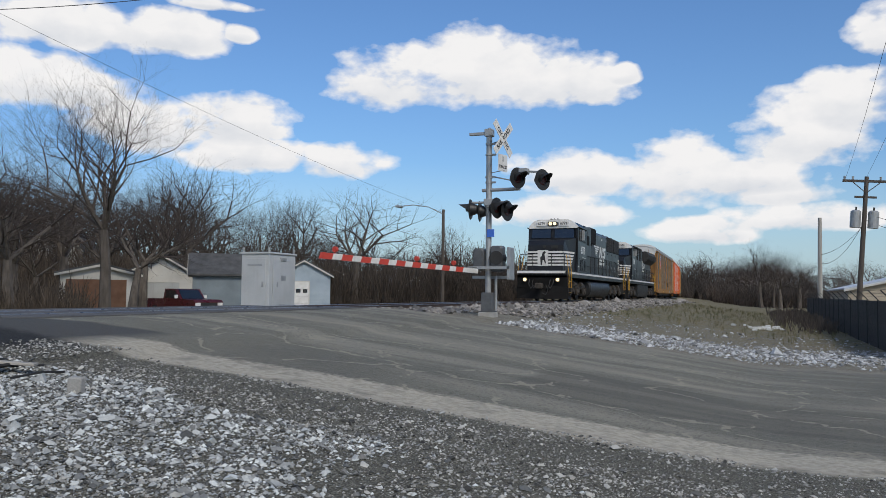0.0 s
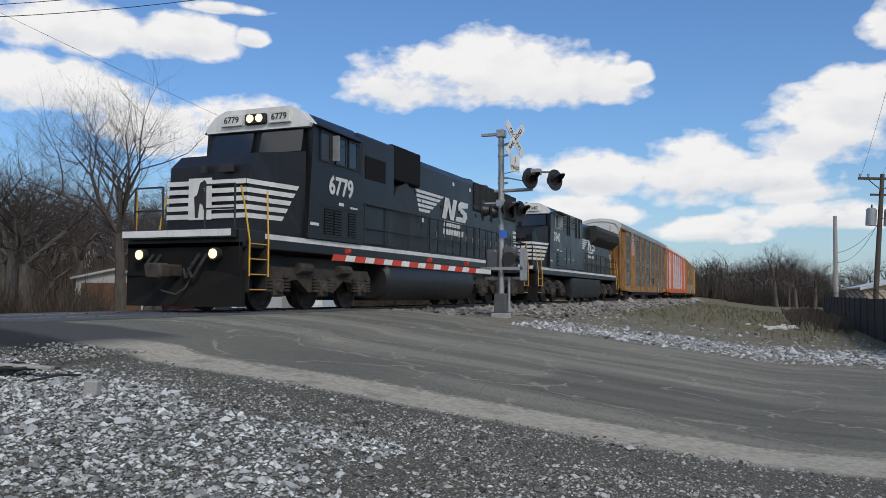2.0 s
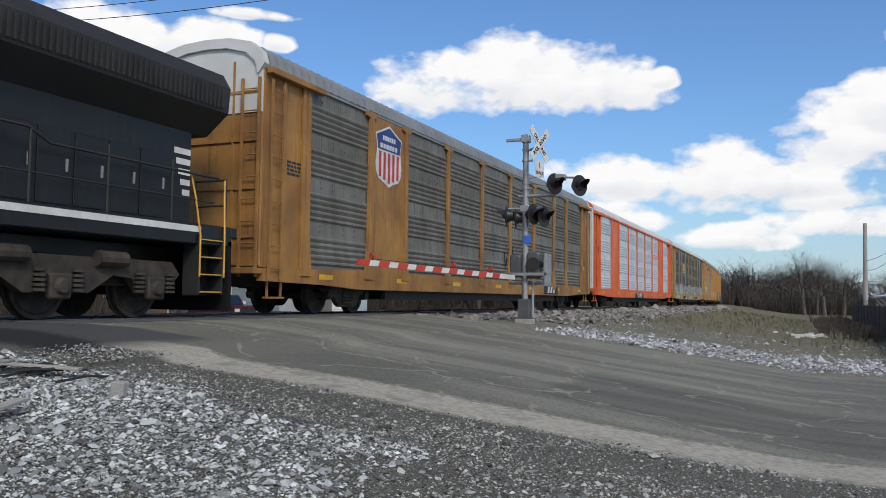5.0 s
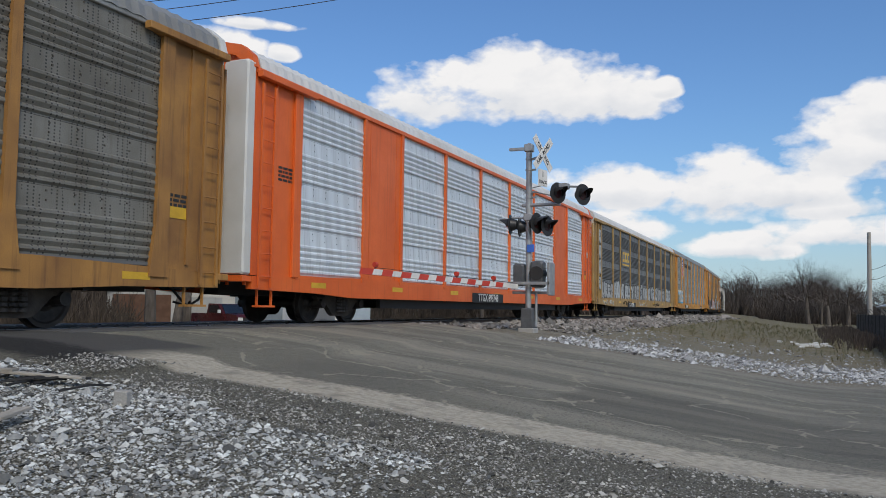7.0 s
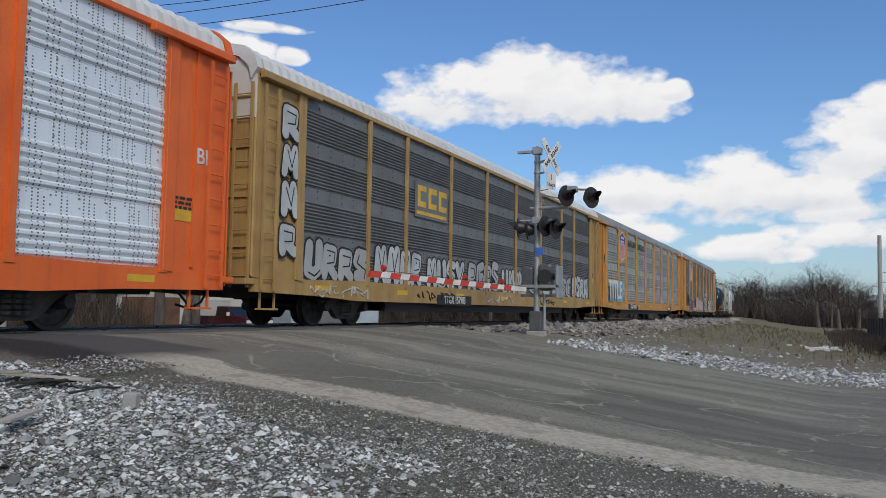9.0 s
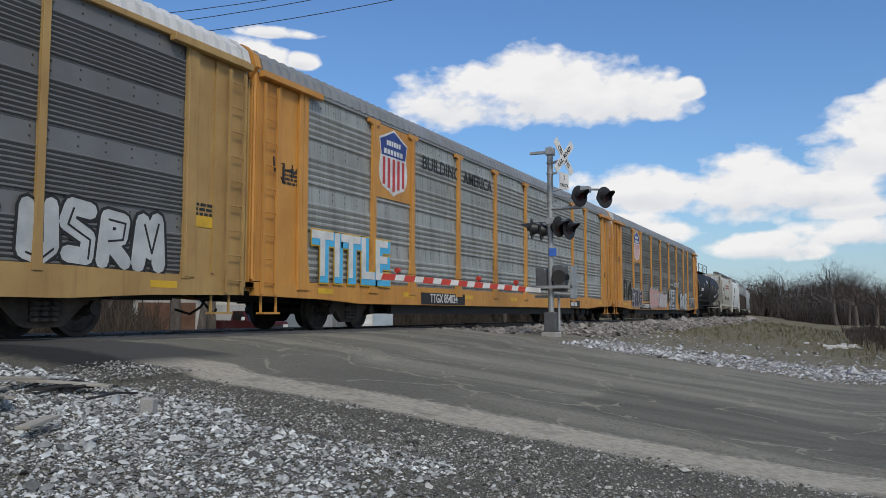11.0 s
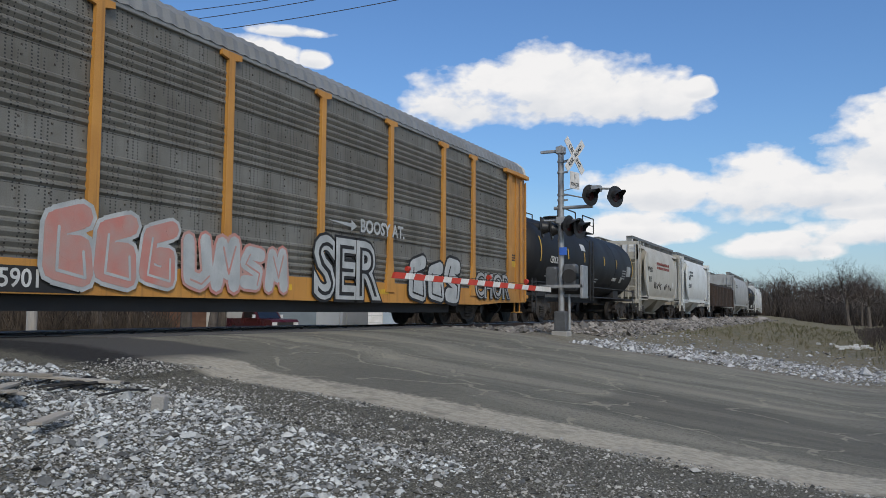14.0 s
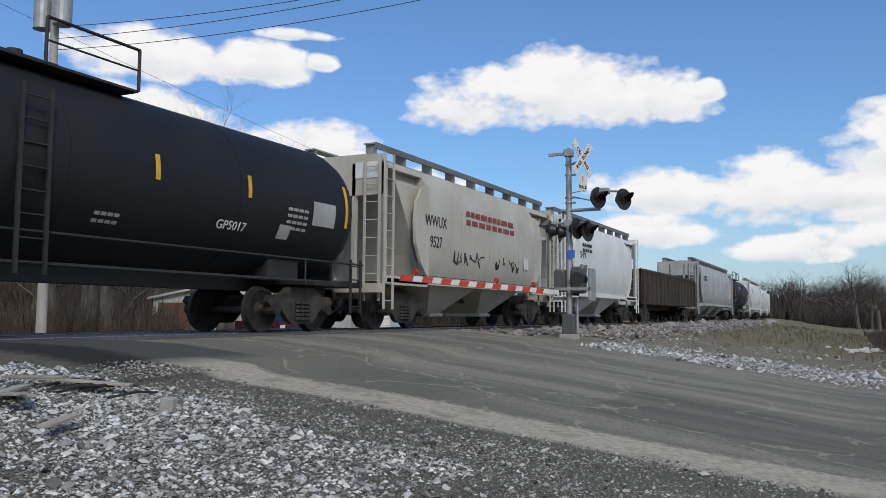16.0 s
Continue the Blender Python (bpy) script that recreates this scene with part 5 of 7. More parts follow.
    part("emblem_block", flat([(0.74, 0.0), (0.94, 0.0), (0.985, 0.3), (0.97, 0.52), (0.86, 0.68), (0.99, 0.76), (1.0, 1.0), (0.84, 1.0), (0.785, 0.8), (0.79, 0.56), (0.9, 0.36), (0.89, 0.24), (0.75, 0.22)]), M["decal_white"], car, "white slanted emblem")
    for r in range(2):
        for i in range(7 + r):
            y0 = 0.50 + i * 0.052 - 0.012 * r
            part("name_bar", flat([(y0, -0.34 - 0.38 * r), (y0 + 0.042, -0.34 - 0.38 * r), (y0 + 0.052, -0.08 - 0.38 * r), (y0 + 0.01, -0.08 - 0.38 * r)]), M["decal_white"], car)
    # rear marks, rail along the walkway, tank
    re = G()
    for i in range(5):
        re.box(hx + 0.002, hx + 0.012, hood_end - 0.45 + 0.06 * (4 - i), hood_end - 0.02, 2.25 + i * 0.19, 2.36 + i * 0.19)
    part("rear_stripes", re, M["white"], car)
    post = G().cyl((0, 0, 1.6), (0, 0, 2.8), 0.024, n=6).mesh("railing_post", M["black"])
    y = cab1 + 0.3 if not wide else 0.3
    first = y
    while y < L - 0.6:
        part("railing_post", post, None, car, m=pose(1.42, y, 0))
        y += 1.45
    part("handrail", G().tube([(1.42, first, 2.8), (1.42, L - 4.6, 2.8), (1.42, L - 4.2, 2.62), (1.42, L - 0.4, 2.62)], 0.026, 6).tube([(1.42, first, 2.15), (1.42, L - 0.5, 2.15)], 0.016, 6), M["black"], car)
    tk = [(-0.9, 1.3), (0.9, 1.3), (1.2, 1.26), (1.38, 1.1), (1.44, 0.86), (1.42, 0.58), (1.3, 0.34), (1.05, 0.2), (-1.05, 0.2), (-1.3, 0.34), (-1.42, 0.58), (-1.44, 0.86), (-1.38, 1.1), (-1.2, 1.26)] if not wide else [(-1.42, 1.28), (1.42, 1.28), (1.42, 0.5), (1.3, 0.22), (-1.3, 0.22), (-1.42, 0.5)]
    part("fuel_tank", G().loft([(tank[0], tk, 0.12), (tank[0] + 0.12, tk, 0.0), (tank[1] - 0.12, tk, 0.0), (tank[1], tk, 0.12)]), M["signal_black"], car, "long black fuel tank", smooth=True)
    part("air_reservoir", G().cyl((1.2, tank[0], 1.44), (1.2, tank[1], 1.44), 0.13, n=14), M["black"], car)
    for y0 in (-6.95, 6.95) if not wide else (-6.85, 6.85):
        loco_truck(car, y0)
    return car


def build_locos():
    on_train(loco("plain", "6779", "black locomotive with white nose stripes and lit headlights"), -62.95 - 10.65, -62.95 + 10.65, 6.95)
    on_train(loco("wide", "7640", "black locomotive with overhanging rear radiators, lights off"), -40.6 - 10.65, -40.6 + 10.65, 6.85)


build_locos()

# ---- tank cars, covered hoppers, gondola ----
def tank_car(length, label, number=""):
    car = thing("tank_car", label, "railway car", group="cars of the train")
    h = length / 2
    zc, r, py = 2.62, 1.52, -1.0
    rings, n = [], 32
    prof = [(-h + 0.22, 0.15), (-h + 0.3, 0.55), (-h + 0.47, 0.82), (-h + 0.72, 0.95), (-h + 1.0, 1.0), (h - 1.0, 1.0), (h - 0.72, 0.95), (h - 0.47, 0.82), (h - 0.3, 0.55), (h - 0.22, 0.15)]
    for y, k in prof:
        rings.append((y, [(r * k * math.cos(2 * math.pi * i / n), zc + r * k * math.sin(2 * math.pi * i / n)) for i in range(n)], 0))
    part("tank", G().loft(rings), M["tank_black"], car, "dull black steel tank", smooth=True)
    for y in (-h * 0.45, 0.0, h * 0.45):
        part("weld_seam", G().loft([(y - 0.02, [((r + 0.006) * math.cos(2 * math.pi * i / n), zc + (r + 0.006) * math.sin(2 * math.pi * i / n)) for i in range(n)], 0), (y + 0.02, [((r + 0.006) * math.cos(2 * math.pi * i / n), zc + (r + 0.006) * math.sin(2 * math.pi * i / n)) for i in range(n)], 0)]), M["tank_black"], car)
    part("frame", G().box(-0.25, 0.25, -h, h, 0.85, 1.12).box(-1.3, 1.3, -h, -h + 2.6, 0.98, 1.1, 0.01).box(-1.3, 1.3, h - 2.6, h, 0.98, 1.1, 0.01), M["black"], car)
    part("walkway_rail", G().tube([(1.42, -h + 0.2, 1.5), (1.42, h - 0.2, 1.5)], 0.025, 6).tube([(1.38, -h + 2, 1.06), (1.38, h - 2, 1.06)], 0.035, 6), M["black"], car)
    for y in (-h + 0.25, -h + 2.4, h - 2.4, h - 0.25):
        part("rail_stanchion", G().cyl((1.42, y, 1.0), (1.42, y, 1.5), 0.02, n=6), M["black"], car)
    for s in (-1, 1):
        part("saddle", G().slab([(s * (h - 2.6) - 0.5, 1.1), (s * (h - 2.6) + 0.5, 1.1), (s * (h - 2.6) + 0.5, 1.6), (s * (h - 2.6) - 0.5, 1.6)], -1.0, 1.0), M["black"], car)
        ladder(car, 1.42, s * (h - 0.5), 0.4, 1.6, 0.4, M["black"], rungs=4)
        coupler(car, s * h, s)
        freight_truck(car, s * (h - 2.1))
        part("hand_brake", G().box(-0.4, 0.4, s * h - 0.05, s * h + 0.05, 1.1, 2.0), M["black"], car)
    # top platform with its railing and fittings
    part("manway", G().cyl((0, py, zc + r - 0.05), (0, py, zc + r + 0.42), 0.48, n=20).cyl((0, py, zc + r + 0.42), (0, py, zc + r + 0.47), 0.54, n=20), M["black"], car)
    part("valve", G().cyl((0, py + 1.1, zc + r - 0.05), (0, py + 1.1, zc + r + 0.3), 0.12, n=10), M["black"], car)
    part("platform", G().box(-1.0, -0.4, py - 2.65, py + 2.65, zc + r - 0.12, zc + r - 0.08).box(0.4, 1.0, py - 2.65, py + 2.65, zc + r - 0.12, zc + r - 0.08), M["black"], car)
    for sx in (-1.0, 1.0):
        g = G()
        zt = zc + r + 0.6
        for ya, yb in ((py - 2.65, py - 0.2), (py + 0.9, py + 2.65)):
            g.tube([(sx, ya, zc + r - 0.1), (sx, ya, zt), (sx, yb, zt), (sx, yb, zc + r - 0.1)], 0.028, 6)
            g.tube([(sx, ya, zc + r + 0.25), (sx, yb, zc + r + 0.25)], 0.018, 6)
        part("platform_railing", g, M["black"], car)
    ladder(car, r + 0.02, py + 0.4, 0.9, zc + 0.9, 0.45, M["black"], rungs=8)
    def on_shell(y, a, w, hgt, d=0.004):
        """A small plate lying on the shell at angle a above the middle."""
        g = G()
        k = 6
        vs = []
        for rr in (r + d, r + d + 0.004):
            for i in range(k + 1):
                t = a - hgt / r / 2 + hgt / r * i / k
                vs += [(rr * math.cos(t), y - w / 2, zc + rr * math.sin(t)), (rr * math.cos(t), y + w / 2, zc + rr * math.sin(t))]
        fs = [(2 * i, 2 * i + 1, 2 * i + 3, 2 * i + 2) for i in range(k)] + [(2 * (k + 1) + 2 * i, 2 * (k + 1) + 2 * i + 2, 2 * (k + 1) + 2 * i + 3, 2 * (k + 1) + 2 * i + 1) for i in range(k)]
        return g.add(vs, fs)
    for i, (y, hh) in enumerate(((-0.436, 0.95), (-0.235, 0.42), (-0.095, 0.42), (0.10, 0.42), (0.238, 0.42), (0.436, 0.95))):
        part("reflector", on_shell(y * length, 0.08, 0.1, hh), M["decal_yellow"], car, "yellow reflective strip")
    m = side_plane(r + 0.006, -5.45, zc - 0.24) @ Matrix.Rotation(0.16, 4, "X")
    if number:
        letters("number", number, 0.36, M["decal_white"], car, m, 0.004, 0.72)
        letters("code", "GP5017", 0.24, M["decal_white"], car, side_plane(r * 0.96 + 0.02, 3.45, zc - 0.66) @ Matrix.Rotation(0.42, 4, "X"), 0.002)
    for y, a, w, q in ((-0.33, -0.42, 1.5, 3), (0.33, -0.1, 0.7, 4), (0.05, -0.5, 0.5, 2)):
        g = G()
        for k in range(q):
            for e in range(4):
                sub = on_shell(y * length + (e - 1.5) * w / 4, a - k * 0.085, w / 5, 0.06)
                g.add(sub.v, sub.f)
        part("lettering", g, M["hopper_grey"], car)
    part("data_plate", on_shell(0.385 * length, -0.1, 0.8, 0.5), M["hopper_grey"], car, "grey data panel")
    part("placard", on_shell(0.31 * length, -0.42, 0.36, 0.3), M["hopper_grey"], car)
    part("placard", on_shell(-1.6, 0.36, 0.62, 0.3), M["decal_white"], car)
    return car


def covered_hopper(length, paint, label, number="", red=False):
    car = thing("covered_hopper", label, "railway car", group="cars of the train")
    h = length / 2
    W, zt = 1.55, 4.35
    side = [(1.32, 1.28), (1.5, 1.6), (W, 2.3), (W, 3.1), (1.46, 3.75), (1.2, 4.18), (0.8, zt)]
    prof = side + [(-x, z) for x, z in reversed(side)]
    body = G()
    body.loft([(-h + 2.3, prof, 0), (h - 2.3, prof, 0)])
    part("body", body, M[paint], car, smooth=True)
    for s in (-1, 1):
        # the slope sheet rises inside the frame; the side sheet ends in a bowed edge before it
        steps = []
        for i in range(8):
            f = i / 7
            zcut = 1.3 + 2.75 * (f ** 0.75)
            steps.append((s * (h - 2.3 + 1.55 * f), [(x * 0.8, max(z, zcut)) for x, z in prof], 0))
        part("end_slope", G().loft(steps if s > 0 else steps[::-1]), M[paint], car)
        bow = [(s * (h - d), z) for d, z in ((2.32, 1.3), (1.9, 1.7), (1.62, 2.2), (1.55, 2.75), (1.65, 3.3), (1.95, 3.7), (2.32, 3.78))]
        for sx in (-1, 1):
            part("side_sheet", G().slab(bow, sx * 1.45, sx * 1.53), M[paint], car)
        part("roof_end", G().loft([(min(s * (h - 2.3), s * (h - 0.3)), [(-1.3, 4.0), (1.3, 4.0), (1.2, 4.18), (0.8, zt - 0.01), (-0.8, zt - 0.01), (-1.2, 4.18)], 0), (max(s * (h - 2.3), s * (h - 0.3)), [(-1.3, 4.0), (1.3, 4.0), (1.2, 4.18), (0.8, zt - 0.01), (-0.8, zt - 0.01), (-1.2, 4.18)], 0)]), M[paint], car)
        ye = s * (h - 0.25)
        end = G().box(-1.4, 1.4, min(ye, ye - s * 0.06), max(ye, ye - s * 0.06), 3.3, zt - 0.05)
        for e in (-1.35, -0.5, 0.5, 1.35):
            end.box(e - 0.05, e + 0.05, min(ye, ye - s * 0.12), max(ye, ye - s * 0.12), 1.1, 4.1)
        end.box(-1.45, 1.45, s * (h - 0.05) - 0.12, s * (h - 0.05) + 0.12, 0.9, 1.12)
        end.box(1.36, 1.46, min(s * (h - 2.4), ye), max(s * (h - 2.4), ye), 1.1, 1.26)
        part("end_frame", end, M[paint], car)
        ladder(car, 1.48, s * (h - 0.32), 0.5, 4.3, 0.42, M[paint])
        ladder(car, 1.1, s * (h - 0.15), 0.7, 4.2, 0.42, M[paint], "x")
        coupler(car, s * h, s)
        freight_truck(car, s * (h - 1.75))
        if number:
            part("number_sign", G().box(0.55, 1.25, min(ye, ye + s * 0.02), max(ye, ye + s * 0.02), 3.72, 4.12), M["decal_white"], car)
    part("side_sill", G().box(1.34, 1.46, -h + 0.3, h - 0.3, 1.16, 1.32).box(-1.46, -1.34, -h + 0.3, h - 0.3, 1.16, 1.32), M[paint], car)
    part("centre_sill", G().box(-0.3, 0.3, -h, h, 0.75, 1.1), M["grime"], car)
    bays = 2 if length < 15 else 3
    for i in range(bays):
        c = (i - (bays - 1) / 2) * (length - 5.6) / bays
        w = (length - 5.8) / bays / 2
        top = [(-1.3, c - w), (1.3, c - w), (1.3, c + w), (-1.3, c + w)]
        low = [(-0.5, c - 0.35), (0.5, c - 0.35), (0.5, c + 0.35), (-0.5, c + 0.35)]
        g = G().add([(x, y, 1.3) for x, y in top] + [(x, y, 0.4) for x, y in low], [(0, 1, 5, 4), (1, 2, 6, 5), (2, 3, 7, 6), (3, 0, 4, 7), (4, 5, 6, 7), (0, 3, 2, 1)])
        g.box(-0.62, 0.62, c - 0.42, c + 0.42, 0.32, 0.42, 0.01)
        part("discharge_chute", g, M[paint], car)
    roof = G()
    roof.box(-1.05, -0.75, -h + 0.3, h - 0.3, zt + 0.22, zt + 0.26).box(0.75, 1.05, -h + 0.3, h - 0.3, zt + 0.22, zt + 0.26)
    k = int(length / 1.5)
    for i in range(k + 1):
        y = -h + 0.4 + i * (length - 0.8) / k
        for sx in (-1, 1):
            roof.box(sx * 0.9 - 0.15, sx * 0.9 + 0.15, y - 0.025, y + 0.025, zt - 0.15, zt + 0.22)
    part("running_board", roof, M["roof_grey"], car, "steel grating walkway on the roof")
    part("walkway_edge", G().box(1.06, 1.08, -h + 0.3, h - 0.3, zt + 0.12, zt + 0.27), M["panel_dark"], car)
    for i in range(bays * 3):
        y = -h + 2.6 + i * (length - 5.2) / (bays * 3 - 1)
        part("hatch", G().cyl((0, y, zt - 0.05), (0, y, zt + 0.16), 0.42, n=16), M[paint], car)
    ribs = G()
    for i in range(1, bays * 2):
        y = -h + 2.3 + i * (length - 4.6) / (bays * 2)
        ribs.box(1.549, 1.556, y - 0.015, y + 0.015, 2.0, 3.3)
    part("seams", ribs, M[paint], car)
    if number:
        a, b = number.split()
        letters("number", a, 0.42, M["lettering_dark"], car, side_plane(1.556, -h + 2.7, 2.85), 0.003, 0.85)
        letters("number", b, 0.42, M["lettering_dark"], car, side_plane(1.556, -h + 2.7, 2.3), 0.003, 0.85)
    bars(car, 1.557, -1.7 if red else -h + 2.6, 3.3, 3.6 if red else 1.1, 0.15 if red else 0.13, 2, M["lettering_red"] if red else M["lettering_dark"], 4)
    if red:
        for i, y in enumerate((-2.6, -1.4, 0.3, 1.5)):
            scrawl(car, 1.54, y, y + 0.9, 1.75, 2.2, 50 + i, M["spray_black"])
    part("placard", G().box(1.552, 1.558, h - 3.4, h - 3.0, 1.9, 2.3), M["decal_white"], car)
    return car


def gondola(length):
    car = thing("gondola", "dark rusty open gondola car with side ribs", "railway car", group="cars of the train")
    h = length / 2
    m = M["gondola_paint"]
    for sx in (-1, 1):
        part("side", G().box(min(sx * 1.36, sx * 1.42), max(sx * 1.36, sx * 1.42), -h + 0.3, h - 0.3, 1.0, 2.75).box(sx * 1.4 - 0.09, sx * 1.4 + 0.09, -h + 0.3, h - 0.3, 2.75, 2.88, 0.01), m, car)
        for i in range(15):
            y = -h + 0.6 + i * (length - 1.2) / 14
            part("rib", G().slab([(y - 0.07, 1.0), (y + 0.07, 1.0), (y + 0.06, 2.75), (y - 0.06, 2.75)], sx * 1.42, sx * 1.55), m, car)
    for s in (-1, 1):
        part("end_wall", G().box(-1.4, 1.4, min(s * (h - 0.3), s * (h - 0.38)), max(s * (h - 0.3), s * (h - 0.38)), 1.0, 2.85).box(-1.4, 1.4, s * (h - 0.3) - 0.06, s * (h - 0.3) + 0.06, 1.9, 2.0), m, car)
        coupler(car, s * (h - 0.2), s)
        freight_truck(car, s * (h - 2.0))
        ladder(car, 1.58, s * (h - 0.5), 0.6, 2.7, 0.4, m)
    part("floor", G().box(-1.36, 1.36, -h + 0.3, h - 0.3, 0.98, 1.1).box(-0.3, 0.3, -h, h, 0.7, 1.0), M["grime"], car)
    return car


M["gondola_paint"] = mat("gondola_paint", (0.035, 0.03, 0.028), (0.06, 0.04, 0.03), 1.0, 0.75, streak=RUST, streak_amount=0.4)


def build_freight():
    on_train(tank_car(16.4, "black tank car with yellow marks and roof platform", "CERX 20143"), 114.13, 130.53, 6.1)
    on_train(covered_hopper(12.6, "hopper_tan", "cream covered hopper with faded red lettering and graffiti", "WWUX 9527", True), 131.07, 143.67, 4.5)
    on_train(covered_hopper(12.6, "hopper_white", "clean white covered hopper with dark lettering", "SHPX 453309"), 144.37, 156.97, 4.5)
    on_train(gondola(16.4), 157.57, 173.97, 6.2)
    on_train(covered_hopper(19.6, "hopper_grey", "pale grey covered hopper with three bays"), 174.77, 194.37, 7.8)
    on_train(tank_car(14.6, "black tank car behind a grey hopper"), 195.37, 209.97, 5.3)
    for i in range(3):
        c = covered_hopper(18.4, "hopper_white", "white covered hopper near the end of the train") if i == 0 else copy_thing(c, Matrix())
        on_train(c, 210.77 + i * 19.2, 229.17 + i * 19.2, 7.2)


build_freight()

# ---- crossing signal ----
def lamp_head(parent, p, yaw, name="signal_light"):
    """A round black target board with a hooded red lens, facing its own +y."""
    m = Matrix.Translation(p) @ Matrix.Rotation(radians(yaw), 4, "Z")
    disc = part(name, G().cyl((0, -0.03, 0), (0, 0.0, 0), 0.27, 0.30, n=28).cyl((0, -0.2, 0), (0, -0.03, 0), 0.13, 0.19, n=18), M["signal_black"], parent, "black round signal light with hood", m, True)
    hood = G()
    n = 16
    vs, fs = [], []
    for k, (r, w) in enumerate(((0.165, 0.0), (0.155, 1.0))):
        for i in range(n + 1):
            a = math.pi * (-0.15 + 1.3 * i / n)
            vs.append((r * math.cos(a), 0.005 + w * (0.10 + 0.24 * max(0.0, math.sin(a))), r * math.sin(a)))
    for i in range(n):
        fs.append((i, i + 1, n + 2 + i, n + 1 + i))
    o = len(vs)
    vs += [(x * 0.95, y, z * 0.95) for x, y, z in vs]
    fs += [tuple(j + o for j in reversed(f)) for f in list(fs)]
    hood.add(vs, fs)
    part("hood", hood, M["signal_black"], disc)
    part("lens", G().cyl((0, 0.0, 0), (0, 0.012, 0), 0.15, 0.12, n=20), M["lens"], disc, "unlit dark red lens")
    return disc


def crossbuck(parent, p, yaw):
    m = Matrix.Translation(p) @ Matrix.Rotation(radians(yaw), 4, "Z")
    for k, (tilt, words) in enumerate(((45, "CROSSING"), (-45, "RAIL  ROAD"))):
        r = Matrix.Rotation(radians(tilt), 4, "Y")
        b = part("blade", G().box(-0.61, 0.61, -0.006 - 0.012 * k, 0.006 - 0.012 * k, -0.115, 0.115), M["white"], parent, "white crossbuck blade", m @ r)
        flat = Matrix.Translation((0, -0.008 - 0.012 * k, 0)) @ Matrix.Rotation(radians(90), 4, "X")
        letters("lettering", words, 0.17, M["lettering_dark"], b, flat, 0.003, 0.95)
    sign = part("track_sign", G().box(-0.23, 0.23, -0.006, 0.006, -0.94, -0.46), M["white"], parent, "small white sign", m)
    for text, z, s in (("1", -0.6, 0.22), ("TRACKS"[:5], -0.82, 0.13)):
        letters("lettering", text, s, M["lettering_dark"], sign, Matrix.Translation((0, -0.008, z)) @ Matrix.Rotation(radians(90), 4, "X"), 0.002)


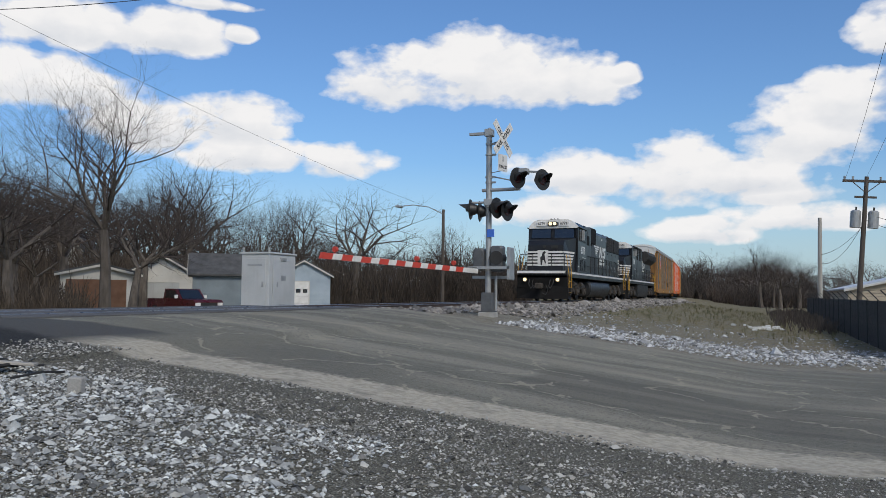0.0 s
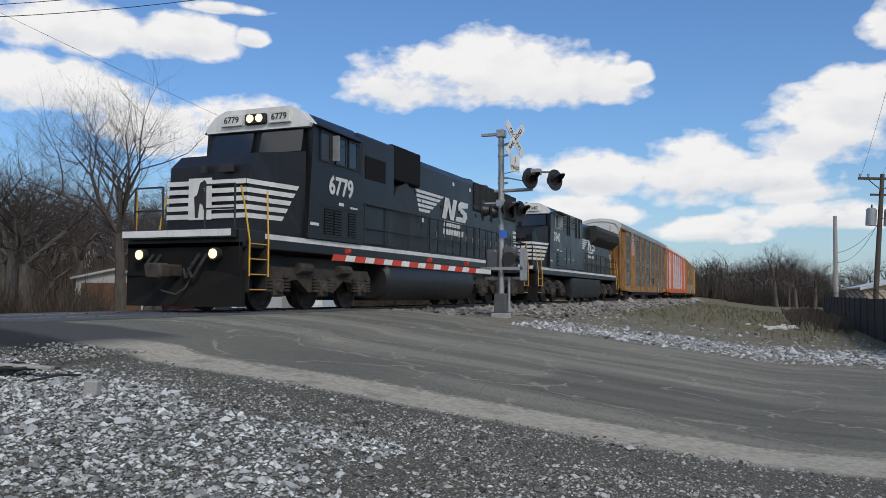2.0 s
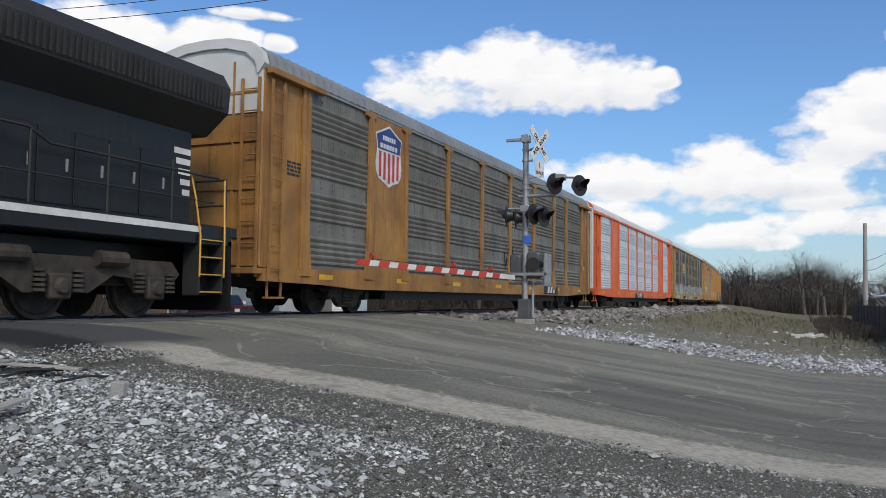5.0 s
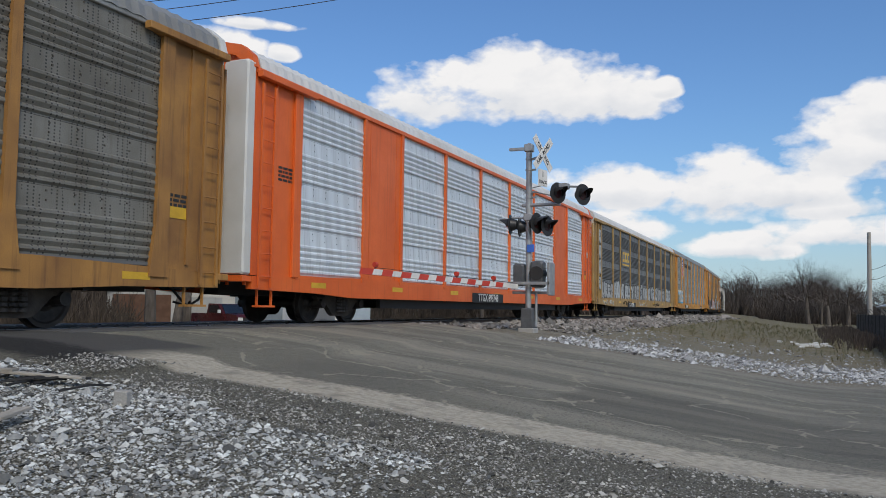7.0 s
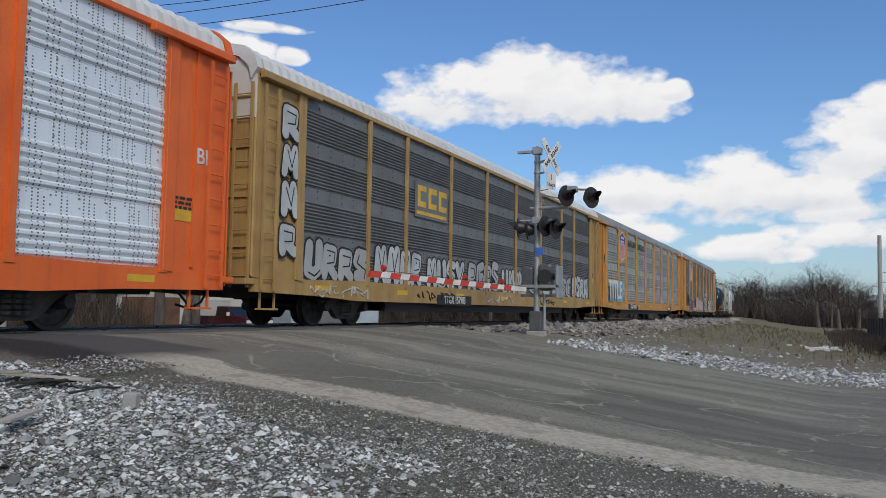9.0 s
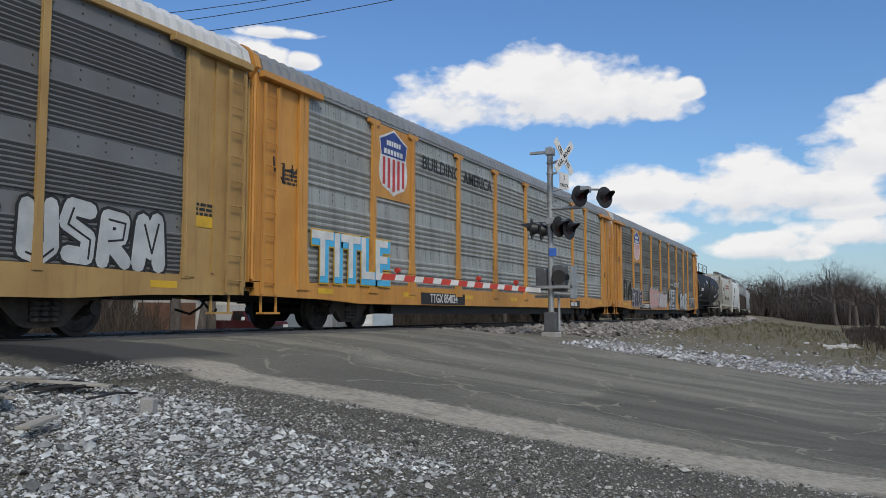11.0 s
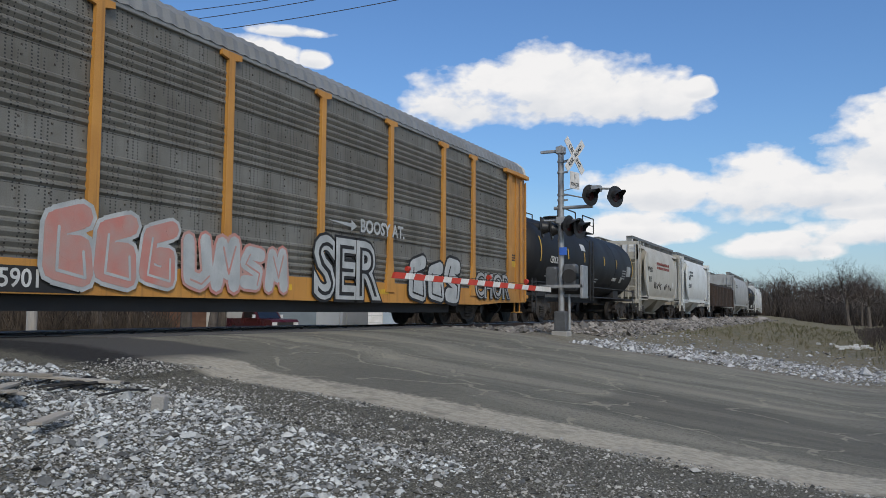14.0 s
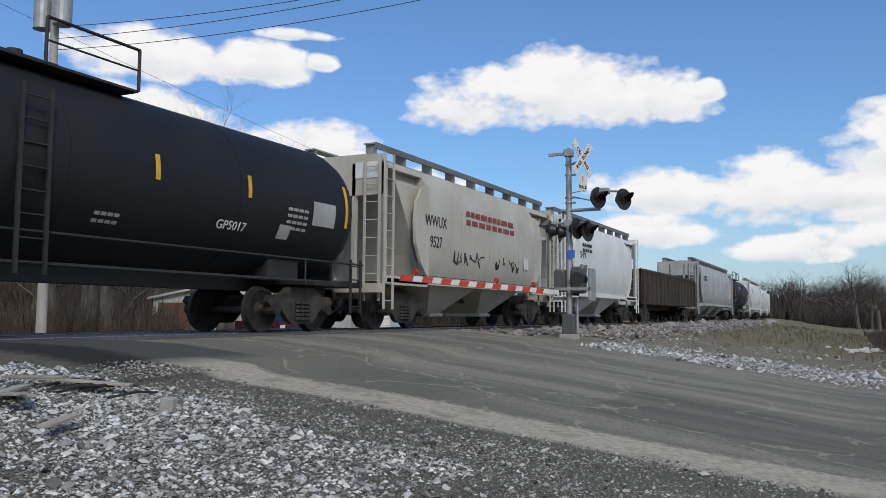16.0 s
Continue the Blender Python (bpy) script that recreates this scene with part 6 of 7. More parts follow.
def build_signal():
    x, y = -7.22, 22.3
    s = thing("crossing_signal", "galvanised crossing signal mast with lowered striped gate arm", "crossing signal", pose(x, y, -0.2))
    part("base", G().box(-0.23, 0.23, -0.23, 0.23, -0.3, 0.06, 0.02), M["concrete"], s)
    part("junction_base", G().box(-0.17, 0.17, -0.17, 0.17, 0.06, 0.62, 0.03).box(-0.2, 0.2, -0.2, 0.2, 0.06, 0.1), M["machine_grey"], s, smooth=False)
    part("mast", G().cyl((0, 0, 0.06), (0, 0, 5.28), 0.085, n=18).cyl((0, 0, 5.28), (0, 0, 5.36), 0.10, 0.03, n=18), M["galv"], s, "grey galvanised mast", smooth=True)
    arm_top = G().box(-0.6, 0.05, -0.05, 0.05, 5.16, 5.24, 0.01).box(-0.12, 0.12, -0.12, 0.12, 5.1, 5.32, 0.02)
    part("top_bracket", arm_top, M["galv"], s)
    for z in (4.55, 4.86, 3.75, 3.9, 3.05):
        part("clamp", G().cyl((0, 0, z), (0, 0, z + 0.05), 0.105, n=16).box(0.05, 0.2, -0.03, 0.03, z, z + 0.05), M["galv"], s)
    crossbuck(s, (0.45, -0.14, 5.0), 74)
    part("sign_bracket", G().tube([(0.1, 0, 4.9), (0.42, -0.12, 4.95)], 0.02).tube([(0.08, 0, 4.05), (0.5, -0.12, 4.1)], 0.012), M["galv"], s)
    part("cantilever", G().cyl((-0.2, 0, 3.55), (0.95, -0.1, 3.55), 0.05, n=12).tube([(0.08, 0, 3.95), (0.9, -0.1, 3.75)], 0.02).tube([(0.85, -0.1, 3.55), (0.95, -0.1, 4.05), (1.55, -0.1, 4.0)], 0.03).box(0.9, 1.2, -0.2, 0.0, 3.95, 4.12, 0.02), M["galv"], s)
    lamp_head(s, (0.92, -0.22, 3.84), 240)
    lamp_head(s, (1.6, -0.1, 3.78), 240)
    part("crossarm", G().cyl((-0.55, -0.05, 3.2), (0.5, 0.05, 3.2), 0.035, n=10).box(-0.13, 0.13, -0.11, 0.11, 3.1, 3.3, 0.02).tube([(-0.5, -0.05, 3.2), (-0.55, -0.05, 3.02)], 0.025).tube([(0.5, 0.05, 3.2), (0.5, 0.05, 3.02)], 0.025), M["galv"], s)
    lamp_head(s, (-0.52, -0.12, 3.0), 98)
    lamp_head(s, (-0.32, 0.12, 2.96), 98)
    lamp_head(s, (0.28, -0.12, 3.02), -108)
    lamp_head(s, (0.52, 0.1, 2.96), -108)
    part("number_plate", G().box(-0.02, 0.2, -0.11, -0.10, 2.2, 2.42), M["sign_blue"], s, "small blue notice")
    # gate mechanism with its counterweight frames
    mech = part("gate_mechanism", G().box(-0.42, -0.1, -0.16, 0.2, 1.25, 1.88, 0.05).box(0.1, 0.46, -0.16, 0.2, 1.2, 1.95, 0.05), M["machine_grey"], s, "dark grey gate machine")
    part("motor_cover", G().cyl((0.28, -0.18, 1.6), (0.28, 0.22, 1.6), 0.2, n=18), M["black"], mech)
    part("support_arm", G().box(-0.55, 0.7, -0.26, -0.2, 1.28, 1.36).box(-0.55, 0.7, 0.2, 0.26, 1.02, 1.10).box(0.62, 0.7, -0.26, 0.26, 0.98, 1.9, 0.02).cyl((0.2, 0.1, 0.1), (0.2, 0.1, 1.1), 0.04, n=8), M["galv"], s)
    arm = part("gate_arm", G().box(-0.03, 0.03, -6.35, 0.1, -0.066, 0.066, 0.008), M["white"], s, "red and white striped gate arm", pose(-0.25, -0.4, 1.22, -1.4, 0, -12))
    for i in range(9):
        y1 = -0.75 - i * 0.68
        part("stripe", G().slab([(y1, -0.068), (y1 - 0.36, -0.068), (y1 - 0.30, 0.068), (y1 + 0.06, 0.068)], -0.034, 0.034), M["red"], arm)
    for yy in (-6.05, -2.9, -1.15):
        part("arm_light", G().cyl((0, yy, 0.066), (0, yy, 0.11), 0.025, n=8).cyl((0, yy - 0.04, 0.165), (0, yy + 0.04, 0.165), 0.06, n=12), M["red"], arm, "small red gate light")
    part("arm_wire", G().tube([(0.035, 0, 0.095), (0.035, -6.1, 0.095)], 0.008, 4), M["black"], arm)
    case = thing("signal_case", "grey steel relay cabinet beyond the rails", "cabinet", pose(-17.5, 26.85, -0.55))
    part("body", G().box(-1.25, 0, 0, 1.9, 0.1, 2.36, 0.02), M["case_grey"], case)
    part("roof", G().box(-1.3, 0.05, -0.05, 1.95, 2.36, 2.44, 0.02), M["case_grey"], case)
    part("plinth", G().box(-1.2, -0.05, 0.05, 1.85, -0.35, 0.1), M["concrete"], case)
    d = part("door", G().box(-1.12, -0.13, -0.03, 0.0, 0.2, 2.2, 0.01), M["case_grey"], case)
    part("handle", G().box(-0.3, -0.22, -0.06, -0.03, 1.1, 1.3, 0.01).box(-0.95, -0.3, -0.036, -0.03, 1.9, 1.98), M["galv"], d)
    d = part("door", G().box(0.0, 0.03, 0.25, 1.65, 0.2, 2.2, 0.01), M["case_grey"], case)
    part("handle", G().box(0.03, 0.06, 0.5, 0.58, 1.1, 1.3, 0.01).box(0.03, 0.036, 0.8, 1.15, 1.35, 1.55).box(0.03, 0.036, 0.7, 1.1, 0.35, 0.42), M["galv"], d)
    g = G()
    for px, py in ((-1.2, 0.05), (-0.05, 0.05), (-0.05, 1.85), (-1.2, 1.85)):
        g.cyl((px, py, 2.44), (px, py, 2.56), 0.03, n=6).cyl((px, py, 2.56), (px, py, 2.62), 0.05, n=6)
    part("lifting_eyes", g, M["galv"], case)
    part("vent", G().box(-0.02, 0.07, 0.75, 1.15, 2.12, 2.24, 0.01), M["galv"], case)


M["case_grey"] = mat("cabinet_paint", (0.52, 0.53, 0.53), (0.43, 0.44, 0.44), 1.0, 0.5, 0.1, bump=0.04, streak=(0.3, 0.29, 0.27), streak_amount=0.15)
build_signal()

# ---- trees ----
M["bark"] = mat("bark", (0.14, 0.118, 0.098), (0.08, 0.067, 0.056), 3.0, 0.95, bump=0.5, stretch=(3, 3, 0.6), per_object=0.2)
M["twig"] = mat("twig_bark", (0.078, 0.06, 0.05), (0.05, 0.039, 0.033), 1.0, 0.95, bump=0, per_object=0.3)
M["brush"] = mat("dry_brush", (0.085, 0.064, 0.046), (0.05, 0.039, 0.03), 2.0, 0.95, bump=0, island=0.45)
# dry brush made paler: distance haze is put into its colour
M["brush_hazed"] = mat("hazed_brush", (0.125, 0.1, 0.08), (0.085, 0.068, 0.055), 2.0, 0.95, bump=0, island=0.35)
M["straw"] = mat("dry_grass", (0.24, 0.2, 0.11), (0.13, 0.13, 0.055), 0.3, 0.95, bump=0, island=0.4)


def tree_meshes(name, height, seed, spread=0.55, levels=6, thin=1.0):
    rng = random.Random(seed)
    trunk, crown = G(), G()

    def grow(p, d, length, r, level):
        segs = 3 if level < 2 else 2
        tip = 0.62 if level < levels else 0.35
        q, dd = p, d
        for i in range(segs):
            dd = (dd + Vector((rng.uniform(-1, 1), rng.uniform(-1, 1), rng.uniform(-0.4, 0.8))) * (0.10 if level == 0 else 0.2)).normalized()
            e = q + dd * (length / segs)
            r0, r1 = r * (1 - (1 - tip) * i / segs), r * (1 - (1 - tip) * (i + 1) / segs)
            target = trunk if level < 2 else crown
            target.cyl(q, e, r0, r1, n=8 if level == 0 else 5 if level < 3 else 3, caps=False)
            if level >= 1 and level < levels and i < segs - 1 or (level == 0 and i == segs - 1):
                branch(e, dd, length, r1, level, rng.randint(1, 2) if level else 2)
            q = e
        if level < levels:
            branch(q, dd, length, r * tip, level, rng.choice((2, 3)) if level < levels - 1 else rng.choice((2, 3, 4)))

    def branch(p, d, length, r, level, count):
        a0 = rng.uniform(0, 6.28)
        side = d.orthogonal().normalized()
        for k in range(count):
            axis = Matrix.Rotation(a0 + 6.28 * k / count + rng.uniform(-0.5, 0.5), 3, d) @ side
            ang = rng.uniform(0.3, 0.9) * (0.7 + spread)
            nd = (d * math.cos(ang) + axis * math.sin(ang))
            nd.z += 0.12
            grow(p, nd.normalized(), length * rng.uniform(0.58, 0.78), r * rng.uniform(0.5, 0.68), level + 1)
    grow(Vector((0, 0, -0.3)), Vector((0, 0, 1)), height * 0.34, height * 0.019 * thin, 0)
    top = max(v[2] for v in crown.v)
    k = height / top
    for g in (trunk, crown):
        g.v = [(x * k, y * k, z * k) for x, y, z in g.v]
    return trunk.mesh("trunk", M["bark"], False), crown.mesh("crown", M["twig"], False)


def tree(meshes, m, label, group=""):
    t = thing("bare_tree", label, "tree", m, group)
    part("trunk", meshes[0], None, t)
    part("crown", meshes[1], None, t, "leafless twigs")
    return t


def build_trees():
    kinds = [tree_meshes("a", 10.0, 11, 0.42, 6, 1.1), tree_meshes("b", 10.0, 23, 0.6, 5, 1.3), tree_meshes("c", 10.0, 37, 0.5, 5, 1.3), tree_meshes("d", 10.0, 41, 0.5, 4, 1.3), tree_meshes("e", 10.0, 59, 0.6, 4, 1.3)]

    def put(kind, x, y, h, turn, label, group="", wide=1.0):
        m = Matrix.Translation((x, y, ground_z(x, y))) @ Matrix.Rotation(turn, 4, "Z") @ Matrix.Diagonal((h / 10 * wide, h / 10 * wide, h / 10, 1))
        return tree(kinds[kind], m, label, group)
    put(0, -29.0, 30.6, 13.4, 0.6, "tall bare tree with pale bark beside the sheds", wide=1.05)
    put(1, -26.5, 23.2, 7.4, 2.0, "spreading bare tree with dark crooked limbs", wide=1.25)
    put(1, -30.0, 25.5, 8.5, 4.0, "spreading bare tree with dark crooked limbs", wide=1.2)
    put(2, -40.0, 47.5, 11.0, 1.0, "bare tree behind a white house")
    put(1, -39.0, 75.5, 13.6, 0.4, "broad bare maple in a back yard", wide=1.35)
    put(1, -51.5, 65.4, 16.4, 1.3, "tall dark bare tree with dense twigs behind the sheds", wide=1.15)
    put(2, -53.5, 67.5, 14.0, 3.3, "tall dark bare tree with dense twigs behind the sheds", wide=1.2)
    put(0, -47.3, 70.6, 12.8, 2.2, "slim bare tree above the roofs", wide=0.75)
    put(0, -45.5, 71.9, 13.0, 4.0, "slim bare tree above the roofs", wide=0.75)
    put(2, -52.0, 88.0, 14.5, 3.2, "bare tree with a round crown")
    put(2, -40.0, 108.0, 12.0, 3.2, "bare tree with a round crown")
    put(1, 0.3, 118.0, 9.6, 2.2, "pale bare tree standing above the scrub", wide=1.1)
    put(0, 1.8, 121.0, 9.2, 4.2, "pale bare tree standing above the scrub", wide=1.0)
    rng = random.Random(5)
    for i in range(64):
        f = i / 63
        bearing = radians(-58 + 42 * f + rng.uniform(-1, 1))
        d = rng.uniform(88, 125)
        x, y = d * math.sin(bearing), d * math.cos(bearing)
        tall = (15.5 - 8.0 * f) * rng.uniform(0.75, 1.1)
        put(rng.choice((3, 4, 1) if i % 3 else (1, 2)), x, y, tall, rng.uniform(0, 6), "bare tree of the wooded hillside", "wooded hillside", rng.uniform(1.0, 1.4))
    for i in range(12):
        bearing = radians(-58 + 17 * i / 11 + rng.uniform(-1, 1))
        d = rng.uniform(48, 66)
        x, y = d * math.sin(bearing), d * math.cos(bearing)
        put(rng.choice((1, 2)), x, y, rng.uniform(6.0, 10.5), rng.uniform(0, 6), "bare tree of the thicket behind the sheds", "thicket behind the sheds", 1.3)
    for i in range(34):
        f = i / 33
        bearing = radians(-11 + 19 * f + rng.uniform(-0.5, 0.5))
        d = rng.uniform(150, 210) - 55 * f
        x, y = d * math.sin(bearing), d * math.cos(bearing)
        if -26 < x < -3:
            x = -3 + rng.uniform(0, 6) if rng.random() < 0.6 else -28 - rng.uniform(0, 12)
        put(rng.choice((3, 4)), x, y, rng.uniform(6.0, 9.0) * (1.15 - 0.35 * f), rng.uniform(0, 6), "bare tree of the far wood", "far wood by the line", 1.5)


    for i in range(30):
        bearing = radians(-14.5 + 16 * i / 29 + rng.uniform(-0.4, 0.4))
        d = rng.uniform(262, 320)
        x, y = d * math.sin(bearing), d * math.cos(bearing)
        put(rng.choice((3, 4)), x, y, rng.uniform(13.0, 18.0), rng.uniform(0, 6), "bare tree of the wood where the line bends", "wood at the bend", 1.5)


build_trees()


def brush(name, label, count, pick, height, seed, material="brush"):
    """Dense leafless undergrowth as one mesh of thin twigs."""
    rng = random.Random(seed)
    g = G()
    for _ in range(count):
        x, y, k = pick(rng)
        z = ground_z(x, y)
        h = height * k * rng.uniform(0.5, 1.1)
        w = min(0.010 + 0.00045 * math.hypot(x, y), 0.035 * h)
        for j in range(5):
            a, l = rng.uniform(0, 6.28), rng.uniform(0.1, 0.5)
            t = Vector((x + l * h * math.cos(a), y + l * h * math.sin(a), z + h * rng.uniform(0.6, 1.0)))
            mid = Vector((x, y, z)).lerp(t, 0.55) + Vector((0, 0, 0.08 * h))
            for p, q, r0 in ((Vector((x, y, z - 0.05)), mid, w), (mid, t, w * 0.7), (mid, mid + (t - mid).cross(Vector((0, 0, 1))) * rng.uniform(-0.8, 0.8) + Vector((0, 0, 0.3 * h)), w * 0.6)):
                g.cyl(p, q, r0, r0 * 0.5, n=3, caps=False)
    me = bpy.data.meshes.new(name)
    me.from_pydata(g.v, [], g.f)
    me.materials.append(M[material])
    return tagged(new(name, me), label, "undergrowth", kind="stuff")


def far_wood(r):
    while True:
        x, y = polar(r, -10.5, 8, 122, 190)
        if x > -4.5 - 0.0004 * (y - 60) ** 2 or x < -26:
            return x, y, r.uniform(0.6, 1.3)


def polar(rng, b0, b1, d0, d1):
    b, d = radians(rng.uniform(b0, b1)), rng.uniform(d0, d1)
    return d * math.sin(b), d * math.cos(b)


brush("hillside_brush", "brown leafless undergrowth on the wooded hillside", 5200, lambda r: (*polar(r, -60, -15, 78, 135), r.uniform(0.6, 1.5)), 4.6, 1)
brush("near_thicket", "tangled leafless bushes by the sheds", 700, lambda r: (*polar(r, -58, -44.5, 34, 46), r.uniform(0.4, 1.2)), 2.1, 2)
brush("trackside_brush", "leafless brush beyond the rails", 420, lambda r: (*polar(r, -31, -19, 76, 95), r.uniform(0.4, 1.1)), 1.5, 3)
# the next three take the brush colour with haze mixed in
brush("far_wood_brush", "brown leafless undergrowth of the far wood", 2200, far_wood, 2.9, 4, "brush_hazed")
brush("bend_brush", "brown leafless undergrowth where the line bends away", 1500, lambda r: (*polar(r, -15, 3, 258, 320), r.uniform(0.6, 1.3)), 9.0, 8, "brush_hazed")
brush("fence_brush", "dry brown brush along the black fence", 420, lambda r: (3.0 + r.uniform(-2.4, 0.3) * (1 if r.random() < 0.5 else 0.4), r.uniform(38, 78), r.uniform(0.4, 1.2)), 0.7, 5, "brush_hazed")
brush("verge_weeds", "dry weeds and grass tufts on the verge", 2600, lambda r: (r.uniform(-6.0, 3.2), 27 + 50 * r.random() ** 0.7, r.uniform(0.3, 1.3) ** 2), 0.17, 6, "straw")
brush("yard_weeds", "thin dry weeds among the loose stones", 90, lambda r: (r.uniform(-5.0, -3.0), r.uniform(2.9, 3.7), r.uniform(0.4, 1.0)), 0.06, 7)


# ---- houses, sheds, fence, poles ----
M["siding_white"] = mat("white_siding", (0.6, 0.58, 0.53), (0.5, 0.48, 0.43), 1.0, 0.7)
M["siding_blue"] = mat("blue_grey_siding", (0.38, 0.45, 0.5), (0.3, 0.36, 0.41), 1.0, 0.7)
M["siding_dark"] = mat("slate_siding", (0.2, 0.24, 0.26), (0.15, 0.18, 0.2), 1.0, 0.7)
M["shingle"] = mat("asphalt_shingle", (0.1, 0.1, 0.1), (0.06, 0.06, 0.06), 2.0, 0.95, bump=0.4)
M["brown_door"] = mat("brown_door", (0.2, 0.105, 0.06), (0.14, 0.07, 0.04), 2.0, 0.8)
M["brick_red"] = mat("red_brick", (0.22, 0.09, 0.065), (0.15, 0.06, 0.045), 3.0, 0.9)
M["beige"] = mat("beige_metal", (0.46, 0.39, 0.29), (0.38, 0.32, 0.24), 1.0, 0.6)
M["metal_roof"] = mat("white_metal_roof", (0.62, 0.65, 0.7), (0.5, 0.53, 0.58), 1.0, 0.4, 0.3)
M["pole_wood"] = mat("pole_wood", (0.11, 0.09, 0.075), (0.07, 0.058, 0.048), 2.0, 0.9, stretch=(4, 4, 0.5), bump=0.5)
M["pole_pale"] = mat("pale_pole", (0.42, 0.40, 0.37), (0.32, 0.3, 0.27), 2.0, 0.9, stretch=(4, 4, 0.5))
M["fence_black"] = mat("fence_slats", (0.012, 0.013, 0.014), (0.02, 0.02, 0.02), 2.0, 0.7)
M["truck_red"] = mat("maroon_paint", (0.075, 0.010, 0.012), (0.055, 0.008, 0.009), 2.0, 0.3, bump=0.0)
M["car_white"] = mat("white_car_paint", (0.7, 0.7, 0.7), (0.6, 0.6, 0.6), 2.0, 0.3, bump=0.0)


def gable_house(name, label, x, y, turn, w, d, eave, ridge, siding, roof, door=None, windows=(), bay=0):
    """Gable end (width w) faces local -y; depth d runs to +y."""
    z = ground_z(x, y)
    hs = thing(name, label, "shed" if name != "house" else "house", Matrix.Translation((x, y, z)) @ Matrix.Rotation(radians(turn), 4, "Z"))
    a = w / 2
    part("wall", G().prism([(-a, -0.4), (a, -0.4), (a, eave), (0, ridge), (-a, eave)], 0, d), M[siding], hs)
    boards = G()
    n = int(ridge / 0.16)
    for i in range(n):
        zz = i * 0.16
        half = a if zz < eave else a * (ridge - zz) / (ridge - eave)
        if half > 0.15:
            boards.add([(-half, -0.012, zz), (half, -0.012, zz), (half, -0.002, zz + 0.15), (-half, -0.002, zz + 0.15)], [(0, 1, 2, 3)])
        if zz < eave - 0.1:
            for s in (-1, 1):
                boards.add([(s * (a + 0.012), 0, zz), (s * (a + 0.012), d, zz), (s * (a + 0.002), d, zz + 0.15), (s * (a + 0.002), 0, zz + 0.15)], [(0, 1, 2, 3)])
    part("siding", boards, M[siding], hs)
    o = 0.3
    sl = (ridge - eave) / a
    for s in (-1, 1):
        p = [(0, ridge + 0.02), (s * (a + o), eave - o * sl + 0.02), (s * (a + o), eave - o * sl + 0.14), (0, ridge + 0.16)]
        part("roof", G().prism(p, -o, d + o), M[roof], hs)
    trim = G()
    for s in (-1, 1):
        p = [(0, ridge - 0.1), (s * (a + o), eave - o * sl - 0.1), (s * (a + o), eave - o * sl + 0.03), (0, ridge + 0.03)]
        trim.prism(p, -o - 0.03, -o)
    part("barge_board", trim, M["siding_white"], hs, "white roof edge")
    if door:
        dx0, dx1, dz, dm = door
        dr = part("door", G().box(dx0, dx1, -0.05, -0.015, 0.0, dz, 0.01), M[dm], hs)
        frame_ = G().box(dx0 - 0.1, dx0, -0.06, -0.01, 0, dz + 0.1).box(dx1, dx1 + 0.1, -0.06, -0.01, 0, dz + 0.1).box(dx0, dx1, -0.06, -0.01, dz, dz + 0.1)
        part("door_frame", frame_, M["siding_white"], hs)
        if bay:
            for i in range(bay):
                c = dx0 + (dx1 - dx0) * (i + 0.5) / bay
                part("pane", G().box(c - 0.2, c + 0.2, -0.058, -0.051, dz * 0.62, dz * 0.62 + 0.34), M["glass"], dr)
            lines = G()
            for i in range(1, 4):
                lines.box(dx0 + 0.02, dx1 - 0.02, -0.054, -0.05, dz * i / 4 - 0.012, dz * i / 4 + 0.012)
            part("panel_joint", lines, M["hopper_grey"], dr)
    for wx, wz, ww, wh in windows:
        wn = part("window", G().box(wx - ww / 2, wx + ww / 2, -0.04, -0.014, wz, wz + wh), M["siding_white"], hs)
        part("pane", G().box(wx - ww / 2 + 0.07, wx + ww / 2 - 0.07, -0.05, -0.041, wz + 0.07, wz + wh - 0.07), M["glass"], wn)
    return hs


def pickup(x, y, turn):
    z = ground_z(x, y)
    t = thing("pickup_truck", "old maroon pickup truck parked by the sheds", "pickup truck", Matrix.Translation((x, y, z)) @ Matrix.Rotation(radians(turn), 4, "Z"))
    body = [(-2.6, 0.5), (-2.6, 0.95), (-2.45, 1.08), (-1.0, 1.12), (-0.9, 1.12), (2.5, 1.12), (2.55, 0.5)]
    part("body", G().slab(body, -0.92, 0.92), M["truck_red"], t)
    part("cab", G().slab([(-0.95, 1.1), (-0.35, 1.68), (0.75, 1.7), (0.95, 1.1)], -0.8, 0.8), M["truck_red"], t)
    part("windscreen", G().add([(-0.7, -0.97, 1.13), (0.7, -0.97, 1.13), (0.64, -0.42, 1.66), (-0.64, -0.42, 1.66)], [(0, 1, 2, 3)]), M["glass"], t)
    for s in (-1, 1):
        part("side_window", G().slab([(-0.68, 1.16), (-0.3, 1.6), (0.62, 1.62), (0.72, 1.16)], s * 0.8, s * 0.81), M["glass"], t)
        part("headlight", G().box(s * 0.72 - 0.16, s * 0.72 + 0.16, -2.63, -2.6, 0.72, 0.92), M["decal_white"], t)
        part("mirror", G().box(s * 0.95 - 0.09, s * 0.95 + 0.09, -0.75, -0.65, 1.15, 1.35), M["decal_white"], t)
        for yy in (-1.7, 1.6):
            w = part("wheel", G().cyl((s * 0.72, yy, 0.36), (s * 0.94, yy, 0.36), 0.36, n=20), M["black"], t)
            part("rim", G().cyl((s * 0.94, yy, 0.36), (s * 0.95, yy, 0.36), 0.2, n=14), M["galv"], w)
    part("bumper", G().box(-0.92, 0.92, -2.75, -2.6, 0.42, 0.6, 0.02), M["galv"], t)
    part("grille", G().box(-0.52, 0.52, -2.62, -2.6, 0.7, 0.92), M["black"], t)
    return t


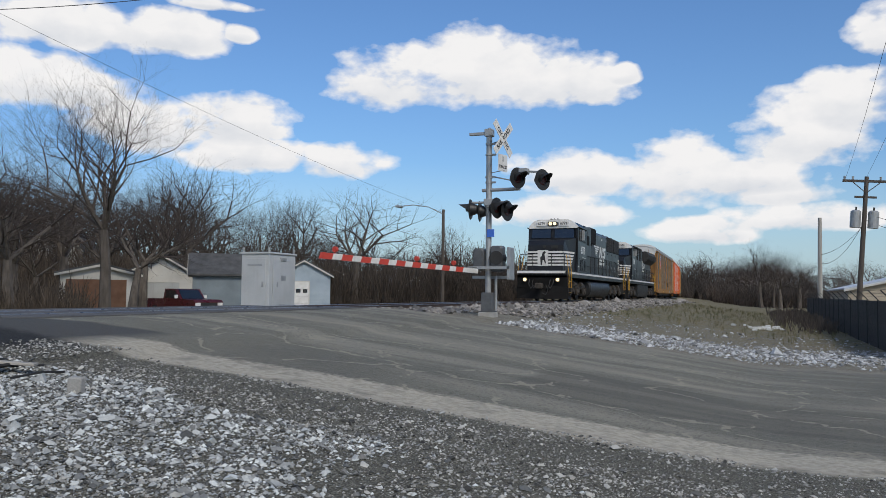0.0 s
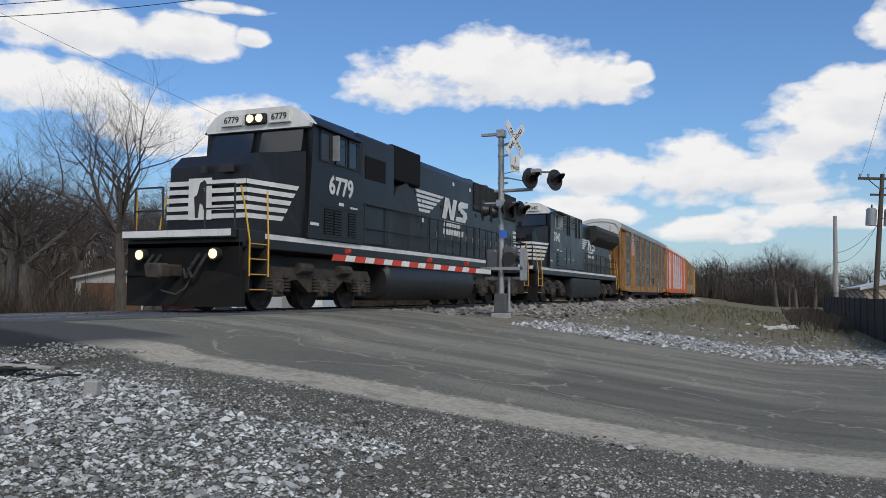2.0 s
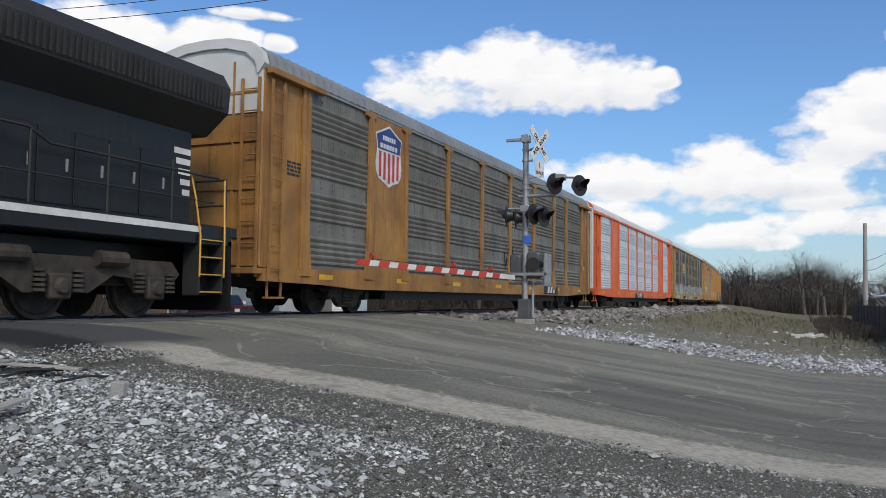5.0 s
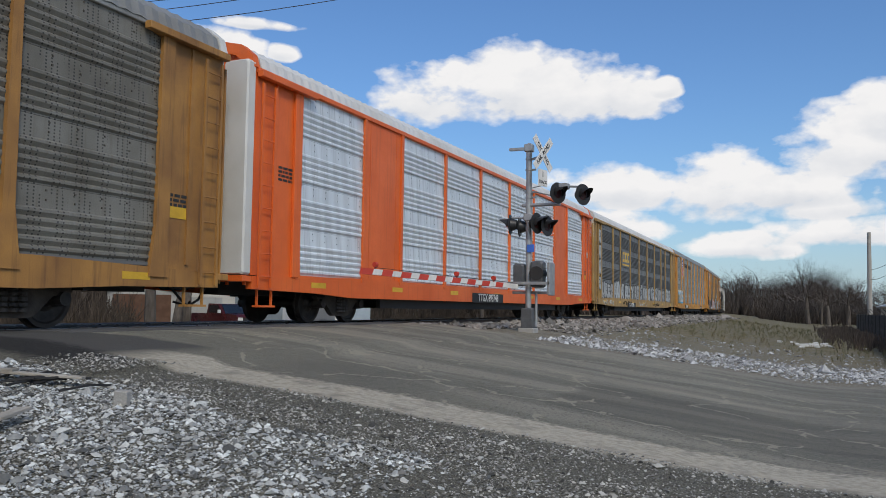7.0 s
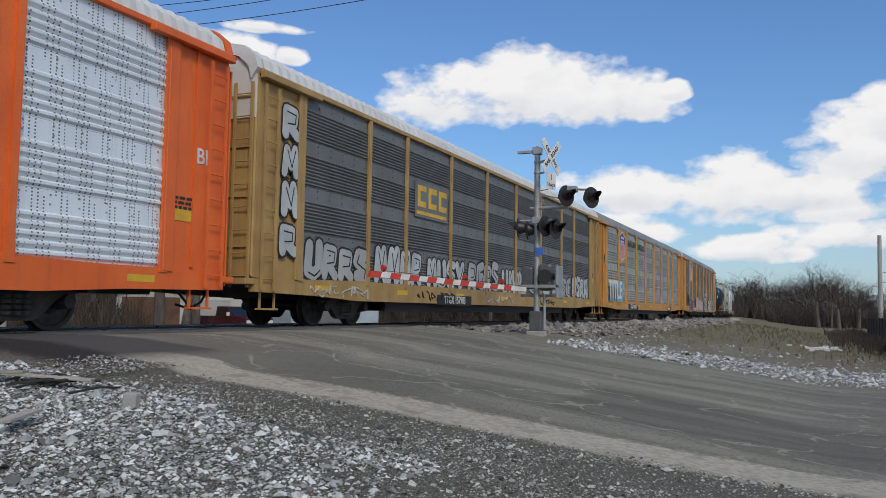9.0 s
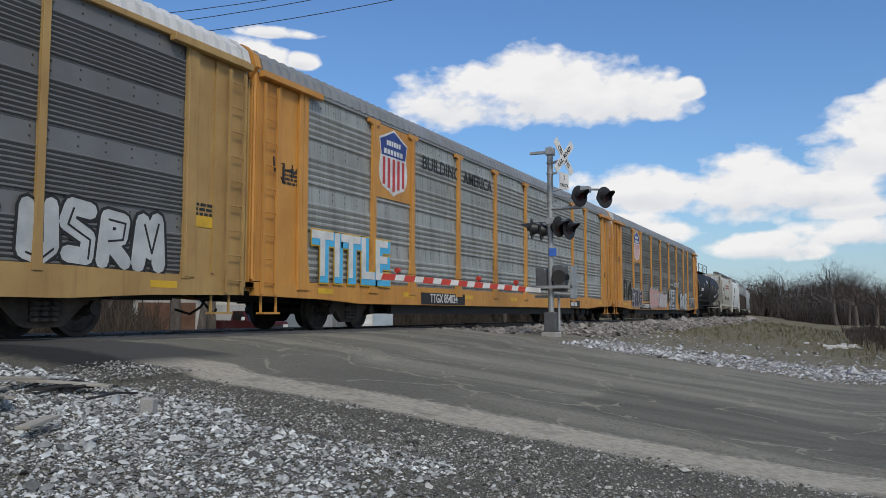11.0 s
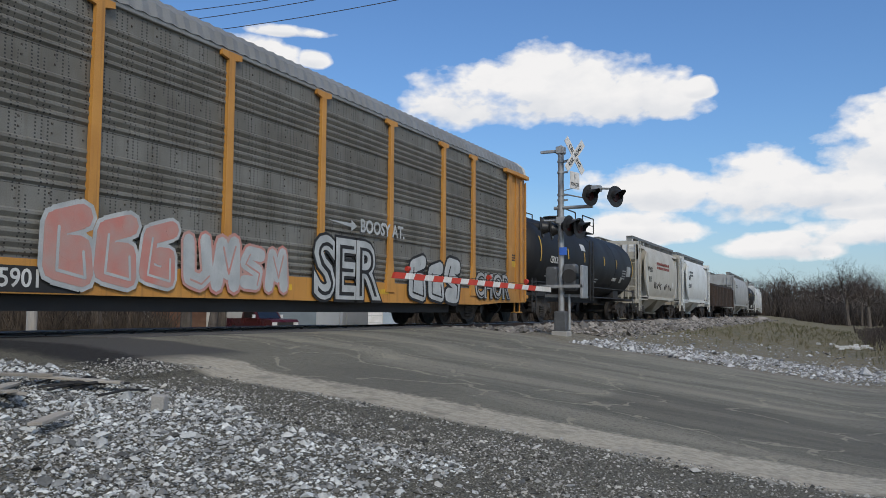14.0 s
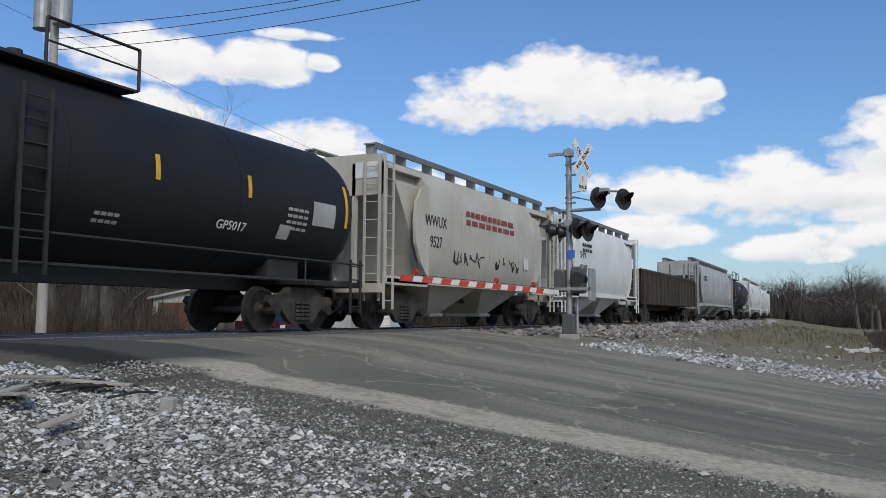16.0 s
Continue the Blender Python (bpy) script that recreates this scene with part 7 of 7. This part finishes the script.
def utility_pole(label, x, y, h, lean, material, arms=True, cans=0):
    z = ground_z(x, y)
    p = thing("utility_pole", label, "utility pole", Matrix.Translation((x, y, z)) @ Matrix.Rotation(radians(lean), 4, "Y"))
    part("pole", G().cyl((0, 0, -0.4), (0, 0, h), 0.17, 0.12, n=12), M[material], p)
    if arms:
        part("crossarm", G().box(-1.3, 1.3, -0.07, 0.07, h - 0.35, h - 0.2, 0.01).tube([(-0.8, -0.08, h - 0.3), (0, -0.12, h - 1.0), (0.8, -0.08, h - 0.3)], 0.03, 5), M[material], p)
        part("lower_crossarm", G().box(-0.6, 0.6, -0.06, 0.06, h - 1.3, h - 1.18), M[material], p)
        for ix in (-1.2, -0.75, 0.75, 1.2):
            part("insulator", G().cyl((ix, 0, h - 0.2), (ix, 0, h), 0.05, 0.07, n=8), M["galv"], p)
    for i in range(cans):
        s = (-1, 1)[i % 2]
        can = part("transformer", G().cyl((s * 0.48, -0.1, h - 3.1), (s * 0.48, -0.1, h - 2.15), 0.3, n=18).cyl((s * 0.48, -0.1, h - 2.15), (s * 0.48, -0.1, h - 2.05), 0.3, 0.2, n=18), M["galv"], p, "grey transformer can")
        part("bushing", G().cyl((s * 0.48, -0.1, h - 2.05), (s * 0.48, -0.1, h - 1.85), 0.05, n=8), M["black"], can)
    return p


def wire(a, b, sag, r=0.014):
    a, b = Vector(a), Vector(b)
    pts = [a.lerp(b, i / 14) - Vector((0, 0, sag * 4 * (i / 14) * (1 - i / 14))) for i in range(15)]
    g = G()
    for i, p in enumerate(pts):
        g.v += [tuple(p + Vector(o) * r) for o in ((1, 0, 0), (0, 0, 1), (-1, 0, 0), (0, 0, -1))]
        if i:
            g.f += [(4 * i - 4 + k, 4 * i - 4 + (k + 1) % 4, 4 * i + (k + 1) % 4, 4 * i + k) for k in range(4)]
    return solid("cable", g, M["black"], "thin black overhead cable sagging between poles", "cable", group="overhead cables")


def build_surroundings():
    gable_house("garage", "blue-grey garage with a white door, beside the lane", -37.6, 63.3, 31, 4.6, 7.0, 3.15, 4.4, "siding_blue", "shingle", (-2.0, 0.4, 2.5, "white"), bay=4)
    gable_house("shed", "low slate-blue shed with a dark roof", -34.0, 43.4, -52, 4.4, 4.8, 2.7, 3.9, "siding_dark", "shingle")
    gable_house("house", "white clapboard garage with a raised door", -38.6, 45.9, 38, 4.2, 6.0, 2.9, 4.1, "siding_white", "shingle", (-1.6, 1.2, 2.2, "hopper_grey"))
    gable_house("shed", "old shed with brown plank doors", -36.2, 37.7, 43, 4.2, 5.0, 2.6, 3.1, "siding_white", "shingle", (-1.8, 1.5, 2.25, "brown_door"))
    gable_house("house", "red brick house with a dark roof", -47.0, 86.0, 25, 7.0, 9.0, 2.6, 4.4, "brick_red", "shingle", windows=((1.5, 0.9, 1.0, 1.2), (-1.5, 0.9, 1.0, 1.2)))
    gable_house("house", "small white gabled house among bare trees", -44.0, 118.0, 20, 5.0, 8.0, 2.4, 4.2, "siding_white", "shingle", windows=((0, 0.9, 1.0, 1.1),))
    gable_house("house", "white gabled house among bare trees", -36.0, 112.0, 10, 4.6, 8.0, 2.6, 4.4, "siding_white", "shingle", windows=((0, 0.9, 1.0, 1.1),))
    gable_house("house", "low house with a long dark roof", -36.0, 84.0, 80, 6.0, 11.0, 2.0, 3.4, "siding_dark", "shingle")
    gable_house("house", "white house high among the bare trees", -72.0, 68.0, 30, 6.0, 8.0, 4.6, 8.2, "siding_white", "shingle", windows=((0, 5.0, 1.2, 1.3),))
    gable_house("warehouse", "beige metal building with a pale roof behind the fence", 15.0, 66.0, 0, 18.0, 16.0, 2.3, 4.4, "beige", "metal_roof")
    pickup(-31.6, 39.6, 70)
    # black slatted fence with barbed-wire arms
    for k in range(17):
        y0 = 24.0 + k * 2.8
        x = 3.55
        z = ground_z(x, y0 + 1.4)
        f = thing("fence_panel", "black slatted chain-link fence with barbed arms", "fence", pose(x, y0, z), "fence along the yard")
        part("post", G().cyl((0, 0, -0.3), (0, 0, 1.55), 0.035, n=8), M["fence_black"], f)
        part("barb_arm", G().cyl((0, 0, 1.55), (-0.28, 0, 1.85), 0.02, n=6), M["fence_black"], f)
        part("top_rail", G().cyl((0, 0, 1.5), (0, 2.8, 1.5), 0.022, n=6), M["fence_black"], f)
        slat = G().box(-0.012, 0.012, -0.04, 0.04, 0.0, 1.48).mesh("slat", M["fence_black"])
        for j in range(30):
            part("slat", slat, None, f, m=pose(0, 0.05 + j * 0.093, 0.0))
        for q in range(3):
            part("barbed_wire", G().cyl((-0.09 * (q + 1), 0, 1.55 + 0.1 * (q + 1)), (-0.09 * (q + 1), 2.8, 1.55 + 0.1 * (q + 1)), 0.006, n=4), M["fence_black"], f)
    utility_pole("leaning wooden utility pole with two transformers", 5.45, 54.7, 8.9, 4.0, "pole_wood", True, 2)
    utility_pole("pale wooden service pole by the fence", 3.75, 60.0, 6.9, 0.5, "pole_pale", False)
    wire((6.0, 54.7, 5.2), (3.8, 60.0, 2.6), 0.8)
    wire((6.0, 54.7, 4.9), (3.8, 60.0, 3.2), 0.4)
    wire((6.0, 54.7, 5.4), (16.0, 48.0, 3.0), 0.6)
    wire((6.0, 54.7, 5.0), (16.0, 52.0, 2.2), 0.6)
    wire((6.0, 54.7, 7.5), (3.0, -10.0, 10.5), 0.8, 0.007)
    wire((4.9, 54.7, 7.5), (1.8, -10.0, 10.5), 0.8, 0.007)
    # street lamp and the pole beyond the crossing
    s = thing("street_lamp", "wooden pole with a curved street lamp arm", "street lamp", pose(-25.0, 64.7, ground_z(-25, 64.7)))
    part("pole", G().cyl((0, 0, -0.3), (0, 0, 8.6), 0.16, 0.12, n=10), M["pole_wood"], s)
    part("arm", G().tube([(0, 0, 8.2), (-0.8, -1.4, 8.7), (-1.6, -2.8, 8.75), (-2.2, -3.8, 8.55)], 0.04, 6), M["galv"], s)
    part("lamp_head", G().box(-2.5, -2.1, -4.4, -3.7, 8.42, 8.58, 0.03), M["galv"], s)
    utility_pole("wooden pole with transformers beyond the rails", -23.5, 17.9, 14.0, 0, "pole_pale", False, 2)
    for dz, dx in ((0.0, 0.0), (0.35, 0.5), (-0.4, 0.2)):
        wire((-23.5 + dx, 17.9, 9.4 + dz), (-7.0, 19.9 + dx, 9.9 + dz), 0.35, 0.012)
    wire((-24.5, 15.0, 10.5), (-25.0, 64.7, 7.2), 0.5, 0.007)
    # small things on the ground
    b = solid("stone_block", G().box(-0.06, 0.06, -0.045, 0.045, 0, 0.15, 0.01), M["concrete"], "small upright concrete block on the gravel", "block", pose(-5.37, 5.37, ground_z(-5.37, 5.37) - 0.02, 4, 3, 20))
    rng = random.Random(9)
    M["plank"] = mat("weathered_plank", (0.42, 0.39, 0.34), (0.3, 0.275, 0.235), 2.0, 0.9, stretch=(8, 1, 8), bump=0.4, per_object=0.2)
    for i, (x, y, l, a) in enumerate(((-6.55, 4.75, 0.7, 40), (-6.25, 4.6, 0.8, 62), (-6.5, 5.45, 0.85, -62), (-5.2, 4.15, 0.45, 25), (-6.75, 5.1, 0.6, -70), (-6.1, 4.35, 0.5, 80))):
        solid("plank", G().box(-0.055, 0.055, -l / 2, l / 2, 0, 0.025, 0.004), M["plank"], "grey weathered board lying on the gravel", "plank",
              pose(x, y, ground_z(x, y) + 0.05 + 0.012 * i, rng.uniform(-4, 4), rng.uniform(-4, 4), a), group="loose boards")
    stick = G()
    for i in range(9):
        a = rng.uniform(0.8, 2.0)
        x, y = -6.3 + rng.uniform(-0.4, 0.4), 5.2 + rng.uniform(-0.2, 0.2)
        z = ground_z(x, y) + 0.04
        stick.tube([(x, y, z), (x + 0.3 * math.cos(a), y + 0.3 * math.sin(a), z + 0.03), (x + 0.6 * math.cos(a + 0.2), y + 0.6 * math.sin(a + 0.2), z)], 0.012, 5)
    solid("sticks", stick, M["black"], "dark broken sticks lying on the gravel", "sticks", kind="stuff")
    lit = G()
    for i in range(26):
        x, y = 0.2 + rng.gauss(0, 0.6), 41.0 + rng.gauss(0, 1.2)
        z = ground_z(x, y)
        lit.box(x - 0.12, x + 0.12, y - 0.1, y + 0.1, z, z + rng.uniform(0.04, 0.16), 0.02)
    solid("litter", lit, M["decal_white"], "scraps of white and blue litter on the verge", "litter", kind="stuff")


build_surroundings()



# ---- what moves ----
def motions():
    """The train runs along the line, slowing a little."""
    for car, centre, bogie in TRAIN:
        walk(car, [(i * 0.5, car_pose(centre, bogie, i * 0.5)) for i in range(33)])


motions()
